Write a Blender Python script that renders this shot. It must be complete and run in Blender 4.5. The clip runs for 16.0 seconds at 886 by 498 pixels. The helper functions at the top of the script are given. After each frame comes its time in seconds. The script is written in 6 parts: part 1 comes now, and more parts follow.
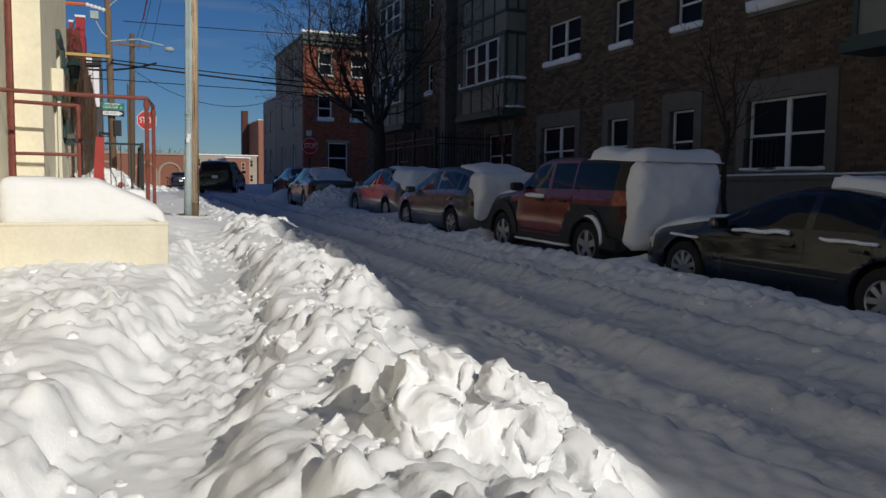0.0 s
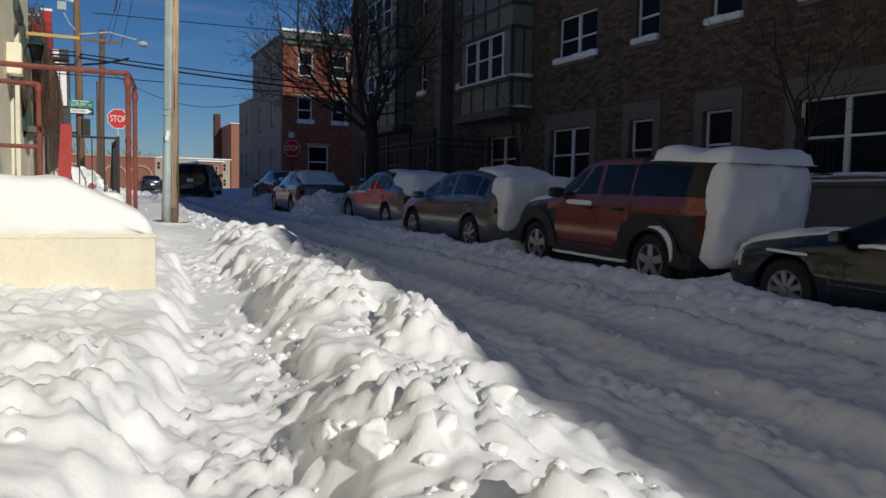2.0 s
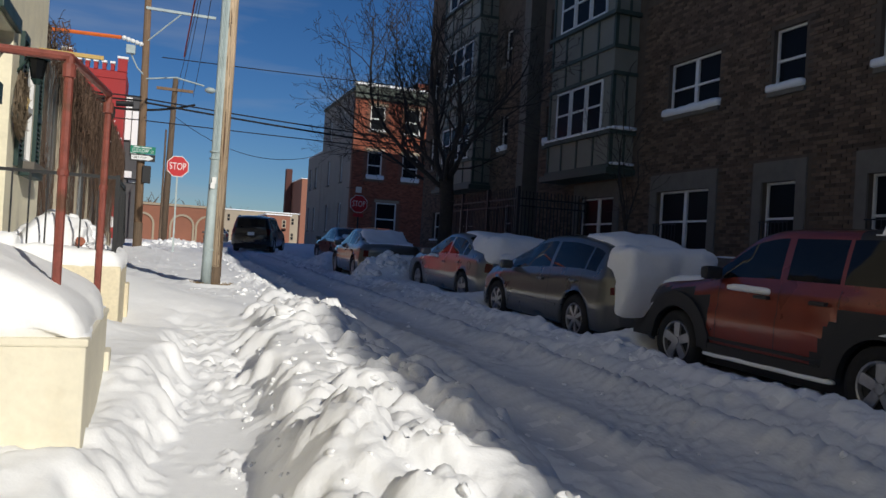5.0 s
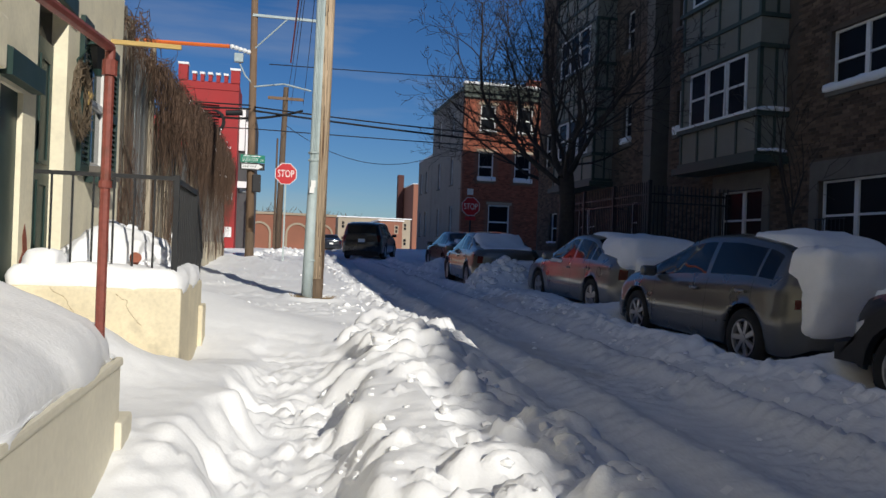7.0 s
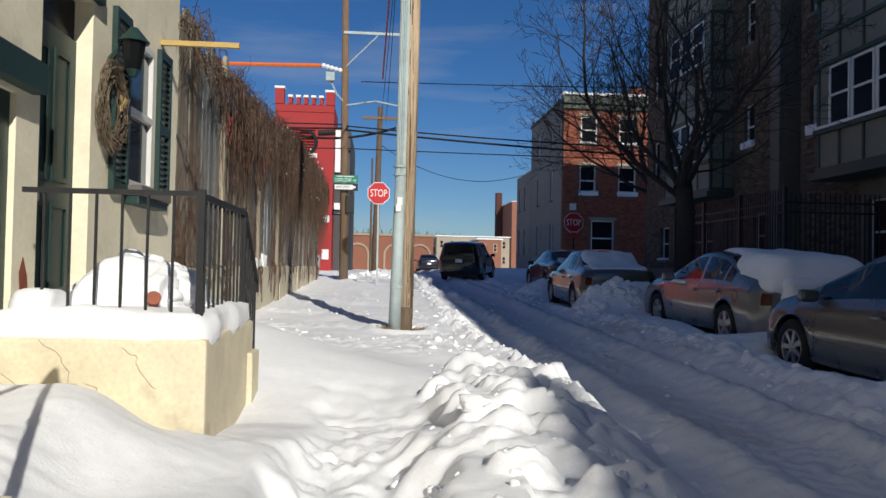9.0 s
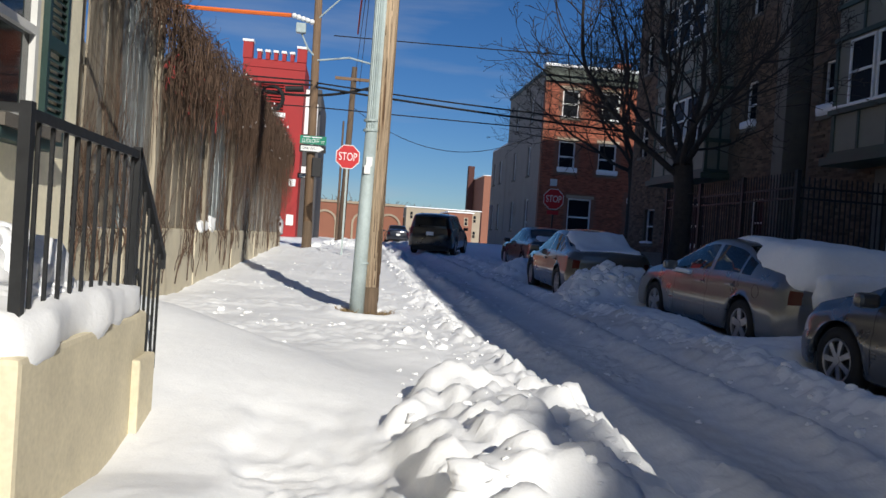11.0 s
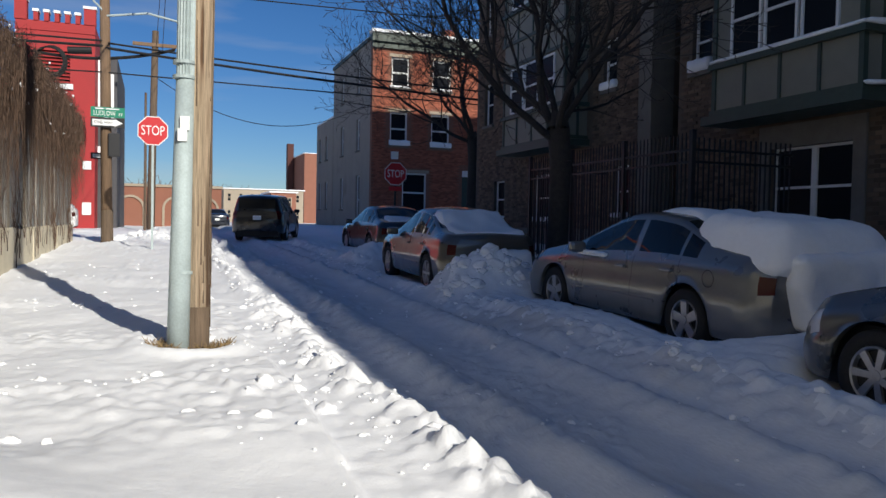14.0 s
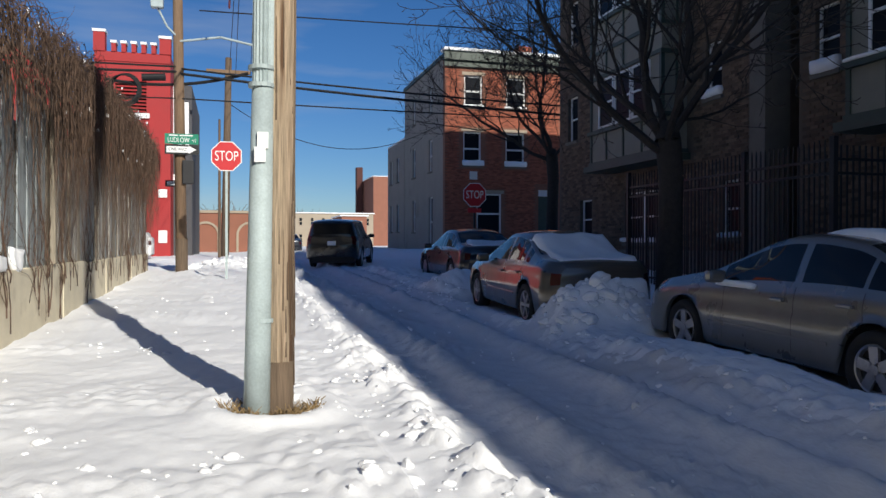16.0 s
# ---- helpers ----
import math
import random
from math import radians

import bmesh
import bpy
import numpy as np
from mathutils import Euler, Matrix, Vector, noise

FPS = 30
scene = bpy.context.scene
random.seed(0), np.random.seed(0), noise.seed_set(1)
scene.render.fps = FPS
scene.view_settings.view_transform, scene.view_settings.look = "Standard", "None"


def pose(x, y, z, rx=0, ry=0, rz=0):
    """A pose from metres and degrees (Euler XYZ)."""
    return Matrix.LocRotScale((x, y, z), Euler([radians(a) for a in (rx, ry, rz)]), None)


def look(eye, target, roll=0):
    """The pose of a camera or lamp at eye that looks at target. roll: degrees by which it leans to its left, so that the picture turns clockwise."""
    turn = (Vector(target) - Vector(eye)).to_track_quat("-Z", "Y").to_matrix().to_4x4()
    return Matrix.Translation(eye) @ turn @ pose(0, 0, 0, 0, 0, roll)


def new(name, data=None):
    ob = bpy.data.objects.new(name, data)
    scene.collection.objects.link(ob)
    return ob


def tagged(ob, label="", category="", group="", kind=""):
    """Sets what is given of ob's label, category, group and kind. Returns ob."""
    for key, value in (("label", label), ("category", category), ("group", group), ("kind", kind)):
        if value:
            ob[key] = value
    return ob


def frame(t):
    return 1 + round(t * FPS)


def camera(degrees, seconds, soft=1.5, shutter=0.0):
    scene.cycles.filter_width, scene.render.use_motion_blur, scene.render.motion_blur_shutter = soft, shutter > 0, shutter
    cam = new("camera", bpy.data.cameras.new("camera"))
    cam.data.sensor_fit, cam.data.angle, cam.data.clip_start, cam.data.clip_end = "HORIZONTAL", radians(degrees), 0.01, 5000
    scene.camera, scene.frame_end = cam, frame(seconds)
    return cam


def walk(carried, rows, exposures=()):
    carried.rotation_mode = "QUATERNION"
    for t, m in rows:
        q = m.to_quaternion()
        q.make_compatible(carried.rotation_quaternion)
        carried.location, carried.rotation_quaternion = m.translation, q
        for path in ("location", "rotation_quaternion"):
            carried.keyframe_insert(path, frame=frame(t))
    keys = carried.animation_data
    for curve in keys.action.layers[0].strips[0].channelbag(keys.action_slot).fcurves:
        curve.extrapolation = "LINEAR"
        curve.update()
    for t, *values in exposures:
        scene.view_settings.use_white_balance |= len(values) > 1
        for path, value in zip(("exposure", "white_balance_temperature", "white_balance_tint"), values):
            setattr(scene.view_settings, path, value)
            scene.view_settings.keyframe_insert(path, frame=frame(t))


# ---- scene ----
cam = camera(59.9, 16.0)
PATH = [
    (0, (-0.081, 0.0, 1.65), (0.711, 1.83, 1.496), 0.7),
    (0.5, (-0.069, 0.583, 1.644), (0.74, 2.405, 1.491), -0.5),
    (1, (-0.105, 1.022, 1.652), (0.726, 2.84, 1.576), 1.0),
    (1.5, (-0.071, 1.518, 1.651), (0.845, 3.294, 1.57), 0.2),
    (2, (-0.098, 1.996, 1.624), (0.76, 3.797, 1.487), 1.1),
    (2.5, (-0.05, 2.455, 1.634), (0.892, 4.193, 1.331), 1.5),
    (3, (0.118, 2.94, 1.641), (0.994, 4.719, 1.383), 3.4),
    (3.5, (0.205, 3.416, 1.677), (1.145, 5.152, 1.358), 3.6),
    (4, (0.419, 3.926, 1.759), (1.18, 5.774, 1.703), 1.5),
    (4.2, (0.493, 4.086, 1.745), (1.231, 5.945, 1.801), 3.1),
    (6.3, (1.016, 6.121, 1.748), (1.563, 8.043, 1.652), 0.2),
    (6.5, (1.049, 6.227, 1.769), (1.512, 8.172, 1.701), 1.1),
    (7, (1.142, 6.607, 1.801), (1.566, 8.561, 1.808), 2.1),
    (7.5, (1.265, 7.079, 1.826), (1.61, 9.049, 1.875), 0.5),
    (8, (1.319, 7.485, 1.837), (1.528, 9.473, 1.903), 2.0),
    (8.5, (1.357, 7.821, 1.853), (1.583, 9.808, 1.887), 2.8),
    (9, (1.413, 8.213, 1.886), (1.581, 10.205, 1.933), 1.1),
    (9.5, (1.392, 8.592, 1.887), (1.595, 10.582, 1.919), 3.2),
    (9.7, (1.404, 8.73, 1.882), (1.623, 10.717, 1.912), 4.0),
    (11.8, (1.505, 10.837, 2.007), (1.819, 12.811, 1.957), 2.8),
    (12, (1.482, 11.024, 2.029), (1.841, 12.991, 1.983), 3.4),
    (12.5, (1.471, 11.53, 2.044), (1.761, 13.507, 2.108), 2.3),
    (13, (1.452, 11.944, 2.011), (1.961, 13.875, 1.895), 1.9),
    (13.5, (1.508, 12.379, 2.049), (2.104, 14.287, 1.991), 1.1),
    (14, (1.505, 12.895, 2.034), (2.203, 14.768, 1.972), 1.1),
    (14.5, (1.446, 13.247, 2.066), (2.154, 15.115, 1.97), 0.3),
    (15, (1.459, 13.656, 2.077), (1.982, 15.586, 2.015), 1.5),
    (15.5, (1.469, 13.978, 2.12), (2.12, 15.867, 2.049), 1.1),
    (16, (1.508, 14.305, 2.128), (2.039, 16.233, 2.117), 0.1),
]
walk(cam, [(t, look(eye, target, roll)) for t, eye, target, roll in PATH],
     [(0, -0.60), (1.5, -0.46), (2.5, -0.47), (3.5, -0.54), (4.0, -0.42), (6.5, -0.22), (8.0, -0.06), (9.5, -0.05), (12.0, 0.12), (16.0, 0.18)])

# ---- light and sky ----
SUN_EL, SUN_AZ = radians(27.0), math.atan2(0.293, -0.956)
sun_dir = Vector((0.293 * math.cos(SUN_EL), -0.956 * math.cos(SUN_EL), math.sin(SUN_EL)))
world = bpy.data.worlds.new("winter_sky")
scene.world = world
world.use_nodes = True
wn, wl = world.node_tree.nodes, world.node_tree.links
sky = wn.new("ShaderNodeTexSky")
sky.sky_type, sky.sun_disc = "NISHITA", False
sky.sun_elevation, sky.sun_rotation = SUN_EL, math.atan2(0.293, -0.956)
sky.air_density, sky.dust_density, sky.ozone_density = 1.0, 0.02, 4.0
# thin streaks of cirrus over the clear sky
wtc = wn.new("ShaderNodeTexCoord")
wmap = wn.new("ShaderNodeMapping")
wmap.inputs["Scale"].default_value = (1.6, 1.6, 11.0)
wnoise = wn.new("ShaderNodeTexNoise")
wnoise.inputs["Scale"].default_value, wnoise.inputs["Detail"].default_value = 2.2, 6.0
wramp = wn.new("ShaderNodeValToRGB")
wramp.color_ramp.elements[0].position, wramp.color_ramp.elements[1].position = 0.53, 0.84
wramp.color_ramp.elements[1].color = (0.36, 0.36, 0.36, 1)
wmix = wn.new("ShaderNodeMixRGB")
wmix.inputs[2].default_value = (9.0, 9.6, 10.5, 1)
wl.new(wtc.outputs["Generated"], wmap.inputs[0])
wl.new(wmap.outputs[0], wnoise.inputs["Vector"])
wl.new(wnoise.outputs[0], wramp.inputs[0])
wl.new(wramp.outputs[0], wmix.inputs[0])
wsat = wn.new("ShaderNodeHueSaturation")
wsat.inputs["Saturation"].default_value = 1.2
wl.new(sky.outputs[0], wsat.inputs["Color"])
wtint = wn.new("ShaderNodeMixRGB")
wtint.blend_type = "MULTIPLY"
wtint.inputs[0].default_value = 1.0
wtint.inputs[2].default_value = (0.92, 1.10, 1.40, 1)
wl.new(wsat.outputs[0], wtint.inputs[1])
wl.new(wtint.outputs[0], wmix.inputs[1])
wl.new(wmix.outputs[0], wn["Background"].inputs[0])
wn["Background"].inputs[1].default_value = 0.047
sun = new("sun", bpy.data.lights.new("sun", "SUN"))
sun.data.energy, sun.data.angle, sun.data.color = 4.2, radians(0.53), (1.0, 0.955, 0.86)
sun.matrix_world = look((0, 0, 40), Vector((0, 0, 40)) - sun_dir)


# ---- materials ----
def material(name, base, rough=0.7, metal=0.0, vary=0.25, scale=6.0, bump=0.3, fine=60.0, dirt=None, dirt_at=0.6, spec=0.4, coat=0.0, island=0.0, stretch=(1, 1, 1), subsurface=0.0, relief=0.01):
    """A surface with broad and fine variation, optional stains, and relief."""
    m = bpy.data.materials.new(name)
    m.use_nodes = True
    n, l = m.node_tree.nodes, m.node_tree.links
    b = n["Principled BSDF"]
    tc = n.new("ShaderNodeTexCoord")
    mp = n.new("ShaderNodeMapping")
    mp.inputs["Scale"].default_value = stretch
    l.new(tc.outputs["Object"], mp.inputs[0])
    broad = n.new("ShaderNodeTexNoise")
    broad.inputs["Scale"].default_value, broad.inputs["Detail"].default_value = scale, 5.0
    grain = n.new("ShaderNodeTexNoise")
    grain.inputs["Scale"].default_value, grain.inputs["Detail"].default_value = fine, 4.0
    l.new(mp.outputs[0], broad.inputs["Vector"])
    l.new(mp.outputs[0], grain.inputs["Vector"])
    mixv = n.new("ShaderNodeMixRGB")
    mixv.inputs[0].default_value = 0.4
    l.new(broad.outputs[0], mixv.inputs[1])
    l.new(grain.outputs[0], mixv.inputs[2])
    ramp = n.new("ShaderNodeValToRGB")
    lo = [c * (1 - vary) for c in base]
    hi = [min(1.0, c * (1 + vary)) for c in base]
    ramp.color_ramp.elements[0].color, ramp.color_ramp.elements[1].color = (*lo, 1), (*hi, 1)
    ramp.color_ramp.elements[0].position, ramp.color_ramp.elements[1].position = 0.3, 0.7
    l.new(mixv.outputs[0], ramp.inputs[0])
    colour = ramp.outputs[0]
    if dirt:
        stain = n.new("ShaderNodeTexNoise")
        stain.inputs["Scale"].default_value, stain.inputs["Detail"].default_value = scale * 0.45, 8.0
        l.new(mp.outputs[0], stain.inputs["Vector"])
        sr = n.new("ShaderNodeValToRGB")
        sr.color_ramp.elements[0].position, sr.color_ramp.elements[1].position = dirt_at, dirt_at + 0.12
        l.new(stain.outputs[0], sr.inputs[0])
        dm = n.new("ShaderNodeMixRGB")
        dm.inputs[2].default_value = (*dirt, 1)
        l.new(sr.outputs[0], dm.inputs[0])
        l.new(colour, dm.inputs[1])
        colour = dm.outputs[0]
    if island:
        geo = n.new("ShaderNodeNewGeometry")
        info = n.new("ShaderNodeObjectInfo")
        add = n.new("ShaderNodeMath")
        add.operation = "ADD"
        l.new(geo.outputs["Random Per Island"], add.inputs[0])
        l.new(info.outputs["Random"], add.inputs[1])
        frac = n.new("ShaderNodeMath")
        frac.operation = "FRACT"
        l.new(add.outputs[0], frac.inputs[0])
        rng = n.new("ShaderNodeMapRange")
        rng.inputs["To Min"].default_value, rng.inputs["To Max"].default_value = 1 - island, 1 + island
        l.new(frac.outputs[0], rng.inputs[0])
        hs = n.new("ShaderNodeHueSaturation")
        l.new(rng.outputs[0], hs.inputs["Value"])
        l.new(colour, hs.inputs["Color"])
        colour = hs.outputs[0]
    l.new(colour, b.inputs["Base Color"])
    rr = n.new("ShaderNodeMapRange")
    rr.inputs["To Min"].default_value, rr.inputs["To Max"].default_value = max(0.02, rough - 0.12), min(1.0, rough + 0.12)
    l.new(broad.outputs[0], rr.inputs[0])
    l.new(rr.outputs[0], b.inputs["Roughness"])
    b.inputs["Metallic"].default_value = metal
    b.inputs["Specular IOR Level"].default_value = spec
    b.inputs["Coat Weight"].default_value = coat
    b.inputs["Coat Roughness"].default_value = 0.08
    if subsurface:
        b.inputs["Subsurface Weight"].default_value = subsurface
        b.inputs["Subsurface Radius"].default_value = (0.05, 0.06, 0.08)
        b.inputs["Subsurface Scale"].default_value = 0.6
    if bump:
        bp = n.new("ShaderNodeBump")
        bp.inputs["Strength"].default_value, bp.inputs["Distance"].default_value = bump, relief
        l.new(mixv.outputs[0], bp.inputs["Height"])
        l.new(bp.outputs[0], b.inputs["Normal"])
    return m


SNOW = material("snow", (0.88, 0.885, 0.895), 0.8, vary=0.03, scale=16.0, bump=0.5, fine=70.0, spec=0.2, relief=0.010)
# Packed street snow with the building's shade mixed into its darker, bluer base colour.
PACKED_SHADED = material("shaded_packed_snow", (0.74, 0.755, 0.78), 0.8, vary=0.08, scale=2.2, bump=0.6, fine=45.0, spec=0.2, relief=0.014, dirt=(0.64, 0.635, 0.63), dirt_at=0.58, stretch=(1, 0.35, 1))
BRICK = material("tan_brown_brick", (0.118, 0.080, 0.053), 0.85, vary=0.35, scale=3.0, bump=0.6, fine=80, island=0.45)
MORTAR = material("dark_mortar", (0.108, 0.083, 0.062), 0.95, vary=0.3, scale=4.0, bump=0.5, fine=120)
STONE = material("grey_limestone", (0.15, 0.135, 0.115), 0.8, vary=0.2, scale=4.0, bump=0.3)
PANEL = material("cream_bay_panel", (0.20, 0.195, 0.16), 0.6, vary=0.12, scale=3.0, bump=0.1)
GREEN_TRIM = material("dark_green_trim", (0.045, 0.065, 0.05), 0.5, vary=0.2, bump=0.1)
WHITE_TRIM = material("white_window_paint", (0.72, 0.72, 0.70), 0.45, vary=0.06, bump=0.08)
RED_BRICK = material("orange_red_brick", (0.29, 0.090, 0.052), 0.85, vary=0.3, scale=2.0, bump=0.5, fine=40, island=0.3)
RED_MORTAR = material("pale_red_mortar", (0.23, 0.105, 0.07), 0.95, vary=0.2, scale=4.0, bump=0.3)
GREY_STUCCO = material("grey_stucco", (0.31, 0.285, 0.25), 0.9, vary=0.12, scale=1.2, bump=0.3, dirt=(0.24, 0.22, 0.195))
CREAM_STUCCO = material("cream_painted_stucco", (0.90, 0.83, 0.63), 0.85, vary=0.10, scale=3.2, bump=0.35, fine=24, dirt=(0.66, 0.60, 0.46), dirt_at=0.62, relief=0.006)
CREAM_WALL = material("weathered_cream_concrete", (0.68, 0.61, 0.46), 0.85, vary=0.12, scale=3.0, bump=0.3, fine=38, dirt=(0.46, 0.39, 0.28), dirt_at=0.58, relief=0.006)
STOOP_OLD = material("stained_cream_stucco", (0.70, 0.62, 0.45), 0.85, vary=0.16, scale=3.6, bump=0.5, fine=38, dirt=(0.33, 0.29, 0.22), dirt_at=0.60)
STOOP_CREAM = material("clean_cream_masonry_paint", (0.74, 0.69, 0.555), 0.8, vary=0.08, scale=3.0, bump=0.5, fine=24, dirt=(0.62, 0.53, 0.38), dirt_at=0.62)
DARK_GREEN = material("dark_green_paint", (0.018, 0.045, 0.040), 0.45, vary=0.25, scale=5.0, bump=0.15)
RUST_PIPE = material("rust_red_painted_pipe", (0.22, 0.06, 0.045), 0.5, vary=0.3, scale=12.0, bump=0.3, dirt=(0.12, 0.05, 0.03))
RED_PAINT = material("bright_red_paint", (0.36, 0.035, 0.03), 0.5, vary=0.15, scale=5.0, bump=0.15)
CHURCH_RED = material("church_red_paint", (0.36, 0.032, 0.032), 0.75, vary=0.12, scale=1.0, bump=0.25, fine=20)
IRON = material("black_wrought_iron", (0.015, 0.016, 0.018), 0.5, vary=0.3, scale=20, bump=0.15)
PLANK_BLUE = material("blue_grey_weathered_plank", (0.28, 0.31, 0.315), 0.9, vary=0.3, scale=5.0, bump=0.4, fine=30, island=0.25, stretch=(4, 4, 0.35), dirt=(0.16, 0.15, 0.12), dirt_at=0.6)
PLANK_TAN = material("brown_grey_weathered_plank", (0.30, 0.26, 0.20), 0.9, vary=0.35, scale=5.0, bump=0.45, fine=30, island=0.3, stretch=(4, 4, 0.3), dirt=(0.12, 0.10, 0.07), dirt_at=0.58)
PLANK = material("grey_weathered_plank", (0.36, 0.345, 0.31), 0.9, vary=0.3, scale=5.0, bump=0.4, fine=30, island=0.3, stretch=(4, 4, 0.35))
POLE_WOOD = material("weathered_pole_wood", (0.54, 0.41, 0.28), 0.9, vary=0.6, scale=9.0, bump=1.0, fine=40, stretch=(4, 4, 0.14), dirt=(0.16, 0.09, 0.05), dirt_at=0.54)
POLE_DARK = material("dark_pole_wood", (0.13, 0.092, 0.062), 0.9, vary=0.4, scale=7.0, bump=1.0, fine=30, stretch=(4, 4, 0.25))
POLE_FAR = material("brown_pole_wood", (0.20, 0.13, 0.08), 0.9, vary=0.35, scale=7.0, bump=0.8, fine=30, stretch=(4, 4, 0.25))
GALV = material("galvanised_steel", (0.40, 0.47, 0.47), 0.65, metal=0.1, vary=0.22, scale=4.0, bump=0.15, dirt=(0.36, 0.27, 0.16), dirt_at=0.66)
BARK = material("dark_bark", (0.036, 0.030, 0.026), 0.95, vary=0.4, scale=12.0, bump=1.0, fine=50)
VINE = material("dry_vine_stems", (0.10, 0.062, 0.042), 0.95, vary=0.4, scale=9.0, bump=0.3, island=0.5)
WREATH = material("dry_grapevine", (0.16, 0.12, 0.08), 0.9, vary=0.4, scale=30.0, bump=0.5)
SIGN_RED = material("stop_sign_red", (0.55, 0.025, 0.03), 0.4, vary=0.05, bump=0.0)
SIGN_WHITE = material("sign_white", (0.82, 0.82, 0.80), 0.4, vary=0.04, bump=0.0)
SIGN_GREEN = material("street_sign_green", (0.01, 0.22, 0.13), 0.4, vary=0.05, bump=0.0)
SIGN_BLACK = material("sign_black", (0.02, 0.02, 0.02), 0.4, vary=0.05, bump=0.0)
CABLE = material("black_cable", (0.012, 0.012, 0.013), 0.6, vary=0.2, bump=0.0)
ORANGE = material("orange_cable_guard", (0.75, 0.16, 0.03), 0.5, vary=0.1, bump=0.1)
YELLOW_WOOD = material("pale_timber", (0.55, 0.38, 0.14), 0.8, vary=0.2, bump=0.3, stretch=(1, 6, 6))
RUBBER = material("tyre_rubber", (0.018, 0.018, 0.019), 0.85, vary=0.3, scale=30, bump=0.2)
RIM = material("alloy_rim", (0.42, 0.42, 0.44), 0.35, metal=0.8, vary=0.15, scale=20, bump=0.05)
PLASTIC = material("black_trim_plastic", (0.022, 0.022, 0.024), 0.6, vary=0.2, scale=20, bump=0.15)
TAIL_RED = material("red_tail_lens", (0.065, 0.003, 0.004), 0.25, vary=0.1, bump=0.0, spec=0.25)
LENS = material("clear_lamp_lens", (0.6, 0.6, 0.62), 0.15, vary=0.05, bump=0.0, spec=0.6)
CHROME = material("chrome", (0.6, 0.6, 0.62), 0.18, metal=1.0, vary=0.05, bump=0.0)
SHRUB = material("dry_grass_stalks", (0.22, 0.15, 0.07), 0.9, vary=0.4, bump=0.2)
TERRACOTTA = material("terracotta_pot", (0.30, 0.10, 0.06), 0.8, vary=0.2, bump=0.2)
FAR_BEIGE = material("far_beige_wall", (0.36, 0.30, 0.225), 0.9, vary=0.12, scale=0.6, bump=0.1)
FAR_BRICK = material("far_brown_brick", (0.085, 0.034, 0.028), 0.9, vary=0.15, scale=0.8, bump=0.15)
FAR_ROSE = material("far_rose_brick", (0.27, 0.115, 0.075), 0.9, vary=0.12, scale=0.8, bump=0.15)
SLATE = material("dark_slate_roof", (0.08, 0.08, 0.085), 0.8, vary=0.2, bump=0.3)
FAR_WOOD = material("bare_far_woods", (0.14, 0.11, 0.09), 0.95, vary=0.3, scale=0.4, bump=0.1)


def car_paint(name, base, metal=0.45, rough=0.30):
    return material(name, base, rough, metal=metal, vary=0.10, scale=2.5, bump=0.02, spec=0.5, coat=0.9, dirt=tuple(0.7 * c + 0.02 for c in base), dirt_at=0.66)


def glass(name, tint, rough=0.04, spec=0.15):
    m = bpy.data.materials.new(name)
    m.use_nodes = True
    b = m.node_tree.nodes["Principled BSDF"]
    n, l = m.node_tree.nodes, m.node_tree.links
    no = n.new("ShaderNodeTexNoise")
    no.inputs["Scale"].default_value = 1.3
    bp = n.new("ShaderNodeBump")
    bp.inputs["Strength"].default_value, bp.inputs["Distance"].default_value = 0.08, 0.02
    l.new(no.outputs[0], bp.inputs["Height"])
    l.new(bp.outputs[0], b.inputs["Normal"])
    b.inputs["Base Color"].default_value = (*tint, 1)
    b.inputs["Roughness"].default_value = rough
    b.inputs["IOR"].default_value = 1.5
    b.inputs["Specular IOR Level"].default_value = spec
    return m


PANE = glass("dark_window_pane", (0.014, 0.016, 0.020), 0.22, 0.05)
PANE_CLEAR = glass("bright_reflecting_pane", (0.02, 0.025, 0.03), 0.05, 0.9)
CAR_GLASS = glass("tinted_car_glass", (0.010, 0.011, 0.012), 0.03, 0.3)

# ---- building helpers ----
ORIGIN = {}


def thing(name, loc, label, category, group="", kind=""):
    e = new(name)
    e.empty_display_size = 0.2
    e.location = loc
    ORIGIN[e] = Vector(loc)
    return tagged(e, label, category, group, kind)


def mesh_of(name, bm, mat, smooth=False):
    me = bpy.data.meshes.new(name)
    bmesh.ops.recalc_face_normals(bm, faces=bm.faces)
    bm.to_mesh(me)
    bm.free()
    if smooth:
        me.polygons.foreach_set("use_smooth", [True] * len(me.polygons))
    for mm in (mat if isinstance(mat, (list, tuple)) else (mat,)):
        me.materials.append(mm)
    return me


def part(name, bm, mat, parent=None, label="", smooth=False, kind=""):
    """Links a bmesh, given in the coordinates in which its thing was laid out, as one mesh under its thing."""
    if parent is not None:
        bm.transform(Matrix.Translation(-ORIGIN[parent]))
    ob = new(name, mesh_of(name, bm, mat, smooth))
    if parent is not None:
        ob.parent = parent
        ORIGIN[ob] = ORIGIN[parent]
    else:
        ORIGIN[ob] = Vector((0, 0, 0))
    return tagged(ob, label, kind=kind)


def lone(name, bm, mat, label, category, group="", kind="", smooth=False):
    ob = part(name, bm, mat, smooth=smooth)
    return tagged(ob, label, category, group, kind)


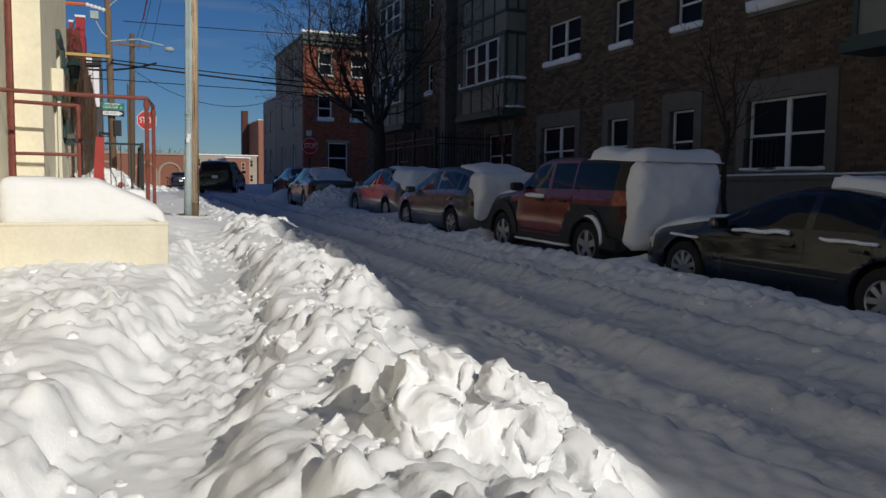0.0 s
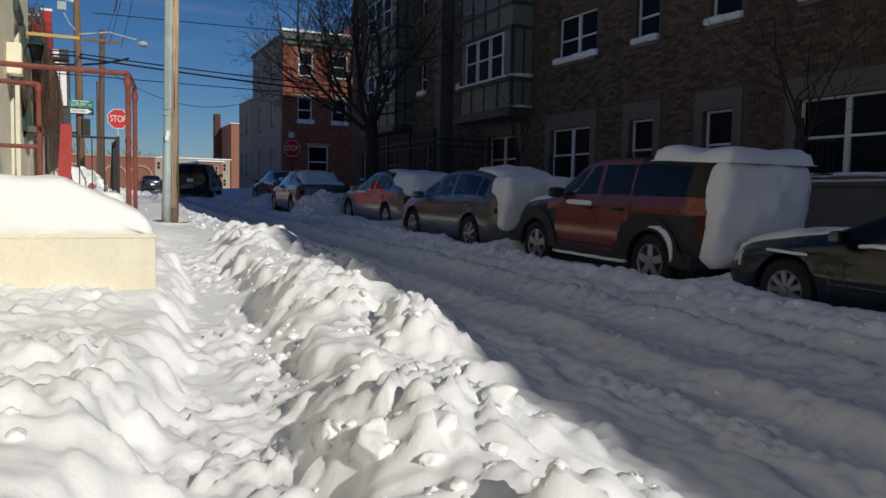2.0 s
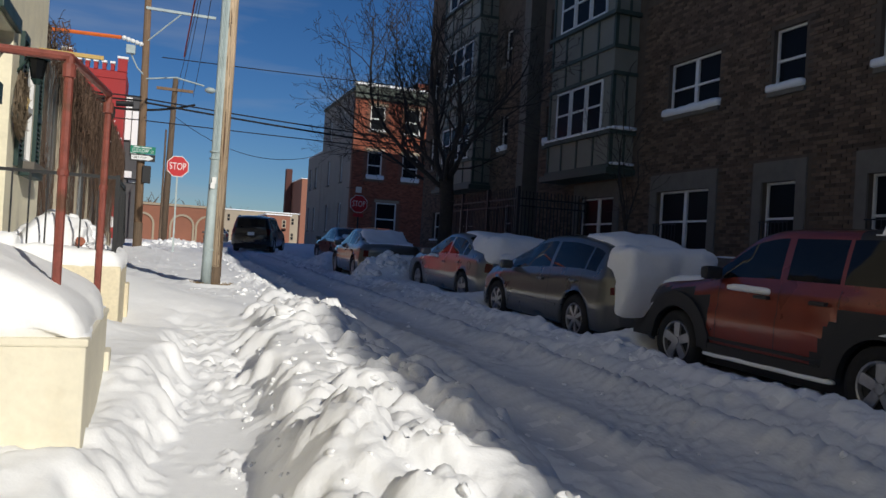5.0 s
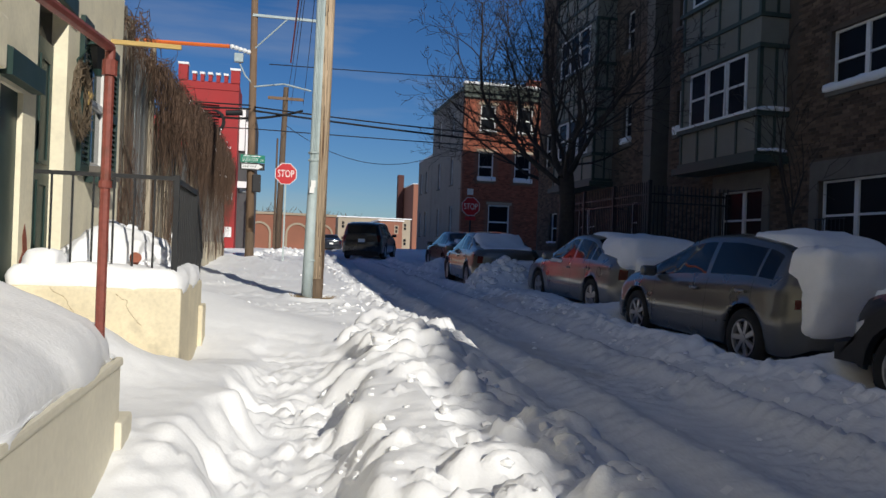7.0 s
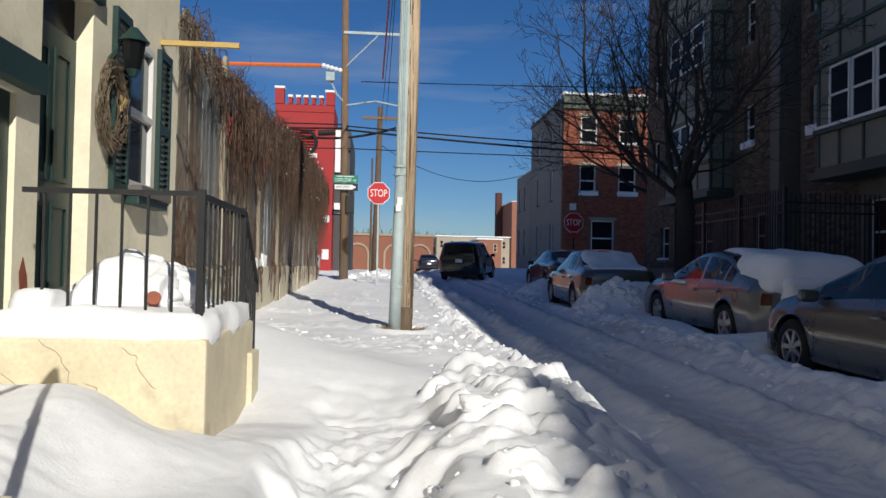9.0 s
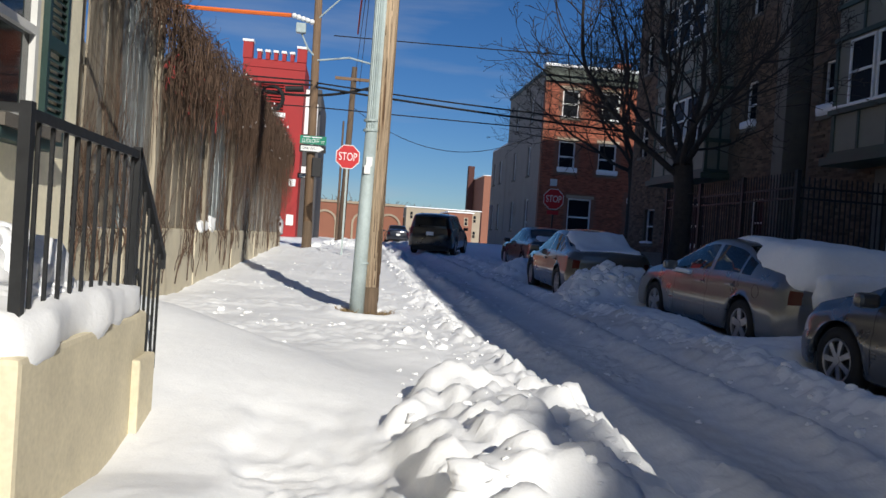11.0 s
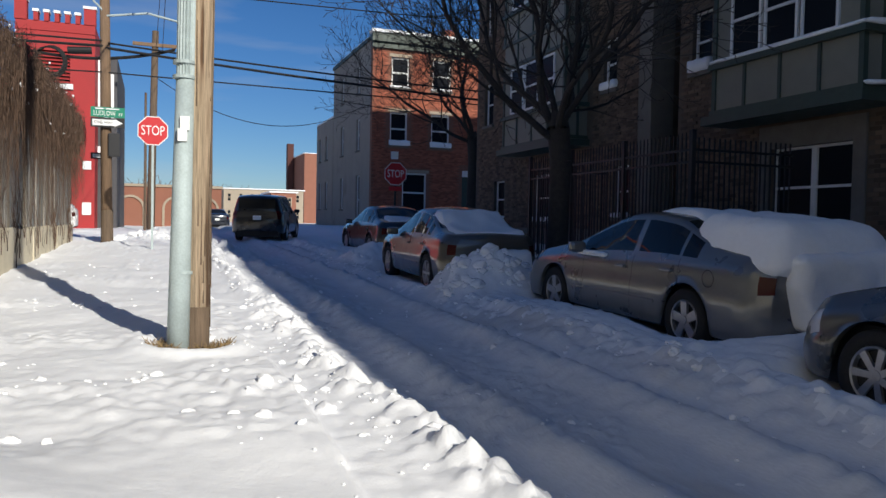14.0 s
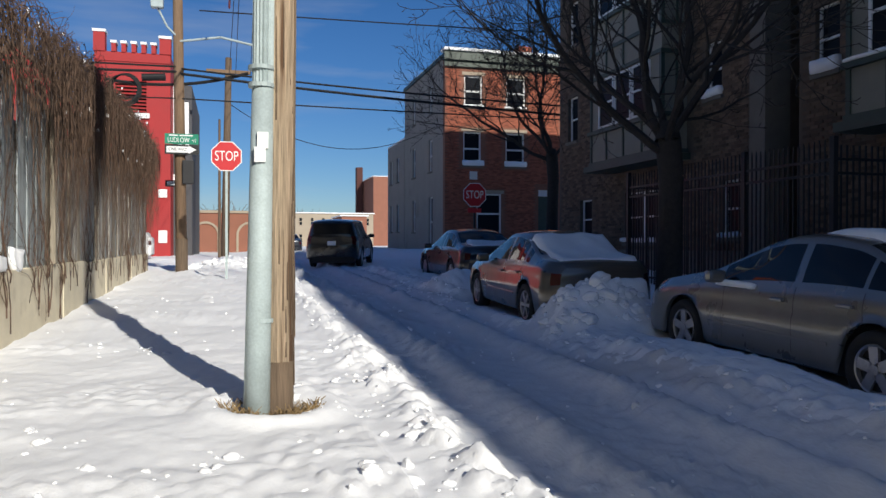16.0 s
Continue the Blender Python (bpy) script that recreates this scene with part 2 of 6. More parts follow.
def box(bm, x0, x1, y0, y1, z0, z1, bevel=0.0):
    m = Matrix.LocRotScale(((x0 + x1) / 2, (y0 + y1) / 2, (z0 + z1) / 2), None, (abs(x1 - x0), abs(y1 - y0), abs(z1 - z0)))
    r = bmesh.ops.create_cube(bm, size=1, matrix=m)
    if bevel:
        edges = {e for v in r["verts"] for e in v.link_edges}
        bmesh.ops.bevel(bm, geom=list(edges), offset=bevel, segments=2, affect="EDGES", profile=0.6)
    return bm


def boxed(*a, **k):
    return box(bmesh.new(), *a, **k)


def rod(bm, a, b, r0, r1=None, n=8, cap=True):
    a, b = Vector(a), Vector(b)
    r1 = r0 if r1 is None else r1
    d = (b - a)
    q = d.to_track_quat("Z", "Y").to_matrix()
    ra = [bm.verts.new(a + q @ Vector((r0 * math.cos(i * math.tau / n), r0 * math.sin(i * math.tau / n), 0))) for i in range(n)]
    rb = [bm.verts.new(b + q @ Vector((r1 * math.cos(i * math.tau / n), r1 * math.sin(i * math.tau / n), 0))) for i in range(n)]
    for i in range(n):
        bm.faces.new((ra[i], ra[(i + 1) % n], rb[(i + 1) % n], rb[i]))
    if cap:
        bm.faces.new(ra[::-1])
        bm.faces.new(rb)
    return bm


def pipe(bm, pts, r, n=8):
    for a, b in zip(pts, pts[1:]):
        rod(bm, a, b, r, n=n)
    for p in pts[1:-1]:
        bmesh.ops.create_icosphere(bm, subdivisions=1, radius=r * 1.02, matrix=Matrix.Translation(p))
    return bm


def prism(bm, pts, axis, a, b):
    """A flat outline pushed from a to b along an axis ('x': pts are y, z; 'y': x, z; 'z': x, y)."""
    def at(p, w):
        return {"x": (w, p[0], p[1]), "y": (p[0], w, p[1]), "z": (p[0], p[1], w)}[axis]
    va = [bm.verts.new(at(p, a)) for p in pts]
    vb = [bm.verts.new(at(p, b)) for p in pts]
    n = len(pts)
    bm.faces.new(va[::-1])
    bm.faces.new(vb)
    for i in range(n):
        bm.faces.new((va[i], va[(i + 1) % n], vb[(i + 1) % n], vb[i]))
    return bm


def wall_with_holes(bm, axis, w0, w1, a0, a1, z0, z1, holes):
    """A wall between w0 and w1 across its thickness, a0 to a1 along it, with openings (a, a, z, z) right through."""
    As = sorted({a0, a1, *[v for h in holes for v in h[:2] if a0 < v < a1]})
    Zs = sorted({z0, z1, *[v for h in holes for v in h[2:] if z0 < v < z1]})
    solid = [[not any(h[0] <= (p + q) / 2 <= h[1] and h[2] <= (r + s) / 2 <= h[3] for h in holes) for r, s in zip(Zs, Zs[1:])] for p, q in zip(As, As[1:])]
    cache = {}

    def vert(i, k, w):
        if (i, k, w) not in cache:
            a, z = As[i], Zs[k]
            cache[i, k, w] = bm.verts.new((w, a, z) if axis == "x" else (a, w, z))
        return cache[i, k, w]
    ni, nk = len(As) - 1, len(Zs) - 1
    for i in range(ni):
        for k in range(nk):
            if not solid[i][k]:
                continue
            for w in (w0, w1):
                bm.faces.new((vert(i, k, w), vert(i + 1, k, w), vert(i + 1, k + 1, w), vert(i, k + 1, w)))
            for di, dk, e in ((-1, 0, ((i, k), (i, k + 1))), (1, 0, ((i + 1, k), (i + 1, k + 1))), (0, -1, ((i, k), (i + 1, k))), (0, 1, ((i, k + 1), (i + 1, k + 1)))):
                ii, kk = i + di, k + dk
                if not (0 <= ii < ni and 0 <= kk < nk and solid[ii][kk]):
                    (p, q) = e
                    bm.faces.new((vert(*p, w0), vert(*q, w0), vert(*q, w1), vert(*p, w1)))
    return bm


def sash_window(house, axis, w, out, a0, a1, z0, z1, frame_mat=None, sill=True, pane_mat=None, divisions=1, bars=0.045):
    """A double-hung window set into an opening. w: the wall's outer face, out: +1 or -1, its outward side along the axis."""
    fm = frame_mat or WHITE_TRIM
    win = part("window", _frame(axis, w - out * 0.10, w - out * 0.16, a0, a1, z0, z1, bars, divisions), fm, house)
    _b = bmesh.new()
    _slab(_b, axis, w - out * 0.145, w - out * 0.15, a0 + 0.02, a1 - 0.02, z0 + 0.02, z1 - 0.02)
    part("pane", _b, pane_mat or PANE, win, "dark reflecting window glass")
    if sill:
        _b = bmesh.new()
        _slab(_b, axis, w + out * 0.07, w - out * 0.09, a0 - 0.06, a1 + 0.06, z0 - 0.09, z0 - 0.004)
        part("sill", _b, STONE, win, "pale stone window sill")
    return win


def _slab(bm, axis, w0, w1, a0, a1, z0, z1):
    if axis == "x":
        box(bm, min(w0, w1), max(w0, w1), a0, a1, z0, z1)
    else:
        box(bm, a0, a1, min(w0, w1), max(w0, w1), z0, z1)


def _frame(axis, w0, w1, a0, a1, z0, z1, t, divisions):
    bm = bmesh.new()
    zm = (z0 + z1) / 2
    _slab(bm, axis, w0, w1, a0, a0 + t, z0, z1)
    _slab(bm, axis, w0, w1, a1 - t, a1, z0, z1)
    _slab(bm, axis, w0, w1, a0 + t, a1 - t, z1 - t, z1)
    _slab(bm, axis, w0, w1, a0 + t, a1 - t, z0, z0 + t)
    _slab(bm, axis, w0, w1, a0 + t, a1 - t, zm - t / 2, zm + t / 2)
    for d in range(1, divisions):
        a = a0 + (a1 - a0) * d / divisions
        _slab(bm, axis, w0, w1, a - t * 1.2, a + t * 1.2, z0 + t, zm - t / 2)
        _slab(bm, axis, w0, w1, a - t * 1.2, a + t * 1.2, zm + t / 2, z1 - t)
    return bm


# ---- smooth random fields ----
_perm = np.random.RandomState(7).rand(256, 256)


def field(x, y, cell, seed=0):
    """Smooth value noise in 0..1 with the given cell size."""
    u, v = np.asarray(x, float) / cell + seed * 17.31, np.asarray(y, float) / cell + seed * 9.77
    i, j = np.floor(u).astype(int), np.floor(v).astype(int)
    fu, fv = u - i, v - j
    fu, fv = fu * fu * fu * (fu * (fu * 6 - 15) + 10), fv * fv * fv * (fv * (fv * 6 - 15) + 10)
    g = lambda a, b: _perm[a % 256, b % 256]
    return (g(i, j) * (1 - fu) + g(i + 1, j) * fu) * (1 - fv) + (g(i, j + 1) * (1 - fu) + g(i + 1, j + 1) * fu) * fv


def clods(x, y, cell, seed=0):
    """Rounded lumps side by side: 1 at a lump's middle, 0 between them."""
    u, v = x / cell + seed * 5.13, y / cell + seed * 3.71
    i, j = np.floor(u).astype(int), np.floor(v).astype(int)
    best = np.full(np.shape(u), 9.0)
    for di in (-1, 0, 1):
        for dj in (-1, 0, 1):
            px = i + di + _perm[(i + di + seed) % 256, (j + dj) % 256]
            py = j + dj + _perm[(j + dj + 91) % 256, (i + di + seed + 37) % 256]
            best = np.minimum(best, (u - px) ** 2 + (v - py) ** 2)
    return np.clip(1 - best, 0, 1)


def blocks(x, y, cell, seed=0):
    """Broken chunks side by side, each with its own height, with creases between them."""
    u, v = x / cell + seed * 5.13, y / cell + seed * 3.71
    i, j = np.floor(u).astype(int), np.floor(v).astype(int)
    best, second, tall = np.full(np.shape(u), 9.0), np.full(np.shape(u), 9.0), np.zeros(np.shape(u))
    for di in (-1, 0, 1):
        for dj in (-1, 0, 1):
            a, b = (i + di + seed) % 256, (j + dj) % 256
            d = np.hypot(u - i - di - _perm[a, b], v - j - dj - _perm[(j + dj + 91) % 256, (i + di + seed + 37) % 256])
            near = d < best
            second = np.where(near, best, np.minimum(second, d))
            tall = np.where(near, _perm[(a + 53) % 256, (b + 29) % 256], tall)
            best = np.where(near, d, best)
    rim = np.clip((second - best) / 0.75, 0, 1)
    rim = rim * rim * (3 - 2 * rim) * 0.5 + 0.5 * rim * (2 - rim)
    return rim * (0.35 + 0.65 * tall) * (1 - 0.35 * np.clip(best, 0, 1) ** 2)


def step(a, b, v):
    s = np.clip((v - a) / (b - a), 0, 1)
    return s * s * (3 - 2 * s)


def grade(y):
    """The street's own gentle rise along y."""
    return 0.28 + 0.0245 * np.clip(y, -40, 48)


CARS = ((6.47, 4.95, 7.6, 1.8), (6.26, 9.46, 12.06, 1.8), (6.25, 14.3, 16.9, 1.7), (6.66, 19.54, 22.35, 1.85), (5.81, 25.17, 27.9, 1.75), (6.9, 33.2, 35.9, 1.75))


def snow_height(x, y):
    x, y = np.asarray(x, float), np.asarray(y, float)
    wob = field(x, y, 1.7, 3) - 0.5
    path = np.interp(y, [-3, 0, 3.2, 4.1, 6.2, 8.5, 11, 13.6, 16, 20], [-0.3, -0.2, -0.05, 0.2, 0.70, 1.04, 1.25, 1.34, 1.40, 1.45]) + 0.12 * (field(y, y * 0, 1.3, 5) - 0.5)
    bank = np.interp(y, [-4, 0, 3, 5, 7.2, 9.5, 13.5, 15.5, 17], [0.9, 1.1, 1.2, 1.34, 1.68, 1.98, 2.20, 2.36, 2.4])
    bank_h = np.interp(y, [-4, 0, 3.2, 4.6, 6.5, 9.5, 12.5, 14.9, 15.9], [0.26, 0.28, 0.28, 0.30, 0.32, 0.38, 0.44, 0.40, 0.0])
    wx = x + 0.14 * (field(x, y, 0.37, 21) - 0.5) + 0.05 * (field(x, y, 0.13, 23) - 0.5)
    wy = y + 0.14 * (field(x, y, 0.41, 22) - 0.5) + 0.05 * (field(x, y, 0.12, 24) - 0.5)
    crumb = 0.6 * field(wx, wy, 0.10, 25) + 0.4 * field(wx, wy, 0.055, 26)
    dome = lambda cell, seed: np.sqrt(clods(wx, wy, cell, seed))
    b_big, b_mid, b_low = blocks(wx, wy, 0.50, 1), blocks(wx, wy, 0.24, 2), blocks(wx, wy, 0.115, 6)
    d_low = dome(0.12, 6)
    patchy = step(0.35, 0.65, field(x, y, 0.8, 30))
    lumps = 0.5 * b_big + 0.32 * b_mid + 0.12 * b_low + 0.06 * crumb
    small = 0.45 * d_low + 0.55 * crumb
    edge = np.interp(y, [6, 10, 13, 16, 20, 30], [2.75, 2.92, 3.10, 3.08, 3.0, 2.9]) + 0.22 * (field(x * 0, y, 0.5, 9) - 0.5) + 0.14 * (field(x * 0, y, 0.17, 10) - 0.5)
    # the walk side: pillows of old snow, lumpier where it was thrown
    left_level = np.interp(y, [-3, 3, 8, 9.2, 11.0, 12.6, 13.6, 15.0, 17, 22, 36, 44], [0.28, 0.30, 0.30, 0.30, 0.34, 0.34, 0.18, 0.20, 0.18, 0.08, 0.10, 0.08])
    soft = (0.12 * (field(wx, wy, 1.1, 11) - 0.5) + 0.07 * (field(wx, wy, 0.5, 12) - 0.5)) * np.interp(y, [11, 14, 17], [1.0, 0.35, 0.5])
    rough = np.interp(y, [2, 6.5, 8.5, 10, 13, 14, 16.3, 17.2, 20, 24], [1.0, 0.95, 0.6, 0.35, 0.2, 0.06, 0.06, 0.32, 0.36, 0.3])
    pillow = 0.55 * dome(0.46, 41) + 0.30 * dome(0.25, 42) * patchy + 0.15 * d_low * patchy
    h_left = left_level + soft + rough * (0.15 * (pillow - 0.5) + 0.10 * (b_mid - 0.3) * patchy + 0.05 * (b_low - 0.3) * patchy + 0.05 * (crumb - 0.5))
    # a smooth wind drift from the second stoop up to the fence
    crest = 16.2 - 0.55 * np.clip(x - 0.3, -1.0, 1.6)
    drift = np.where(y < crest, step(crest - 2.6, crest, y), 1 - step(crest, crest + 1.5, y)) * np.interp(x, [-1.0, 0.2, 1.0, 1.8, 2.4], [0.50, 0.42, 0.22, 0.08, 0.0])
    h_left = h_left + drift
    jag = 0.20 * (field(x, y, 0.34, 43) - 0.5) + 0.10 * (field(x, y, 0.14, 44) - 0.5)
    trod = np.exp(-(np.abs(x - path + jag) / np.interp(y, [0, 9, 14, 18], [0.50, 0.43, 0.34, 0.3])) ** 6)
    trod = trod * np.interp(y, [-3, 12.0, 14.8], [1.0, 1.0, 0.0])
    prints = np.clip(1.25 - 2.2 * np.hypot((wx % 0.46) - 0.23, 0.75 * ((wy + 0.23 * np.floor(wx / 0.46)) % 0.62 - 0.31)) / 0.3, 0, 1)
    h_path = 0.03 - 0.03 * prints * field(x, y, 0.7, 45) - 0.05 * dome(0.21, 31) * patchy + 0.10 * (crumb - 0.4) + 0.09 * b_low * field(x, y, 0.23, 33) + 0.06 * (field(x, y, 0.3, 13) - 0.5)
    h_walk = h_left * (1 - trod) + h_path * trod
    h_walk = h_walk + 0.32 * np.exp(-((x + 0.45) / 0.55) ** 4) * step(10.3, 11.0, y) * (1 - step(12.4, 12.8, y)) + 0.16 * np.exp(-((x - 0.2) / 0.35) ** 2 - ((y - 12.1) / 0.5) ** 2)
    # the shovelled bank of thrown chunks, steeper towards the path
    d = x - bank + 0.22 * (field(x, y, 0.6, 46) - 0.5) + 0.10 * (field(x, y, 0.22, 47) - 0.5)
    inner = 0.46
    outer = np.interp(y, [0, 4, 6, 10, 15], [0.80, 0.75, 0.85, 1.05, 0.95])
    shape = np.where(d < 0, np.exp(-(np.abs(d) / inner) ** 3.2), np.exp(-(np.abs(d) / outer) ** 2.6))
    heaps = sum(a * np.exp(-(((x - cx) / rx) ** 2 + ((y - cy) / ry) ** 2) ** 1.8) for cx, cy, rx, ry, a in ((1.18, 5.0, 0.44, 0.55, 0.20), (1.24, 2.85, 0.42, 0.38, 0.22), (1.02, 3.75, 0.30, 0.34, 0.14), (2.0, 6.6, 0.3, 0.4, 0.16), (1.62, 8.3, 0.3, 0.45, 0.12)))
    bite = (0.5 + 0.5 * patchy)
    calm = np.interp(y, [5, 9, 12, 15], [1.0, 0.9, 0.65, 0.55])
    h_bank = shape * step(0.0, 0.2, bank_h) * (bank_h * (0.95 + 0.5 * wob) + calm * (0.22 * (b_big - 0.33) + 0.15 * (b_mid - 0.30) * bite + 0.06 * (b_low - 0.3)) + 0.03 * (crumb - 0.5)) + heaps * (0.80 + 0.55 * (dome(0.34, 51) - 0.6) + 0.30 * (dome(0.17, 52) - 0.6) + 0.14 * (b_low - 0.3) + 0.16 * (crumb - 0.5))
    base_right = np.interp(y, [0, 8, 13, 16, 20, 36], [0.05, 0.06, 0.10, 0.13, 0.09, 0.10])
    h_side = np.where(x > bank, np.minimum(h_walk, base_right + soft * 0.5 + 0.05 * (small - 0.4)), h_walk)
    lip = 0.11 * np.exp(-((x - edge + 0.14) / 0.15) ** 2) * (0.2 + 0.8 * blocks(wx, wy, 0.24, 14) + 0.5 * blocks(wx, wy, 0.11, 15)) * step(11, 15, y)
    h_near = np.maximum(h_side, h_bank + 0.02) + lip
    # the carriageway with its ruts
    xx = x + 0.14 * (field(x * 0, y, 6.0, 15) - 0.5) + 0.04 * (field(x * 0, y, 0.9, 19) - 0.5)
    ridge = sum(a * np.exp(-((xx - c) / w) ** 2) for c, w, a in ((3.10, 0.20, 0.06), (3.75, 0.22, 0.13), (4.90, 0.22, 0.15), (5.42, 0.16, 0.14)))
    h_road = -0.04 + 0.05 * (b_low - 0.3) * step(0.5, 0.8, field(x, y, 0.9, 63)) + ridge * (0.75 + 0.5 * field(x, y, 0.7, 16)) + 0.08 * (small - 0.45) * (0.3 + 1.2 * field(x, y, 1.2, 17)) + 0.035 * (b_mid - 0.35) * ridge / 0.12 + 0.02 * (field(x, y, 0.4, 18) - 0.5)
    t = step(edge - 0.05, edge + 0.13, x)
    h = h_near * (1 - t) + h_road * t
    # ploughed up against the parked cars
    pk = step(5.35, 5.75, x)
    h_park = 0.22 + 0.10 * (field(x, y, 1.1, 20) - 0.5) + 0.08 * (small - 0.4) + 0.09 * (b_mid - 0.35) * np.exp(-((x - 5.75) / 0.3) ** 2)
    for cx, yr, yf, w in CARS:
        fade = step(cx - 0.30, cx - 0.02, x) * (1 - step(cx + w - 0.1, cx + w + 0.2, x)) * step(yr - 0.95, yr - 0.6, y) * (1 - step(yf + 0.55, yf + 0.9, y))
        h_park = h_park * (1 - fade) + 0.05 * fade
        gap = np.exp(-((x - cx - 0.75) / 0.75) ** 2 - ((y - yr + 1.35) / 0.42) ** 2)
        h_park = h_park + 0.22 * gap
    pile = np.exp(-((x - 6.35) / 0.75) ** 2 - ((y - 24.0) / 0.5) ** 2) + 0.8 * np.exp(-((x - 6.3) / 0.6) ** 2 - ((y - 30.3) / 0.7) ** 2)
    h_park = h_park + pile * (0.32 + 0.22 * lumps)
    h_park = h_park + 0.18 * step(8.4, 9.4, x)
    cross = step(38.5, 40.0, y) * (1 - step(47.0, 49.0, y))
    h_park = h_park * (1 - cross) + 0.04 * cross
    h = h * (1 - pk) + h_park * pk
    # shovelled heaps round the corner of the crossing
    heap = 0.45 * np.exp(-((x - 1.6) / 0.9) ** 2 - ((y - 40.5) / 1.2) ** 2) + 0.4 * np.exp(-((x - 3.1) / 0.5) ** 2 - ((y - 33.5) / 2.0) ** 2)
    h = h + heap * (0.6 + 0.8 * lumps)
    # a hollow melted round the utility pole
    r = np.hypot(x - 1.80, y - 20.25)
    h = h - 0.07 * np.exp(-(r / 0.24) ** 4) + 0.05 * np.exp(-((r - 0.45) / 0.12) ** 2)
    return grade(y) + h


def ground_z(x, y):
    return float(snow_height(np.array([x]), np.array([y]))[0])


# ---- ground: one snow sheet to the horizon ----
def axis_steps(*runs):
    out = []
    for a, b, s in runs:
        n = max(1, int(round((b - a) / s)))
        out += [a + (b - a) * k / n for k in range(n)]
    return np.array(out + [runs[-1][1]])


gx = axis_steps((-900, -40, 120), (-40, -6, 4), (-6, -1.6, 0.4), (-1.6, 3.2, 0.03), (3.2, 6.6, 0.045), (6.6, 13, 0.2), (13, 60, 4), (60, 900, 120))
gy = axis_steps((-400, -20, 60), (-20, -3, 1.5), (-3, 1.2, 0.15), (1.2, 14, 0.034), (14, 24, 0.05), (24, 48, 0.15), (48, 120, 4), (120, 1600, 120))
GX, GY = np.meshgrid(gx, gy)
GZ = snow_height(GX, GY)
gm = bpy.data.meshes.new("ground")
nx, ny = len(gx), len(gy)
gm.vertices.add(nx * ny)
gm.vertices.foreach_set("co", np.stack([GX, GY, GZ], -1).astype(np.float32).ravel())
idx = np.arange(nx * ny).reshape(ny, nx)
quads = np.stack([idx[:-1, :-1], idx[:-1, 1:], idx[1:, 1:], idx[1:, :-1]], -1).reshape(-1, 4)
gm.loops.add(quads.size)
gm.loops.foreach_set("vertex_index", quads.ravel().astype(np.int32))
gm.polygons.add(len(quads))
gm.polygons.foreach_set("loop_start", np.arange(0, quads.size, 4, dtype=np.int32))
gm.polygons.foreach_set("use_smooth", np.ones(len(quads), dtype=bool))
gm.update()
gm.validate()
gm.materials.append(SNOW)
gm.materials.append(PACKED_SHADED)
# the carriageway strip gets the darker snow that carries the shade
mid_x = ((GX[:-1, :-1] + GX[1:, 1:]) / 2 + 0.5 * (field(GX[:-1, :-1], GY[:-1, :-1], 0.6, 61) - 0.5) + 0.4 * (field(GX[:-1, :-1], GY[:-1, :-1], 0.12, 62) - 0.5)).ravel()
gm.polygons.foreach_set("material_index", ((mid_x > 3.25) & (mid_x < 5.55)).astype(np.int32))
tagged(new("ground", gm), "deep trodden and ploughed white snow over street and pavement", "ground", kind="structure")

# ---- the brick apartment building ----
AX = 11.91
apt = thing("apartment_building", (AX, 20, 0.5), "four-storey tan-brown brick apartment building with cream bay windows", "building", kind="structure")
FLOOR = 3.0
ground_wins = [(10.2, 12.12, 2.10, 3.52, 2), (13.66, 14.49, 2.10, 3.52, 1), (16.04, 16.90, 2.10, 3.52, 1), (18.45, 20.31, 2.10, 3.52, 2), (22.13, 23.93, 2.10, 3.52, 2), (6.2, 8.1, 2.10, 3.52, 2), (2.4, 3.3, 2.10, 3.52, 1)]
upper_cols = [(10.2, 12.1, 2), (13.58, 14.42, 1), (16.0, 16.82, 1), (18.34, 20.1, 2), (25.6, 26.2, 1), (2.4, 3.3, 1)]
holes = [w[:4] for w in ground_wins] + [(a, b, 5.28 + FLOOR * k, 6.52 + FLOOR * k) for k in range(4) for a, b, _ in upper_cols]
ROOF = 16.05
part("wall", wall_with_holes(bmesh.new(), "x", AX, AX + 0.4, -70.0, 26.6, -0.6, ROOF, holes), MORTAR, apt, "brown brick wall")
part("wall", box(boxed(AX + 0.4, 30, 26.2, 26.6, -0.6, ROOF), AX + 0.41, 30, -70, -69.6, -0.6, ROOF), MORTAR, apt, "brown brick wall")
holes2 = [(28.35, 29.0, 2.3, 3.55), (29.0, 29.6, 5.45, 6.7), (29.0, 29.6, 8.45, 9.7), (29.0, 29.6, 11.45, 12.7), (31.6, 33.3, 2.2, 3.55), (35.3, 36.1, 2.3, 3.5), (36.3, 37.0, 5.4, 6.8), (36.3, 37.0, 8.4, 9.8)]
part("wall", wall_with_holes(bmesh.new(), "x", AX, AX + 0.4, 27.55, 37.65, -0.6, ROOF, holes2), MORTAR, apt, "brown brick wall")
part("wall", box(boxed(AX + 0.4, 30, 27.55, 27.95, -0.6, ROOF), AX + 0.4, 30, 37.25, 37.65, -0.6, ROOF), MORTAR, apt, "brown brick wall")
# Unseen, added: its top sets how high shade reaches on the corner house.
part("parapet", boxed(AX + 0.9, 30, 36.9, 37.24, ROOF + 0.003, 16.5), MORTAR, apt, "unseen parapet added to shape the shade on the corner house")
part("wall", boxed(14.6, 15.0, 26.6, 27.55, -0.6, ROOF), MORTAR, apt, "recessed brick wall of the light well")
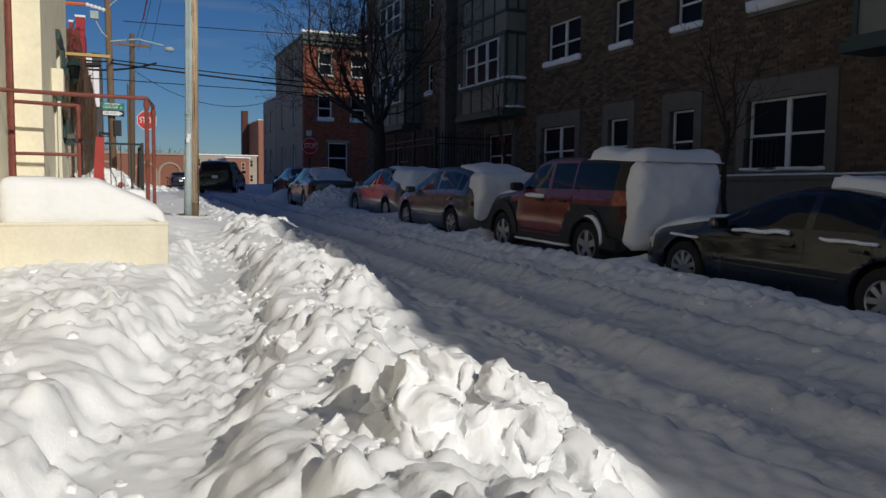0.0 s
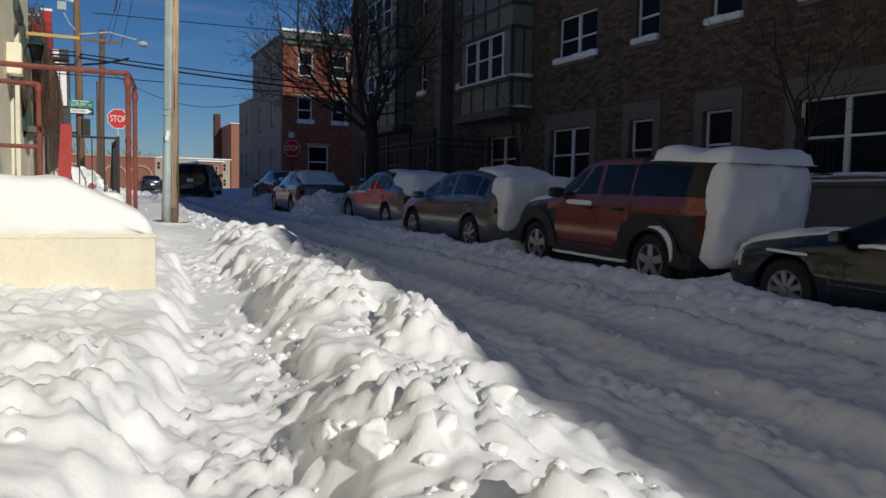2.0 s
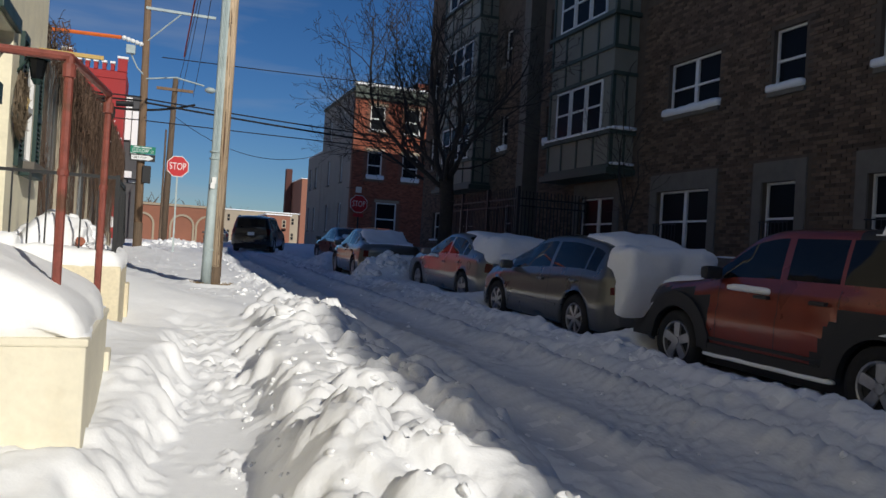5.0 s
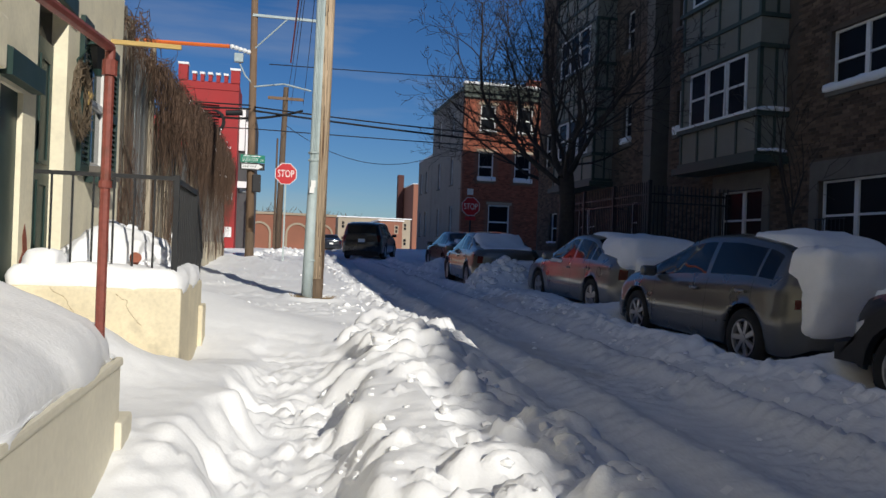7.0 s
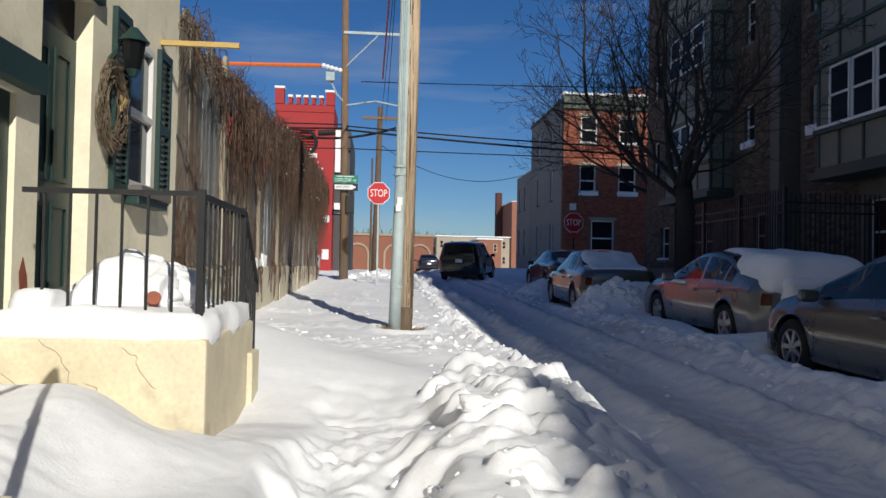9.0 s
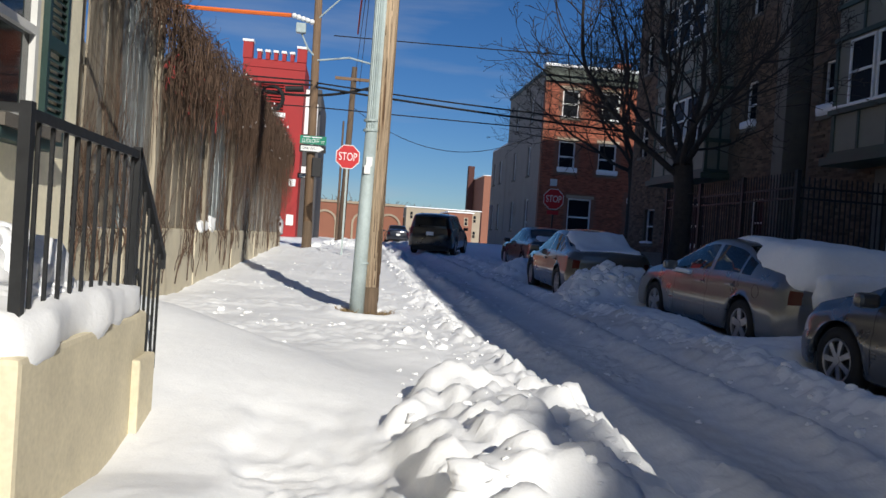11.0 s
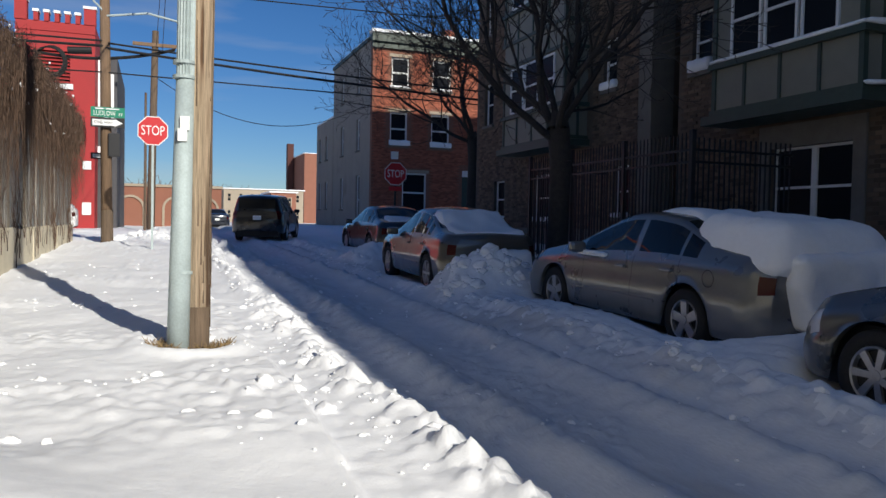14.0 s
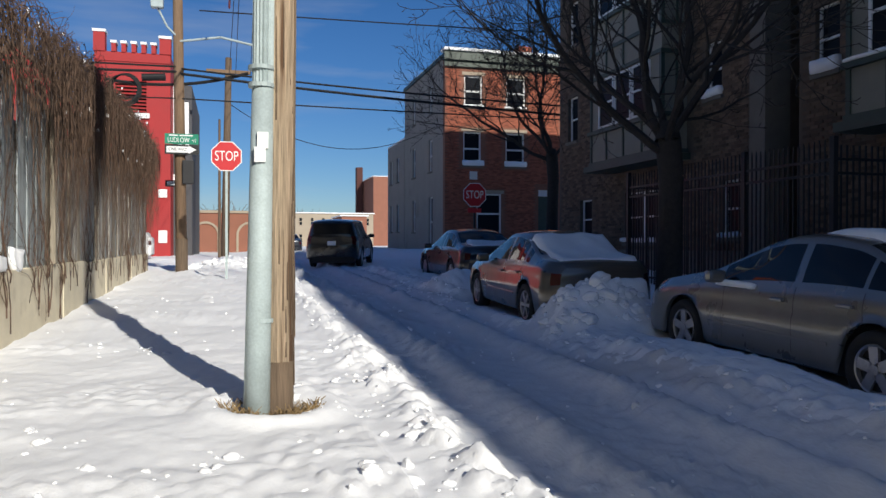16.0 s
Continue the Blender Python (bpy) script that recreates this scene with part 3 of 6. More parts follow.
part("roof", box(boxed(AX + 0.4, 30, -69.6, 26.2, ROOF - 0.4, ROOF - 0.1), AX + 0.4, 30, 27.95, 37.25, ROOF - 0.4, ROOF - 0.1), SLATE, apt)
# Unseen rise in the roofline, added to place the shade edge across the bank.
part("parapet", boxed(AX, AX + 0.4, -70, -16.8, ROOF + 0.003, 17.6), MORTAR, apt, "unseen parapet added to shape the shade on the street")
part("plinth", box(boxed(AX - 0.06, AX - 0.002, -70, 26.6, 0.3, 1.92), AX - 0.06, AX - 0.002, 27.55, 37.65, 0.3, 1.92), STONE, apt, "brown stone base course")
part("ledge", box(boxed(AX - 0.12, AX - 0.002, -70, 26.6, 1.924, 2.0), AX - 0.12, AX - 0.002, 27.55, 37.65, 1.924, 2.0), STONE, apt)
part("quoin", boxed(AX - 0.1, AX + 0.5, 27.45, 27.93, 0.3, ROOF), STONE, apt, "grey stone corner pier")
for a0, a1, z0, z1, d in ground_wins:
    sash_window(apt, "x", AX, -1, a0, a1, z0, z1, divisions=d)
    part("surround", wall_with_holes(bmesh.new(), "x", AX - 0.045, AX - 0.002, a0 - 0.24, a1 + 0.24, z0 - 0.1, z1 + 0.4, [(a0, a1, z0 - 0.1, z1)]), STONE, apt, "grey stone window surround")
for a0, a1, d in upper_cols:
    for k in range(4):
        sash_window(apt, "x", AX, -1, a0, a1, 5.28 + FLOOR * k, 6.52 + FLOOR * k, divisions=d)
for a0, a1, z0, z1 in holes2:
    sash_window(apt, "x", AX, -1, a0, a1, z0, z1, divisions=2 if a1 - a0 > 1.2 else 1)

for y0, y1 in ((11.2, 12.1), (13.7, 14.45), (16.08, 16.86), (19.4, 20.28)):
    gd = part("window_guard", box(boxed(AX - 0.12, AX - 0.10, y0, y1, 2.72, 2.745), AX - 0.12, AX - 0.10, y0, y1, 2.12, 2.145), IRON, apt, "black iron window guard")
    for k in range(8):
        yy = y0 + 0.04 + (y1 - y0 - 0.08) * k / 7
        part("bar", boxed(AX - 0.117, AX - 0.103, yy - 0.007, yy + 0.007, 2.145, 2.72), IRON, gd)


def bay(y0, y1, z_bottom, levels=4):
    """A stack of boxed-out bay windows in cream panels and dark green battens."""
    x0 = 11.2
    b = part("bay", boxed(x0 + 0.03, AX - 0.004, y0 + 0.03, y1 - 0.03, z_bottom, ROOF - 0.6), PANEL, apt, "cream panelled bay with dark green battens")
    trim = bmesh.new()
    box(trim, x0 - 0.14, AX - 0.004, y0 - 0.12, y1 + 0.12, z_bottom - 0.16, z_bottom)
    for k in range(levels):
        z = z_bottom + FLOOR * k
        for zz, t in ((z + 0.02, 0.09), (z + 0.86, 0.10), (z + 2.35, 0.09)):
            box(trim, x0 - 0.03 - 0.05 * (t > 0.095), AX - 0.004, y0 - 0.03 - 0.05 * (t > 0.095), y1 + 0.03, zz, zz + t)
        for yy in (y0, y1 - 0.09):
            box(trim, x0 - 0.004, x0 + 0.09, yy, yy + 0.09, z + 0.11, z + 0.86)
            box(trim, x0 - 0.004, x0 + 0.09, yy, yy + 0.09, z + 0.96, z + 2.35)
        for f in (0.25, 0.5, 0.75):
            yy = y0 + (y1 - y0) * f
            box(trim, x0 - 0.002, x0 + 0.03, yy - 0.03, yy + 0.03, z + 0.11, z + 0.86)
            box(trim, x0 - 0.002, x0 + 0.03, yy - 0.03, yy + 0.03, z + 2.44, z + 3.0)
        box(trim, AX - 0.32, AX - 0.26, y0 + 0.0, y0 + 0.04, z + 0.11, z + 2.35)
        for q in range(3):
            wy0 = y0 + (y1 - y0) * (0.14 + 0.245 * q)
            wy1 = wy0 + (y1 - y0) * 0.225
            part("window", _frame("x", x0 - 0.02, x0 + 0.027, wy0, wy1, z + 1.0, z + 2.3, 0.05, 1), WHITE_TRIM, apt)
            part("pane", boxed(x0 + 0.012, x0 + 0.026, wy0 + 0.03, wy1 - 0.03, z + 1.03, z + 2.27), PANE, apt)
    part("batten", trim, GREEN_TRIM, apt, "dark green timber trim")


bay(21.4, 24.7, 4.14)
bay(5.7, 9.2, 4.14)
bay(30.3, 34.0, 4.3)

# ---- red corner house across the side street ----
HX, HY = 12.25, 53.0
house = thing("corner_house", (HX, HY, 1.4), "three-storey orange-red brick row house with a green cornice", "house", kind="structure")
h_holes = [(13.3, 14.32, 9.4, 11.05), (15.65, 16.75, 9.4, 11.05), (13.26, 14.25, 6.3, 8.1), (15.62, 16.7, 6.3, 8.1), (14.0, 15.4, 2.7, 4.85), (17.5, 18.6, 1.6, 5.1)]
part("wall", wall_with_holes(bmesh.new(), "y", HY, HY + 0.35, HX, 18.9, 0.8, 12.1, h_holes), RED_MORTAR, house, "orange-red brick front wall")
for a0, a1, z0, z1 in h_holes[:5]:
    sash_window(house, "y", HY, -1, a0, a1, z0, z1, bars=0.09)
    part("lintel", boxed(a0 - 0.12, a1 + 0.12, HY - 0.05, HY - 0.003, z1 + 0.003, z1 + 0.17), FAR_BEIGE, house, "pale painted lintel")
part("door", boxed(17.5, 18.6, HY + 0.1, HY + 0.16, 1.6, 4.75), GREEN_TRIM, house, "dark green front door")
part("transom", boxed(17.5, 18.6, HY + 0.1, HY + 0.16, 4.76, 5.1), WHITE_TRIM, house)
s_holes = [(55.6, 56.4, 9.4, 11.0), (59.6, 60.4, 9.4, 11.0), (55.6, 56.4, 6.2, 8.0), (59.6, 60.4, 6.2, 8.0), (55.5, 56.4, 2.0, 4.8), (59.6, 60.4, 2.9, 4.8)]
part("wall", wall_with_holes(bmesh.new(), "x", HX, HX + 0.35, HY + 0.352, 62.6, 0.8, 12.0, s_holes), GREY_STUCCO, house, "grey stucco side wall")
for h in s_holes:
    sash_window(house, "x", HX, -1, *h, bars=0.08, pane_mat=PANE_CLEAR)
s2 = [(64.2, 65.0, 6.3, 7.9), (66.4, 67.1, 6.3, 7.9), (64.2, 65.0, 3.0, 4.8), (66.4, 67.1, 3.0, 4.8)]
part("wall", wall_with_holes(bmesh.new(), "x", HX - 0.02, HX + 0.35, 62.6, 68.0, 0.8, 8.9, s2), GREY_STUCCO, house, "grey stucco rear wing")
for h in s2:
    sash_window(house, "x", HX - 0.02, -1, *h, bars=0.08)
part("wall", box(boxed(18.55, 18.9, HY + 0.36, 68, 0.8, 12.0), HX + 0.35, 18.55, 67.6, 68, 0.8, 8.8), GREY_STUCCO, house)
part("roof", box(boxed(HX, 18.9, HY, 62.6, 12.1, 12.22), HX - 0.02, 18.9, 62.62, 68, 8.9, 9.0), SNOW, house, "flat snow-covered roof")
part("cornice", box(box(boxed(HX - 0.12, 19.0, HY - 0.35, HY - 0.002, 11.75, 12.14), HX - 0.06, 18.95, HY - 0.18, HY - 0.003, 11.45, 11.746), HX - 0.1, HX - 0.003, HY, 62.6, 11.9, 12.1), GREEN_TRIM, house, "dark green bracketed cornice")
part("cornice_snow", boxed(HX - 0.15, 19.0, HY - 0.36, HY + 0.4, 12.225, 12.4, bevel=0.06), SNOW, house, "snow along the roof edge")
part("chimney", boxed(16.9, 17.7, 54.5, 55.3, 12.2, 13.2), RED_BRICK, house, "small brick chimney")

# ---- red church tower ----
CY = 54.0
church = thing("church_tower", (-3.0, CY, 1.5), "bright red painted church tower with white-capped battlements", "church", kind="structure")
part("wall", wall_with_holes(bmesh.new(), "y", CY, CY + 0.5, -4.78, -1.35, 0.5, 11.35, [(-3.85, -2.45, 8.45, 10.0)]), CHURCH_RED, church)
part("wall", box(boxed(-1.75, -1.35, CY + 0.5, CY + 4, 0.5, 11.35), -4.78, -4.38, CY + 0.5, CY + 4, 0.5, 11.35), CHURCH_RED, church)
par = bmesh.new()
caps = bmesh.new()
for x0, x1, zt in [(-4.82, -4.30, 12.25), (-1.85, -1.33, 12.1)] + [(-4.02 + 0.45 * k, -3.82 + 0.45 * k, 11.75) for k in range(5)]:
    box(par, x0, x1, CY - 0.06, CY + 0.5, 11.35, zt)
    box(caps, x0 - 0.04, x1 + 0.04, CY - 0.1, CY + 0.54, zt + 0.003, zt + 0.13)
part("battlement", par, CHURCH_RED, church)
part("coping", caps, SIGN_WHITE, church, "white coping stones")
lou = bmesh.new()
for k in range(9):
    prism(lou, [(CY + 0.05, 8.5 + k * 0.17), (CY + 0.22, 8.6 + k * 0.17), (CY + 0.22, 8.63 + k * 0.17), (CY + 0.05, 8.53 + k * 0.17)], "x", -3.85, -2.45)
part("louvre", lou, CHURCH_RED, church)
part("louvre_backing", boxed(-3.85, -2.45, CY + 0.3, CY + 0.34, 8.45, 10.0), SIGN_BLACK, church)
part("string_course", boxed(-4.8, -1.34, CY - 0.05, CY - 0.003, 10.9, 11.0), CHURCH_RED, church)
part("sill", boxed(-4.0, -2.3, CY - 0.15, CY - 0.003, 8.2, 8.44), SIGN_WHITE, church, "snow-covered white sill")
nave = bmesh.new()
prism(nave, [(-12.0, 0.5), (-4.8, 0.5), (-4.8, 8.0), (-8.4, 11.5), (-12, 8.0)], "y", CY + 1, CY + 14)
part("nave", nave, CHURCH_RED, church)
part("roof", prism(bmesh.new(), [(-4.6, 7.95), (-8.4, 11.65), (-12.2, 7.95), (-12.2, 8.15), (-8.4, 11.9), (-4.6, 8.15)], "y", CY + 0.8, CY + 14.2), SLATE, church)
part("side_wall", boxed(-1.35, -0.45, CY + 2, CY + 12, 0.5, 10.3), SLATE, church, "dark slate-hung side bay")
part("white_trim", box(box(boxed(-1.34, -1.0, CY + 1.8, CY + 1.99, 7.6, 10.2), -0.95, -0.6, CY + 1.8, CY + 1.99, 6.8, 9.4), -1.34, -0.8, CY + 1.8, CY + 1.99, 5.3, 5.7), SNOW, church, "snow and white trim on the gable")
part("window", box(boxed(-1.9, -1.5, CY - 0.06, CY - 0.002, 2.2, 2.8), -1.9, -1.5, CY - 0.06, CY - 0.002, 4.4, 4.8), SIGN_WHITE, church, "small white blind window")

# ---- far buildings ----
arc = thing("arcaded_building", (1.0, 75, 1.5), "low rose-brick building with pale round arches", "building", kind="structure")
part("wall", boxed(-8, 6.2, 75, 85, 0.5, 4.5), FAR_ROSE, arc)
part("parapet", boxed(-8.1, 6.3, 74.9, 75.3, 4.503, 4.7), FAR_BEIGE, arc)
for cx in (-3.6, -0.35, 2.9, 5.0):
    ring = bmesh.new()
    for k in range(14):
        a, b2 = math.pi * k / 14, math.pi * (k + 1) / 14
        prism(ring, [(cx + 0.85 * math.cos(a), 2.85 + 0.85 * math.sin(a)), (cx + 1.02 * math.cos(a), 2.85 + 1.02 * math.sin(a)), (cx + 1.02 * math.cos(b2), 2.85 + 1.02 * math.sin(b2)), (cx + 0.85 * math.cos(b2), 2.85 + 0.85 * math.sin(b2))], "y", 74.9, 74.998)
    box(ring, cx - 1.02, cx - 0.85, 74.9, 74.998, 1.2, 2.85)
    box(ring, cx + 0.85, cx + 1.02, 74.9, 74.998, 1.2, 2.85)
    part("arch", ring, FAR_BEIGE, arc, "pale stone arch")


def far_block(name, label, x0, x1, y0, y1, z1, mat, rows, cols, z0=0.8, wz=2.0, side=False):
    t = thing(name, ((x0 + x1) / 2, y0, z0), label, "building", kind="structure")
    part("wall", boxed(x0, x1, y0, y1, z0, z1), mat, t)
    part("roof", boxed(x0 - 0.2, x1 + 0.2, y0 - 0.2, y1, z1 + 0.003, z1 + 0.14), SNOW, t)
    for r in range(rows):
        for c in range(cols):
            xa = x0 + (x1 - x0) * (c + 0.3) / cols
            za = z1 - (r + 0.75) * wz
            w = part("window", _frame("y", y0 - 0.06, y0 - 0.003, xa, xa + (x1 - x0) * 0.35 / cols, za, za + wz * 0.5, 0.1, 1), FAR_BEIGE, t)
            part("pane", boxed(xa + 0.05, xa + (x1 - x0) * 0.35 / cols - 0.05, y0 - 0.02, y0 - 0.004, za + 0.05, za + wz * 0.5 - 0.05), PANE, w)
    return t


rb = far_block("red_brick_building", "red brick building with a tall chimney far along the street", 31.4, 46, 180, 196, 17.0, FAR_ROSE, 0, 6, wz=4.0)
part("chimney", boxed(29.8, 31.2, 193, 195, 0.8, 20.2), FAR_BRICK, rb, "tall square brick chimney")
far_block("row_house", "beige low row house at the end of the street", 13.4, 16.2, 100, 108, 5.3, FAR_ROSE, 1, 2)
far_block("row_house", "beige far terrace across the avenue", 10.5, 22.0, 128, 136, 6.7, FAR_BEIGE, 2, 7, wz=2.4)
far_block("row_house", "beige far terrace across the avenue", 5.6, 10.3, 132, 138, 5.2, FAR_BEIGE, 2, 3, wz=2.4)
far_block("row_house", "beige far terrace across the avenue", 0.5, 5.2, 120, 126, 4.6, FAR_BEIGE, 1, 3, wz=2.2)
far_block("row_house", "dark far house beside the avenue", -14, -5, 110, 118, 7.5, FAR_BEIGE, 2, 4, wz=2.4)

woods = bmesh.new()
rw = random.Random(5)
for k in range(420):
    x = rw.uniform(-60, 90)
    y = rw.uniform(190, 240)
    h = rw.uniform(6.5, 9.5) + 1.5 * math.sin(x * 0.11) + (3.0 if x < 3 else 0.0)
    base = Vector((x, y, 1.2))
    rod(woods, base, base + Vector((0, 0, h * 0.5)), 0.2, 0.14, n=4, cap=False)
    for j in range(9):
        a = rw.uniform(0, math.tau)
        p = base + Vector((0, 0, h * rw.uniform(0.25, 0.6)))
        rod(woods, p, p + Vector((math.cos(a) * h * 0.3, math.sin(a) * h * 0.3, h * rw.uniform(0.25, 0.45))), 0.11, 0.05, n=3, cap=False)
lone("far_woods", woods, FAR_WOOD, "bare brown winter woods along the horizon", "trees", kind="stuff")

# ---- cream house on the walk side ----
LX, NX = -0.80, -1.12
lh = thing("cream_house", (LX, 13, 0.8), "cream painted stucco row house with dark green shutters", "house", kind="structure")
l_holes = [(15.10, 15.92, 2.55, 3.92), (13.40, 14.28, 1.5, 3.86), (12.58, 13.08, 0.9, 2.9)]
part("wall", wall_with_holes(bmesh.new(), "x", LX, LX - 0.4, 10.4, 16.76, -0.2, 9.0, l_holes), CREAM_STUCCO, lh, "cream stucco front wall")
part("wall", box(boxed(-9, LX - 0.4, 16.36, 16.76, -0.2, 9.0), -9, LX - 0.4, 10.4, 10.8, -0.2, 9.0), CREAM_STUCCO, lh)
part("roof", boxed(-9, LX, 10.4, 16.76, 9.003, 9.2), SNOW, lh)
near = thing("near_house", (NX, 6, 0.5), "cream painted stucco house with a rust-red downspout", "house", kind="structure")
part("wall", box(boxed(NX - 0.4, NX, -14, 10.39, -0.2, 9.0), -9, NX - 0.4, -14, -13.6, -0.2, 9.0), CREAM_STUCCO, near, "cream stucco front wall")
part("roof", boxed(-9, NX, -14, 10.39, 9.003, 9.2), SNOW, near)
part("downspout", pipe(bmesh.new(), [(NX + 0.05, 9.8, 0.5), (NX + 0.05, 9.8, 6.0)], 0.035), RUST_PIPE, near, "rust-red downspout")
w = sash_window(lh, "x", LX + 0.10, 1, 15.10, 15.92, 2.55, 3.92, bars=0.06, pane_mat=PANE_CLEAR)
for y0, y1 in ((14.68, 15.06), (15.96, 16.36)):
    s = part("shutter", wall_with_holes(bmesh.new(), "x", LX + 0.004, LX + 0.05, y0, y1, 2.46, 3.98, [(y0 + 0.05, y1 - 0.05, 2.54, 3.15), (y0 + 0.05, y1 - 0.05, 3.25, 3.9)]), DARK_GREEN, lh, "dark green louvred shutter")
    for k in range(24):
        z = 2.55 + k * 0.057
        if 3.11 < z < 3.25:
            continue
        part("louvre", prism(bmesh.new(), [(LX + 0.010, z + 0.035), (LX + 0.040, z), (LX + 0.046, z + 0.008), (LX + 0.016, z + 0.043)], "y", y0 + 0.052, y1 - 0.052), DARK_GREEN, s)
part("sill_board", boxed(LX + 0.004, LX + 0.14, 15.06, 15.96, 2.38, 2.53, bevel=0.01), DARK_GREEN, lh, "dark green window sill board")
front_door = part("door", boxed(LX - 0.18, LX - 0.12, 13.40, 14.28, 1.5, 3.55), DARK_GREEN, lh, "dark green panelled front door")
part("transom", boxed(LX - 0.18, LX - 0.14, 13.40, 14.28, 3.56, 3.86), PANE, lh, "dark transom light")
for z0, z1 in ((1.65, 2.3), (2.45, 3.4)):
    for y0, y1 in ((13.50, 13.80), (13.88, 14.18)):
        part("door_panel", wall_with_holes(bmesh.new(), "x", LX - 0.118, LX - 0.105, y0, y1, z0, z1, [(y0 + 0.04, y1 - 0.04, z0 + 0.04, z1 - 0.04)]), DARK_GREEN, front_door)
part("door_lintel", boxed(LX + 0.003, LX + 0.06, 13.30, 14.38, 3.87, 4.02, bevel=0.01), DARK_GREEN, lh, "dark green board over the front door")
part("door_knob", rod(bmesh.new(), (LX - 0.12, 13.52, 2.3), (LX - 0.05, 13.52, 2.3), 0.03, n=10), CHROME, front_door, "brushed metal knob")
part("door_knob", rod(bmesh.new(), (LX - 0.12, 13.52, 2.75), (LX - 0.08, 13.52, 2.75), 0.028, n=10), CHROME, front_door, "brushed metal lock")
part("cellar_door", boxed(LX - 0.1, LX - 0.04, 12.58, 13.08, 0.9, 2.9), DARK_GREEN, lh, "dark green side door")
part("door_hood", prism(bmesh.new(), [(LX + 0.004, 3.16), (LX + 0.10, 3.12), (LX + 0.10, 2.93), (LX + 0.004, 2.93)], "y", 12.50, 13.28), DARK_GREEN, lh, "small dark green hood over the side door")
part("bare_patch", prism(bmesh.new(), [(13.12, 1.42), (13.34, 1.45), (13.36, 1.62), (13.30, 1.66), (13.28, 1.78), (13.22, 1.90), (13.17, 1.80), (13.19, 1.68), (13.11, 1.60)], "x", LX + 0.002, LX + 0.005), RED_BRICK, lh, "bare red brick where the stucco has fallen off")
lone("vent_box", boxed(LX + 0.004, LX + 0.16, 11.95, 12.2, 2.9, 3.25, bevel=0.02), CREAM_STUCCO, "cream metal vent box on the house wall", "vent")

# wall lantern, wreath, bracket
WY = 14.55
lan = thing("wall_lantern", (LX, WY, 3.4), "dark green coach lantern on the cream wall", "lamp")
part("cap", rod(bmesh.new(), (LX + 0.2, WY + 0.06, 3.66), (LX + 0.2, WY + 0.06, 3.78), 0.13, 0.03, n=8), DARK_GREEN, lan)
part("glass_body", rod(bmesh.new(), (LX + 0.2, WY + 0.06, 3.44), (LX + 0.2, WY + 0.06, 3.658), 0.06, 0.10, n=8), CAR_GLASS, lan, "dim lantern glass")
part("base", rod(bmesh.new(), (LX + 0.2, WY + 0.06, 3.38), (LX + 0.2, WY + 0.06, 3.438), 0.03, 0.06, n=8), DARK_GREEN, lan)
part("bracket", pipe(bmesh.new(), [(LX - 0.01, WY + 0.06, 3.5), (LX + 0.1, WY + 0.06, 3.65), (LX + 0.2, WY + 0.06, 3.72)], 0.012), DARK_GREEN, lan)
wr = bmesh.new()
rr2 = random.Random(3)
for k in range(30):
    R0, tilt = 0.23 + rr2.uniform(-0.06, 0.06), rr2.uniform(-0.03, 0.03)
    ph = rr2.uniform(0, 6)
    pts = [(LX + 0.07 + 0.025 * math.sin(3 * a + ph) + tilt * 0.5, WY + R0 * math.cos(a) + 0.02 * math.sin(5 * a + ph), 3.12 + R0 * 1.3 * math.sin(a) + 0.02 * math.cos(4 * a + ph)) for a in [i * math.tau / 20 for i in range(21)]]
    for a, b2 in zip(pts, pts[1:]):
        rod(wr, a, b2, 0.0045, n=3, cap=False)
for k in range(110):
    a = rr2.uniform(0, math.tau)
    R0 = rr2.uniform(0.18, 0.28)
    p = Vector((LX + rr2.uniform(0.05, 0.1), WY + R0 * math.cos(a), 3.12 + 1.3 * R0 * math.sin(a)))
    rod(wr, p, p + Vector((rr2.uniform(-0.02, 0.06), math.cos(a + 0.9) * 0.09, math.sin(a + 0.9) * 0.09)), 0.004, 0.002, n=3, cap=False)
wreath = lone("wreath", wr, WREATH, "dry grapevine wreath hung beside the shutter", "wreath")
leaf = bmesh.new()
for a, r in ((0.5, 0.08), (2.4, 0.06), (4.0, 0.07)):
    prism(leaf, [(14.62, 3.16), (14.62 + r * math.cos(a - 0.4), 3.16 + r * math.sin(a - 0.4)), (14.62 + 1.4 * r * math.cos(a), 3.16 + 1.4 * r * math.sin(a)), (14.62 + r * math.cos(a + 0.4), 3.16 + r * math.sin(a + 0.4))], "x", LX + 0.125, LX + 0.13)
part("bow", leaf, YELLOW_WOOD, wreath, "faded yellow bow")
lone("timber_bracket", boxed(LX - 0.1, -0.03, 16.08, 16.13, 4.06, 4.11), YELLOW_WOOD, "pale timber batten jutting from the house corner", "timber")

# ---- the two stoops with their walls and rails ----
st1 = thing("stoop_wall", (-0.3, 9.0, 0.6), "cream painted stoop wall with a thick snow cap", "wall", "stoops")
part("body", boxed(NX + 0.01, 0.48, 8.66, 10.3, 0.2, 1.27, bevel=0.02), STOOP_CREAM, st1)
part("coping", boxed(NX + 0.01, 0.488, 8.652, 10.31, 1.235, 1.274, bevel=0.012), STOOP_CREAM, st1)
part("pilaster", boxed(0.40, 0.51, 10.2, 10.45, 0.2, 1.0, bevel=0.015), STOOP_CREAM, st1)
st2 = thing("stoop_wall", (-0.2, 13.3, 0.6), "cracked yellowish stuccoed stoop with snow on top", "wall", "stoops")
part("body", boxed(LX + 0.01, 0.46, 12.66, 14.3, 0.2, 1.45, bevel=0.025), STOOP_OLD, st2)
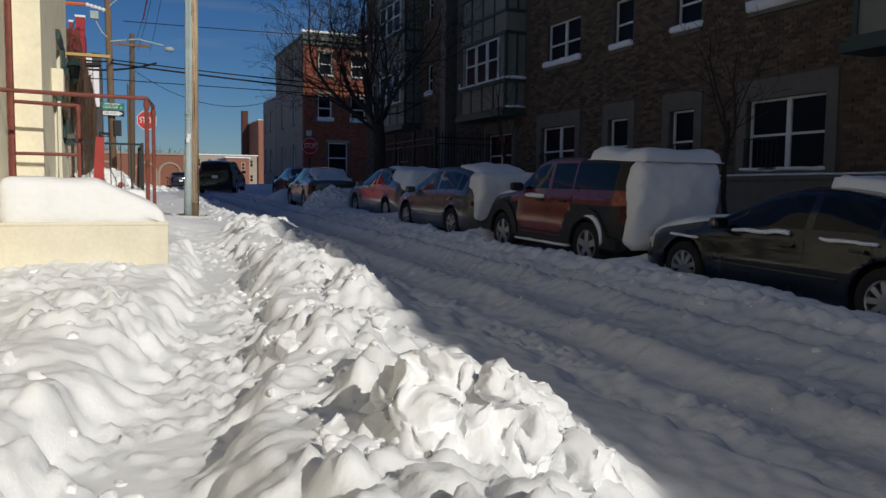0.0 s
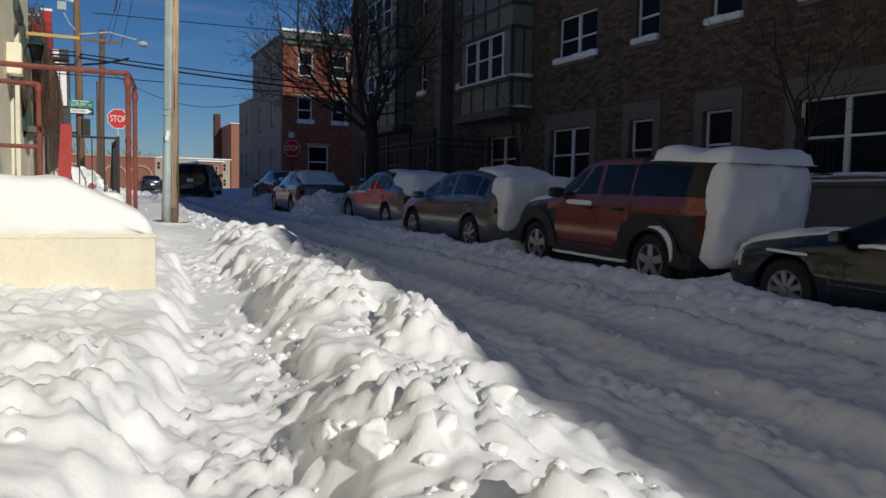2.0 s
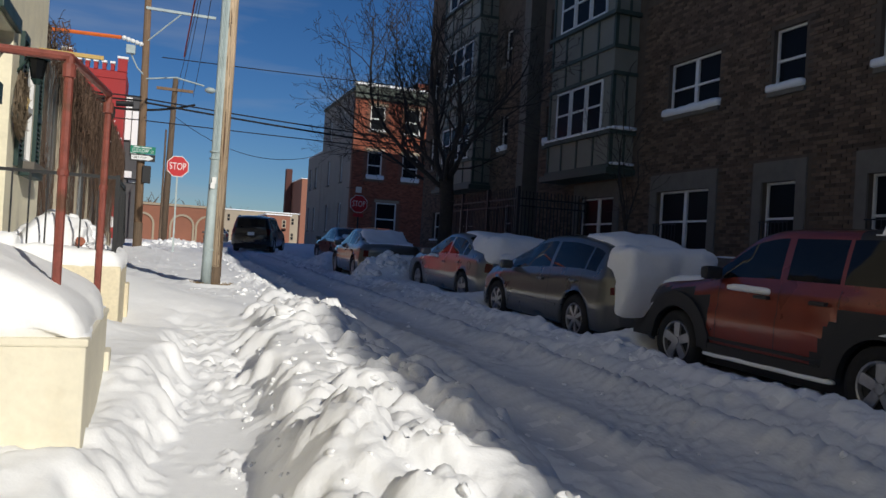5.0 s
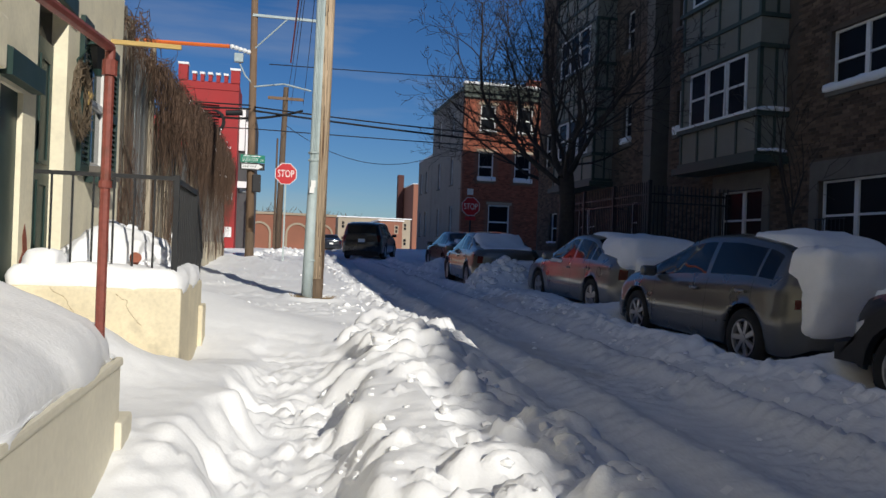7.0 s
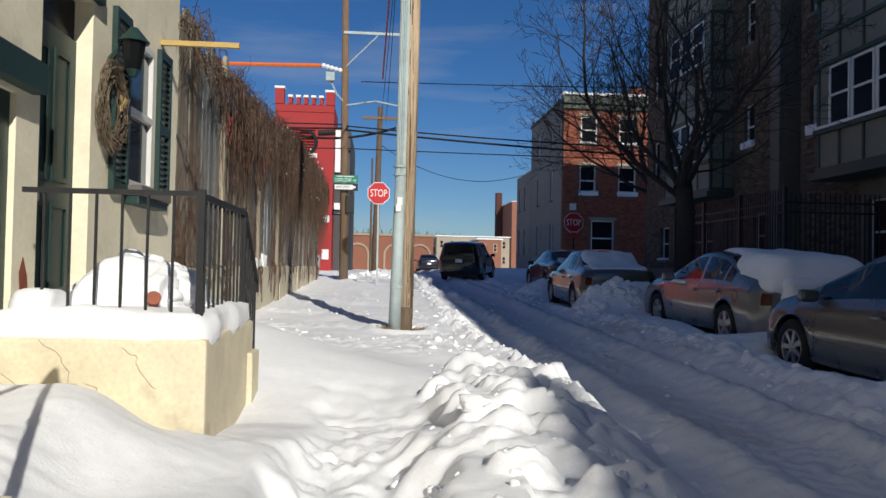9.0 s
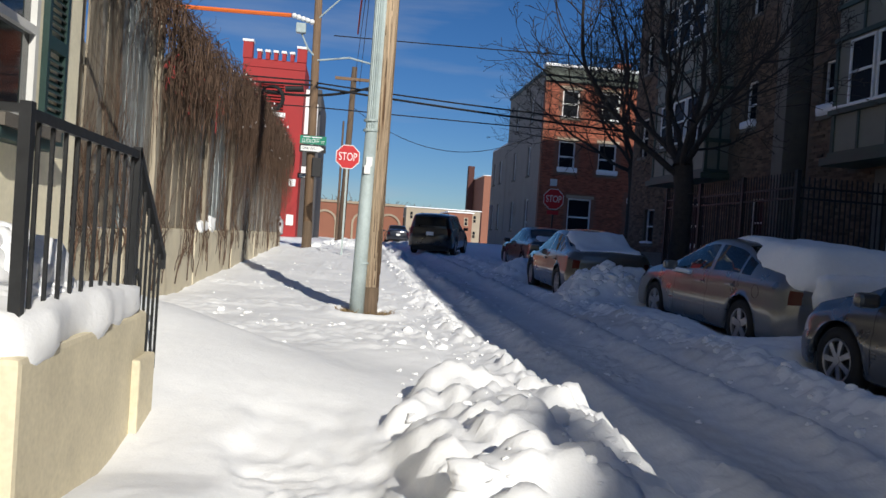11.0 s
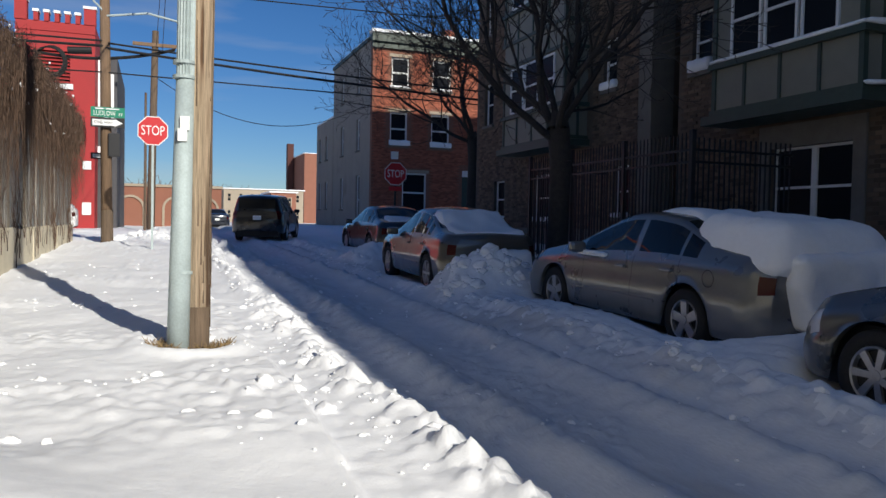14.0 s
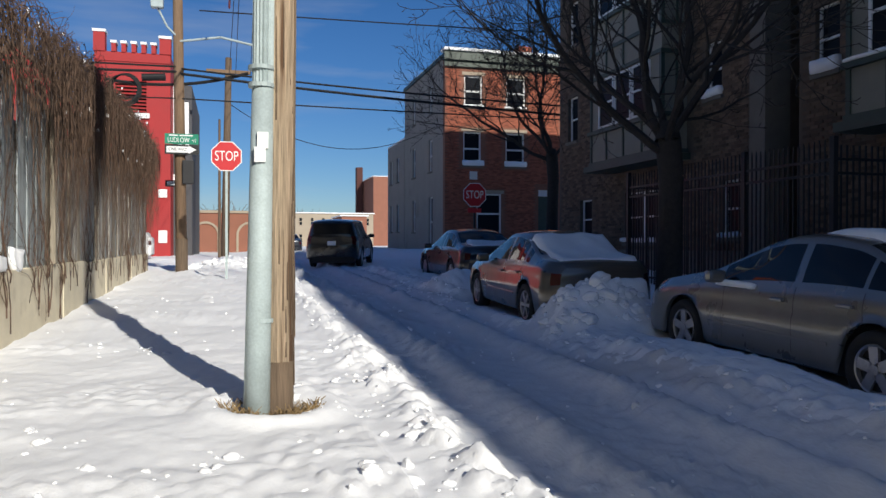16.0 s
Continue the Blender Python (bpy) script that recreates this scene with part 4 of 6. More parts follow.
part("pilaster", boxed(0.44, 0.50, 14.05, 14.36, 0.2, 1.22, bevel=0.015), STOOP_OLD, st2)
crack = bmesh.new()
rc = random.Random(11)
for start in ((-0.45, 1.44), (0.0, 1.40), (-0.7, 1.3), (-0.2, 1.2)):
    x, z = start
    for k in range(9):
        x2, z2 = x + rc.uniform(-0.01, 0.07), z - rc.uniform(0.0, 0.06)
        rod(crack, (x, 12.658, z), (x2, 12.658, z2), 0.0016, n=3)
        x, z = x2, z2
part("crack", crack, SHRUB, st2, "dark cracks in the stucco")

rail = thing("stoop_railing", (0.37, 12.8, 1.46), "black wrought-iron railing round the stoop", "railing")
part("top_rail", box(boxed(-0.62, 0.39, 12.78, 12.81, 2.27, 2.30), 0.37, 0.40, 12.81, 14.2, 2.25, 2.29), IRON, rail)
part("bottom_rail", box(boxed(-0.52, 0.39, 12.785, 12.805, 1.52, 1.54), 0.375, 0.395, 12.81, 14.2, 1.52, 1.54), IRON, rail)
for k in range(7):
    x = -0.5 + k * 0.145
    part("baluster", boxed(x - 0.007, x + 0.007, 12.788, 12.802, 1.46, 2.27), IRON, rail)
for k in range(10):
    y = 12.9 + k * 0.135
    part("baluster", boxed(0.378, 0.392, y - 0.007, y + 0.007, 1.46, 2.25), IRON, rail)
part("newel", boxed(0.365, 0.405, 12.775, 12.815, 1.4, 2.31), IRON, rail)
part("newel", boxed(0.365, 0.405, 14.18, 14.22, 1.4, 2.31), IRON, rail)
part("hand_rail", prism(bmesh.new(), [(14.18, 2.27), (14.20, 2.31), (14.90, 1.73), (14.90, 1.64), (14.86, 1.64), (14.86, 1.70)], "x", 0.365, 0.405), IRON, rail, "sloping black stair rail")
for k in range(6):
    y = 14.30 + k * 0.105
    part("baluster", boxed(0.378, 0.392, y - 0.007, y + 0.007, 1.36 - (y - 14.2) * 0.82, 2.27 - (y - 14.2) * 0.82), IRON, rail)
part("scroll", pipe(bmesh.new(), [(0.385, 14.2, 1.62), (0.385, 14.33, 1.66), (0.385, 14.40, 1.58), (0.385, 14.40, 1.40)], 0.011), IRON, rail)
part("bottom_rail", rod(bmesh.new(), (0.385, 14.25, 1.34), (0.385, 14.88, 0.82), 0.011, n=6), IRON, rail)

pr = thing("pipe_railing", (0.4, 9.8, 1.2), "rust-red painted pipe handrail round the cellar stair", "railing")
part("upright", pipe(bmesh.new(), [(0.42, 10.12, 1.1), (0.42, 10.12, 2.62)], 0.021), RUST_PIPE, pr)
part("upright", pipe(bmesh.new(), [(0.30, 9.06, 1.1), (0.30, 9.06, 2.60)], 0.022), RUST_PIPE, pr)
part("top_pipe", pipe(bmesh.new(), [(0.42, 10.12, 2.62), (0.30, 9.06, 2.60), (-0.3, 9.06, 2.60), (NX + 0.01, 9.06, 2.61)], 0.022), RUST_PIPE, pr)
part("upright", pipe(bmesh.new(), [(-0.40, 9.9, 1.1), (-0.40, 9.9, 2.56), (NX + 0.01, 9.9, 2.58)], 0.021), RUST_PIPE, pr)
part("mid_pipe", pipe(bmesh.new(), [(-0.40, 9.9, 2.0), (NX + 0.01, 9.9, 2.0)], 0.019), RUST_PIPE, pr)
for x, y in ((0.42, 10.12), (0.30, 9.06), (-0.40, 9.9)):
    part("fitting", rod(bmesh.new(), (x, y, 2.50), (x, y, 2.565), 0.031, n=10), RUST_PIPE, pr)
for x, y in ((0.42, 10.12), (0.30, 9.06)):
    part("fitting", rod(bmesh.new(), (x, y, 2.02), (x, y, 2.05), 0.027, n=10), RUST_PIPE, pr)
lone("red_post", prism(bmesh.new(), [(-0.30, 1.1), (-0.16, 1.1), (-0.13, 2.20), (-0.22, 2.22)], "y", 9.75, 9.84), RED_PAINT, "bright red painted board post beside the stair", "post")
pot = lone("flower_pot", rod(bmesh.new(), (0.06, 13.02, 1.63), (0.08, 12.95, 1.67), 0.03, 0.045, n=14), TERRACOTTA, "terracotta flower pot half buried in snow", "pot")

# ---- the plank fence on its concrete base ----
FX = -1.0
fence = thing("plank_fence", (FX, 26, 1.2), "tall grey weathered plank fence on a cream concrete base", "fence", kind="structure")
base = bmesh.new()
for k in range(11):
    y0 = 16.77 + k * 2.05
    box(base, FX - 0.15, FX + 0.06 + 0.012 * (k % 2), y0, y0 + 2.04, 0.4, 1.82 + 0.01 * (k % 3), bevel=0.02)
part("base_wall", base, CREAM_WALL, fence, "stained cream concrete base wall")
for k in range(11):
    y0 = 16.8 + 2.03 * k
    part("backing_board", boxed(FX - 0.06, FX - 0.038, y0, y0 + 2.02, 1.83, 3.55 + 0.03 * k), PLANK, fence, "grey backing board")
part("rail", box(boxed(FX - 0.1, FX - 0.061, 16.8, 39.2, 2.3, 2.4), FX - 0.1, FX - 0.061, 16.8, 39.2, 3.4, 3.5), PLANK, fence)


# ---- bare trees ----
def grow(bm, p, d, length, r, order, rnd, thin=0.006, rise=0.07):
    """One limb that wanders upwards and tapers, with side branches on both hands."""
    n = max(3, int(length / (0.34 if order > 1 else 0.22)))
    turn = rnd.uniform(0, math.tau)
    r0 = max(r, thin)
    for k in range(n):
        f = (k + 1) / n
        d = (d + Vector((rnd.uniform(-1, 1), rnd.uniform(-1, 1), rnd.uniform(-0.8, 0.8))) * 0.24 + Vector((0, 0, rise))).normalized()
        q = p + d * (length / n)
        r2 = max(thin, r0 * (1 - 0.78 * f))
        rod(bm, p, q, max(r, thin), r2, n=9 if r > 0.08 else (6 if r > 0.03 else (4 if r > 0.012 else 3)), cap=False)
        p, r = q, r2
        if order > 0 and f > 0.18 and rnd.random() < (0.85 if order > 2 else 0.97):
            turn += 2.4 + rnd.uniform(-0.5, 0.5)
            u = d.orthogonal().normalized()
            side = Matrix.Rotation(turn, 3, d) @ u
            a = rnd.uniform(0.55, 0.95)
            grow(bm, p, d * math.cos(a) + side * math.sin(a), length * (1.05 - 0.6 * f) * rnd.uniform(0.46, 0.74), r * rnd.uniform(0.42, 0.6), order - 1, rnd, thin, rise)
    return p


def tree(name, x, y, z, fork, r, seed, label, limbs, order=4, thin=0.006):
    """limbs: compass angle, slope, length and thickness of each main limb."""
    rnd = random.Random(seed)
    t = thing(name, (x, y, z), label, "tree", "street trees")
    tr = bmesh.new()
    rings = [(z - 0.3, 1.5), (z + 0.1, 1.25), (z + 0.5, 1.06), (z + fork * 0.5, 0.98), (z + fork * 0.8, 1.0), (z + fork, 1.08), (z + fork + 0.3, 0.8)]
    pts = [Vector((x + 0.05 * math.sin(k * 1.7 + seed), y + 0.04 * math.cos(k * 2.1), a)) for k, (a, _) in enumerate(rings)]
    for (p, (_, m0)), (q, (_, m1)) in zip(zip(pts, rings), list(zip(pts, rings))[1:]):
        rod(tr, p, q, r * m0, r * m1, n=14, cap=False)
    bmesh.ops.remove_doubles(tr, verts=tr.verts, dist=0.004)
    part("trunk", tr, BARK, t, smooth=True)
    top = pts[-2]
    for a, slope, length, thick in limbs:
        crown = bmesh.new()
        dd = Vector((math.cos(radians(a)), math.sin(radians(a)), slope)).normalized()
        grow(crown, top + Vector((0, 0, rnd.uniform(-0.35, 0.25))), dd, length, r * thick, order, rnd, thin)
        part("limb", crown, BARK, t)
    return t


SPREAD = ((178, 0.62, 5.6, 0.38), (120, 0.75, 5.2, 0.36), (228, 0.8, 5.0, 0.34), (285, 0.9, 4.4, 0.33), (20, 0.95, 3.6, 0.32), (165, 1.5, 5.8, 0.42), (320, 2.4, 5.0, 0.38), (60, 2.6, 5.0, 0.36))
tree("street_tree", 8.53, 25.63, 0.95, 2.9, 0.20, 21, "bare dark street tree with a spreading crown", SPREAD, 4, 0.0056)
tree("street_tree", 14.4, 44.0, 1.4, 4.4, 0.24, 8, "tall bare street tree before the corner house", ((178, 0.7, 7.0, 0.36), (150, 1.1, 6.2, 0.36), (215, 1.3, 6.2, 0.34), (80, 1.3, 4.5, 0.3), (300, 1.2, 4.5, 0.3), (180, 2.6, 6.6, 0.42)), 4, 0.007)
SAPLING = ((20, 2.4, 1.9, 0.6), (140, 2.2, 1.8, 0.55), (260, 2.0, 1.8, 0.5), (80, 5.0, 2.4, 0.7))
tree("sapling", 9.0, 9.6, 0.6, 1.9, 0.04, 4, "thin bare sapling before the brick wall", SAPLING, 2, 0.004)
tree("sapling", 9.1, 17.4, 0.8, 1.8, 0.036, 14, "thin bare sapling before the brick wall", SAPLING, 2, 0.004)

# ---- cars ----
CAR_TOP = {}


def car(name, label, paint, L, W, wb, front, top, belt, panes, screen, rear_glass, wheel_r=0.33, clad=None, suv=False, spokes=5, spin=0.0, group="parked cars", tumble=0.19):
    """A car lengthwise along +y (its nose), standing on z = 0; near flank at x = 0, far flank at x = W; the rear axle at y = 0.
    top: the centre line (y, z) from tail to nose; belt: the shoulder line; panes: side windows (y, y); screen, rear_glass: spans of y."""
    e = thing(name, (0, 0, 0), label, "car", group)
    rear, nose = -(L - wb - front), wb + front
    sill = 0.22 + 0.08 * suv
    ar = wheel_r + 0.06
    ys = sorted({*np.round(np.linspace(rear, nose, 100), 4), *[round(rear + d, 4) for d in (0.01, 0.03, 0.06, 0.1)], *[round(nose - d, 4) for d in (0.01, 0.03, 0.06, 0.1)]})
    ys = np.array(ys)

    def smooth(line, y, w):
        py, pz = [p[0] for p in line], [p[1] for p in line]
        return sum(np.interp(np.asarray(y) + o, py, pz) for o in (-w, -w / 2, 0, w / 2, w)) / 5
    top_at = lambda y: smooth(top, y, 0.10)
    belt_at = lambda y: np.minimum(smooth(belt, y, 0.10), top_at(y) - 0.02)
    CAR_TOP[e] = (top_at, rear, nose, W)
    sides = [0.0, 0.10, 0.34, 0.60, 0.86, 0.96]
    crown = [0.05, 0.16, 0.36, 0.66, 1.0]
    sections = []
    for y in ys:
        T, B = float(top_at(y)), float(belt_at(y))
        dr, dn = y - rear, nose - y
        plan = 0.20 * max(0.0, 1 - dr / 0.30) ** 2.2 + 0.24 * max(0.0, 1 - dn / 0.45) ** 2.2
        lift = 0.10 * max(0.0, 1 - dr / 0.25) ** 2 + 0.07 * max(0.0, 1 - dn / 0.25) ** 2
        T -= 0.06 * max(0.0, 1 - dr / 0.08) ** 2 + 0.08 * max(0.0, 1 - dn / 0.12) ** 2
        B = min(B, T - 0.02)
        arch = 0.0
        for c in (0.0, wb):
            if abs(y - c) < ar:
                arch = max(arch, wheel_r + math.sqrt(ar * ar - (y - c) ** 2))
        low = []
        z0 = sill + lift
        for f, x in ((0.0, 0.055), (0.05, 0.025), (0.14, 0.014), (0.30, 0.004), (0.46, 0.0), (0.60, 0.006), (0.66, 0.022), (0.80, 0.024), (0.93, 0.040), (1.0, 0.062)):
            low.append((x, max(z0 + (B - z0) * f, min(arch, B - 0.03 + 0.02 * f))))
        cab = min(1.0, max(0.0, (T - B - 0.05) / 0.40))
        up = []
        edge_in = 0.075 + (tumble * cab) + 0.05 * (1 - cab)
        zr = B + (T - 0.045 * cab - 0.012 - B)
        for f in sides[1:]:
            up.append((0.068 + (edge_in - 0.068) * f ** 1.25, B + (zr - B) * f))
        for f in crown:
            up.append((edge_in + (W / 2 - edge_in) * f, zr + (T - zr) * (1 - (1 - f) ** 2.4)))
        sections.append([(x + plan * (1 - (x / (W / 2)) ** 2), z) for x, z in low + up])
    nl, ns = 10, len(sides) - 1
    groups = {}

    def kind(i, j):
        """What the piece of skin between stations i, i+1 and rows j, j+1 belongs to."""
        y = (ys[i] + ys[i + 1]) / 2
        zc = sum(sections[a][b][1] for a in (i, i + 1) for b in (j, j + 1)) / 4
        if nl <= j <= nl + 2:
            for k, (a, b) in enumerate(panes):
                if a < y < b:
                    return ("side_window", k)
        if j >= nl + ns:
            if screen[0] < y < screen[1]:
                return ("windscreen", 0)
            if rear_glass and rear_glass[0] < y < rear_glass[1]:
                return ("rear_window", 0)
        tl = (0.72, 0.86) if not suv else ((0.66, 1.0) if clad else (0.88, 1.18))
        if y < rear + (0.15 if suv else 0.10) and tl[0] < zc < tl[1] and j < nl:
            return ("tail_lamp", 0)
        if y > nose - 0.34 and 0.56 < zc < 0.74 and j < nl:
            return ("headlamp", 0)
        if clad:
            if y < 0.42 and j >= nl + 3:
                return ("roof_panel", 0)
            if zc < 0.94 and y < 0.45 + 0.55 * max(0.0, 0.94 - zc):
                return ("rear_cladding", 0)
            if zc < 0.94 and y > wb - 0.50:
                return ("front_cladding", 0)
        return ("body", 0)
    mats = {"side_window": CAR_GLASS, "windscreen": CAR_GLASS, "rear_window": CAR_GLASS, "tail_lamp": TAIL_RED, "headlamp": LENS, "rear_cladding": clad, "front_cladding": clad, "roof_panel": clad, "body": paint}
    labels = {"side_window": "dark tinted side window", "windscreen": "dark tinted windscreen", "rear_window": "dark tinted rear window", "tail_lamp": "red tail lamp", "headlamp": "clear headlamp", "rear_cladding": "black plastic rear bumper", "front_cladding": "black plastic front bumper"}
    for far in (False, True):
        for i in range(len(ys) - 1):
            for j in range(len(sections[0]) - 1):
                k = kind(i, j)
                side = far if k[0] not in ("body", "windscreen", "rear_window", "roof_panel") else False
                groups.setdefault((*k, side), []).append((i, j, far))
    for (nm, k, side), cells in groups.items():
        bm = bmesh.new()
        cache = {}

        def v(i, j, far):
            x, z = sections[i][j]
            key = (i, j, far and j < len(sections[0]) - 1)
            if key not in cache:
                cache[key] = bm.verts.new((W - x if far else x, ys[i], z))
            return cache[key]
        for i, j, far in cells:
            q = [v(i, j, far), v(i + 1, j, far), v(i + 1, j + 1, far), v(i, j + 1, far)]
            if len(set(q)) == 4:
                bm.faces.new(q)
        if nm == "body":
            for i in (0, len(ys) - 1):
                m = len(sections[0])
                for j in range(m - 1):
                    q = [v(i, j, False), v(i, j + 1, False), v(i, j + 1, True), v(i, j, True)]
                    q = list(dict.fromkeys(q))
                    if len(q) >= 3:
                        try:
                            bm.faces.new(q)
                        except ValueError:
                            pass
        part(nm, bm, mats[nm], e, labels.get(nm, ""), smooth=True)
    part("underside", boxed(0.2, W - 0.2, rear + 0.25, nose - 0.3, 0.17, 0.66), PLASTIC, e)
    seam_ys = [panes[0][1] + 0.035 if len(panes) > 2 else panes[0][0], panes[-2][1] + 0.03, panes[-1][1] - 0.12]
    for y in seam_ys:
        i = int(np.argmin(abs(ys - y)))
        b = bmesh.new()
        pv = [[b.verts.new((x - 0.0025, ys[i] + o, z)) for o in (-0.004, 0.004)] for x, z in sections[i][2:10]]
        for a, c in zip(pv, pv[1:]):
            b.faces.new((a[0], a[1], c[1], c[0]))
        part("door_seam", b, PLASTIC, e)
    for y in (panes[-2][0] + 0.14 if len(panes) > 2 else panes[0][0] + 0.12, panes[-1][0] + 0.14):
        z = float(belt_at(y)) - 0.15
        part("door_handle", boxed(-0.022, 0.05, y - 0.09, y + 0.09, z, z + 0.035, bevel=0.012), PLASTIC if suv else paint, e)
    my = panes[-1][1] - 0.10
    zb = float(belt_at(my))
    for x in (-0.17, W - 0.05):
        m = boxed(x, x + 0.22, my - 0.05, my + 0.07, zb + 0.0, zb + 0.14, bevel=0.045)
        part("wing_mirror", m, PLASTIC if suv else paint, e)
    part("side_moulding", boxed(-0.010, 0.03, ar + 0.12, wb - ar - 0.12, 0.45, 0.485, bevel=0.008), clad or paint, e)
    part("number_plate", boxed(W / 2 - 0.15, W / 2 + 0.15, rear - 0.02, rear - 0.003, 0.60 + 0.2 * suv, 0.75 + 0.2 * suv), SIGN_WHITE, e, "pale number plate")
    if clad:
        for y in (0, wb):
            for x0, x1 in ((-0.022, 0.06), (W - 0.06, W + 0.022)):
                ring = [[(y - r * math.cos(math.pi * k / 16), wheel_r + r * math.sin(math.pi * k / 16)) for k in range(17)] for r in (ar + 0.15, ar - 0.012)]
                o, i2 = ring
                back = -0.2 if y == 0 else 0.0
                fore = 0.2 if y > 0 else 0.0
                pts = [(o[0][0] + back, sill + 0.05), (o[0][0] + back, wheel_r + 0.14)] + o[2:-2] + [(o[-1][0] + fore, wheel_r + 0.14), (o[-1][0] + fore, sill + 0.05), (i2[-1][0], sill + 0.05)] + i2[::-1] + [(i2[0][0], sill + 0.05)]
                b = bmesh.new()
                prism(b, pts, "x", x0, x1)
                bmesh.ops.triangulate(b, faces=[f for f in b.faces if len(f.verts) > 4])
                part("arch_cladding", b, clad, e, "black plastic wheel-arch cladding")
        part("sill_cladding", boxed(-0.015, 0.06, ar + 0.1, wb - ar - 0.1, sill - 0.02, sill + 0.12, bevel=0.02), clad, e, "black plastic sill cladding")
    if suv:
        part("rear_window", boxed(0.30, W - 0.30, rear - 0.012, rear + 0.03, 1.20, 1.58, bevel=0.01), CAR_GLASS, e, "dark tinted rear window")
    for y in (0, wb):
        for near in (True, False):
            xo = 0.012 if near else W - 0.012
            s = 1 if near else -1
            ty = bmesh.new()
            seg = 32
            prof = [(0.02, wheel_r * 0.64), (0.0, wheel_r * 0.70), (-0.010, wheel_r * 0.80), (0.0, wheel_r * 0.94), (0.03, wheel_r), (0.17, wheel_r), (0.2, wheel_r * 0.9), (0.2, wheel_r * 0.6)]
            rings = [[ty.verts.new((xo + s * dx, y + r * math.cos(k * math.tau / seg), wheel_r + r * math.sin(k * math.tau / seg))) for k in range(seg)] for dx, r in prof]
            for a, b in zip(rings, rings[1:]):
                for k in range(seg):
                    ty.faces.new((a[k], a[(k + 1) % seg], b[(k + 1) % seg], b[k]))
            wheel = part("wheel", ty, RUBBER, e, "black tyre", smooth=True)
            rm = bmesh.new()
            R = wheel_r * 0.66
            rod(rm, (xo + s * 0.008, y, wheel_r), (xo + s * 0.05, y, wheel_r), R * 0.20, R * 0.24, n=14)
            for k in range(spokes):
                a = k * math.tau / spokes + spin
                c, d = math.cos(a), math.sin(a)
                w0, w1 = (0.045, 0.050) if spokes < 6 else (0.024, 0.030)
                pts = [(y + R * 0.15 * c - w0 * d, wheel_r + R * 0.15 * d + w0 * c), (y + R * 0.98 * c - w1 * d, wheel_r + R * 0.98 * d + w1 * c), (y + R * 0.98 * c + w1 * d, wheel_r + R * 0.98 * d - w1 * c), (y + R * 0.15 * c + w0 * d, wheel_r + R * 0.15 * d - w0 * c)]
                prism(rm, pts, "x", xo + s * 0.014, xo + s * 0.04)
            rp_ = [(0.016, R), (0.004, R * 0.97), (0.010, R * 0.90), (0.05, R * 0.87)]
            rg = [[rm.verts.new((xo + s * dx, y + r * math.cos(k * math.tau / 28), wheel_r + r * math.sin(k * math.tau / 28))) for k in range(28)] for dx, r in rp_]
            for a, b in zip(rg, rg[1:]):
                for k in range(28):
                    rm.faces.new((a[k], a[(k + 1) % 28], b[(k + 1) % 28], b[k]))
            part("rim", rm, RIM, wheel, "alloy rim with spokes")
            part("brake_backing", rod(bmesh.new(), (xo + s * 0.055, y, wheel_r), (xo + s * 0.06, y, wheel_r), R * 0.97, n=24), PLASTIC, wheel, "dark brake disc")
    return e


def put(e, x, y, yaw=0.0, pitch=None, sink=0.0, z=None):
    """Stand a car with its near rear wheel at (x, y), tilted with the street."""
    zz = float(grade(np.array([y]))[0]) - sink if z is None else z
    e.matrix_basis = Matrix.Translation((x, y, zz)) @ Matrix.Rotation(radians(yaw), 4, "Z") @ Matrix.Rotation(math.atan(0.0245) if pitch is None else pitch, 4, "X")
    return e


def lump(name, label, x0, x1, y0, y1, z0, z1, r=0.12, amp=0.05, seed=0, group="", res=0.09, taper=None, matrix=None, freq=2.6):
    """A rounded, uneven mass of settled snow."""
    bm = bmesh.new()
    n = [max(2, int((b - a) / res)) for a, b in ((x0, x1), (y0, y1), (z0, z1))]
    c = Vector(((x0 + x1) / 2, (y0 + y1) / 2, (z0 + z1) / 2))
    hs = Vector(((x1 - x0) / 2, (y1 - y0) / 2, (z1 - z0) / 2))
    r = min(r, *[h * 0.98 for h in hs])
    verts = {}

    def vert(i, j, k):
        key = (i, j, k)
        if key not in verts:
            p = Vector((x0 + (x1 - x0) * i / n[0], y0 + (y1 - y0) * j / n[1], z0 + (z1 - z0) * k / n[2]))
            d = p - c
            core = Vector([max(-(h - r), min(h - r, v)) for v, h in zip(d, hs)])
            o = d - core
            if o.length > 1e-6:
                p = c + core + o.normalized() * r
            q = p * freq + Vector((seed * 7.1, seed * 3.3, 0))
            off = noise.noise_vector(q) * amp + noise.noise_vector(q * 2.7) * amp * 0.38 + noise.noise_vector(q * 6.3) * amp * 0.14
            p = p + off
            if taper:
                p = taper(p)
            verts[key] = bm.verts.new(p)
        return verts[key]
    for ax in range(3):
        u, v = [a for a in range(3) if a != ax]
        for side in (0, n[ax]):
            for i in range(n[u]):
                for j in range(n[v]):
                    quad = []
                    for di, dj in ((0, 0), (1, 0), (1, 1), (0, 1)):
                        key = [0, 0, 0]
                        key[ax], key[u], key[v] = side, i + di, j + dj
                        quad.append(vert(*key))
                    bm.faces.new(quad)
    if matrix is not None:
        bm.transform(matrix)
    return lone(name, bm, SNOW, label, "snow", group, smooth=True)


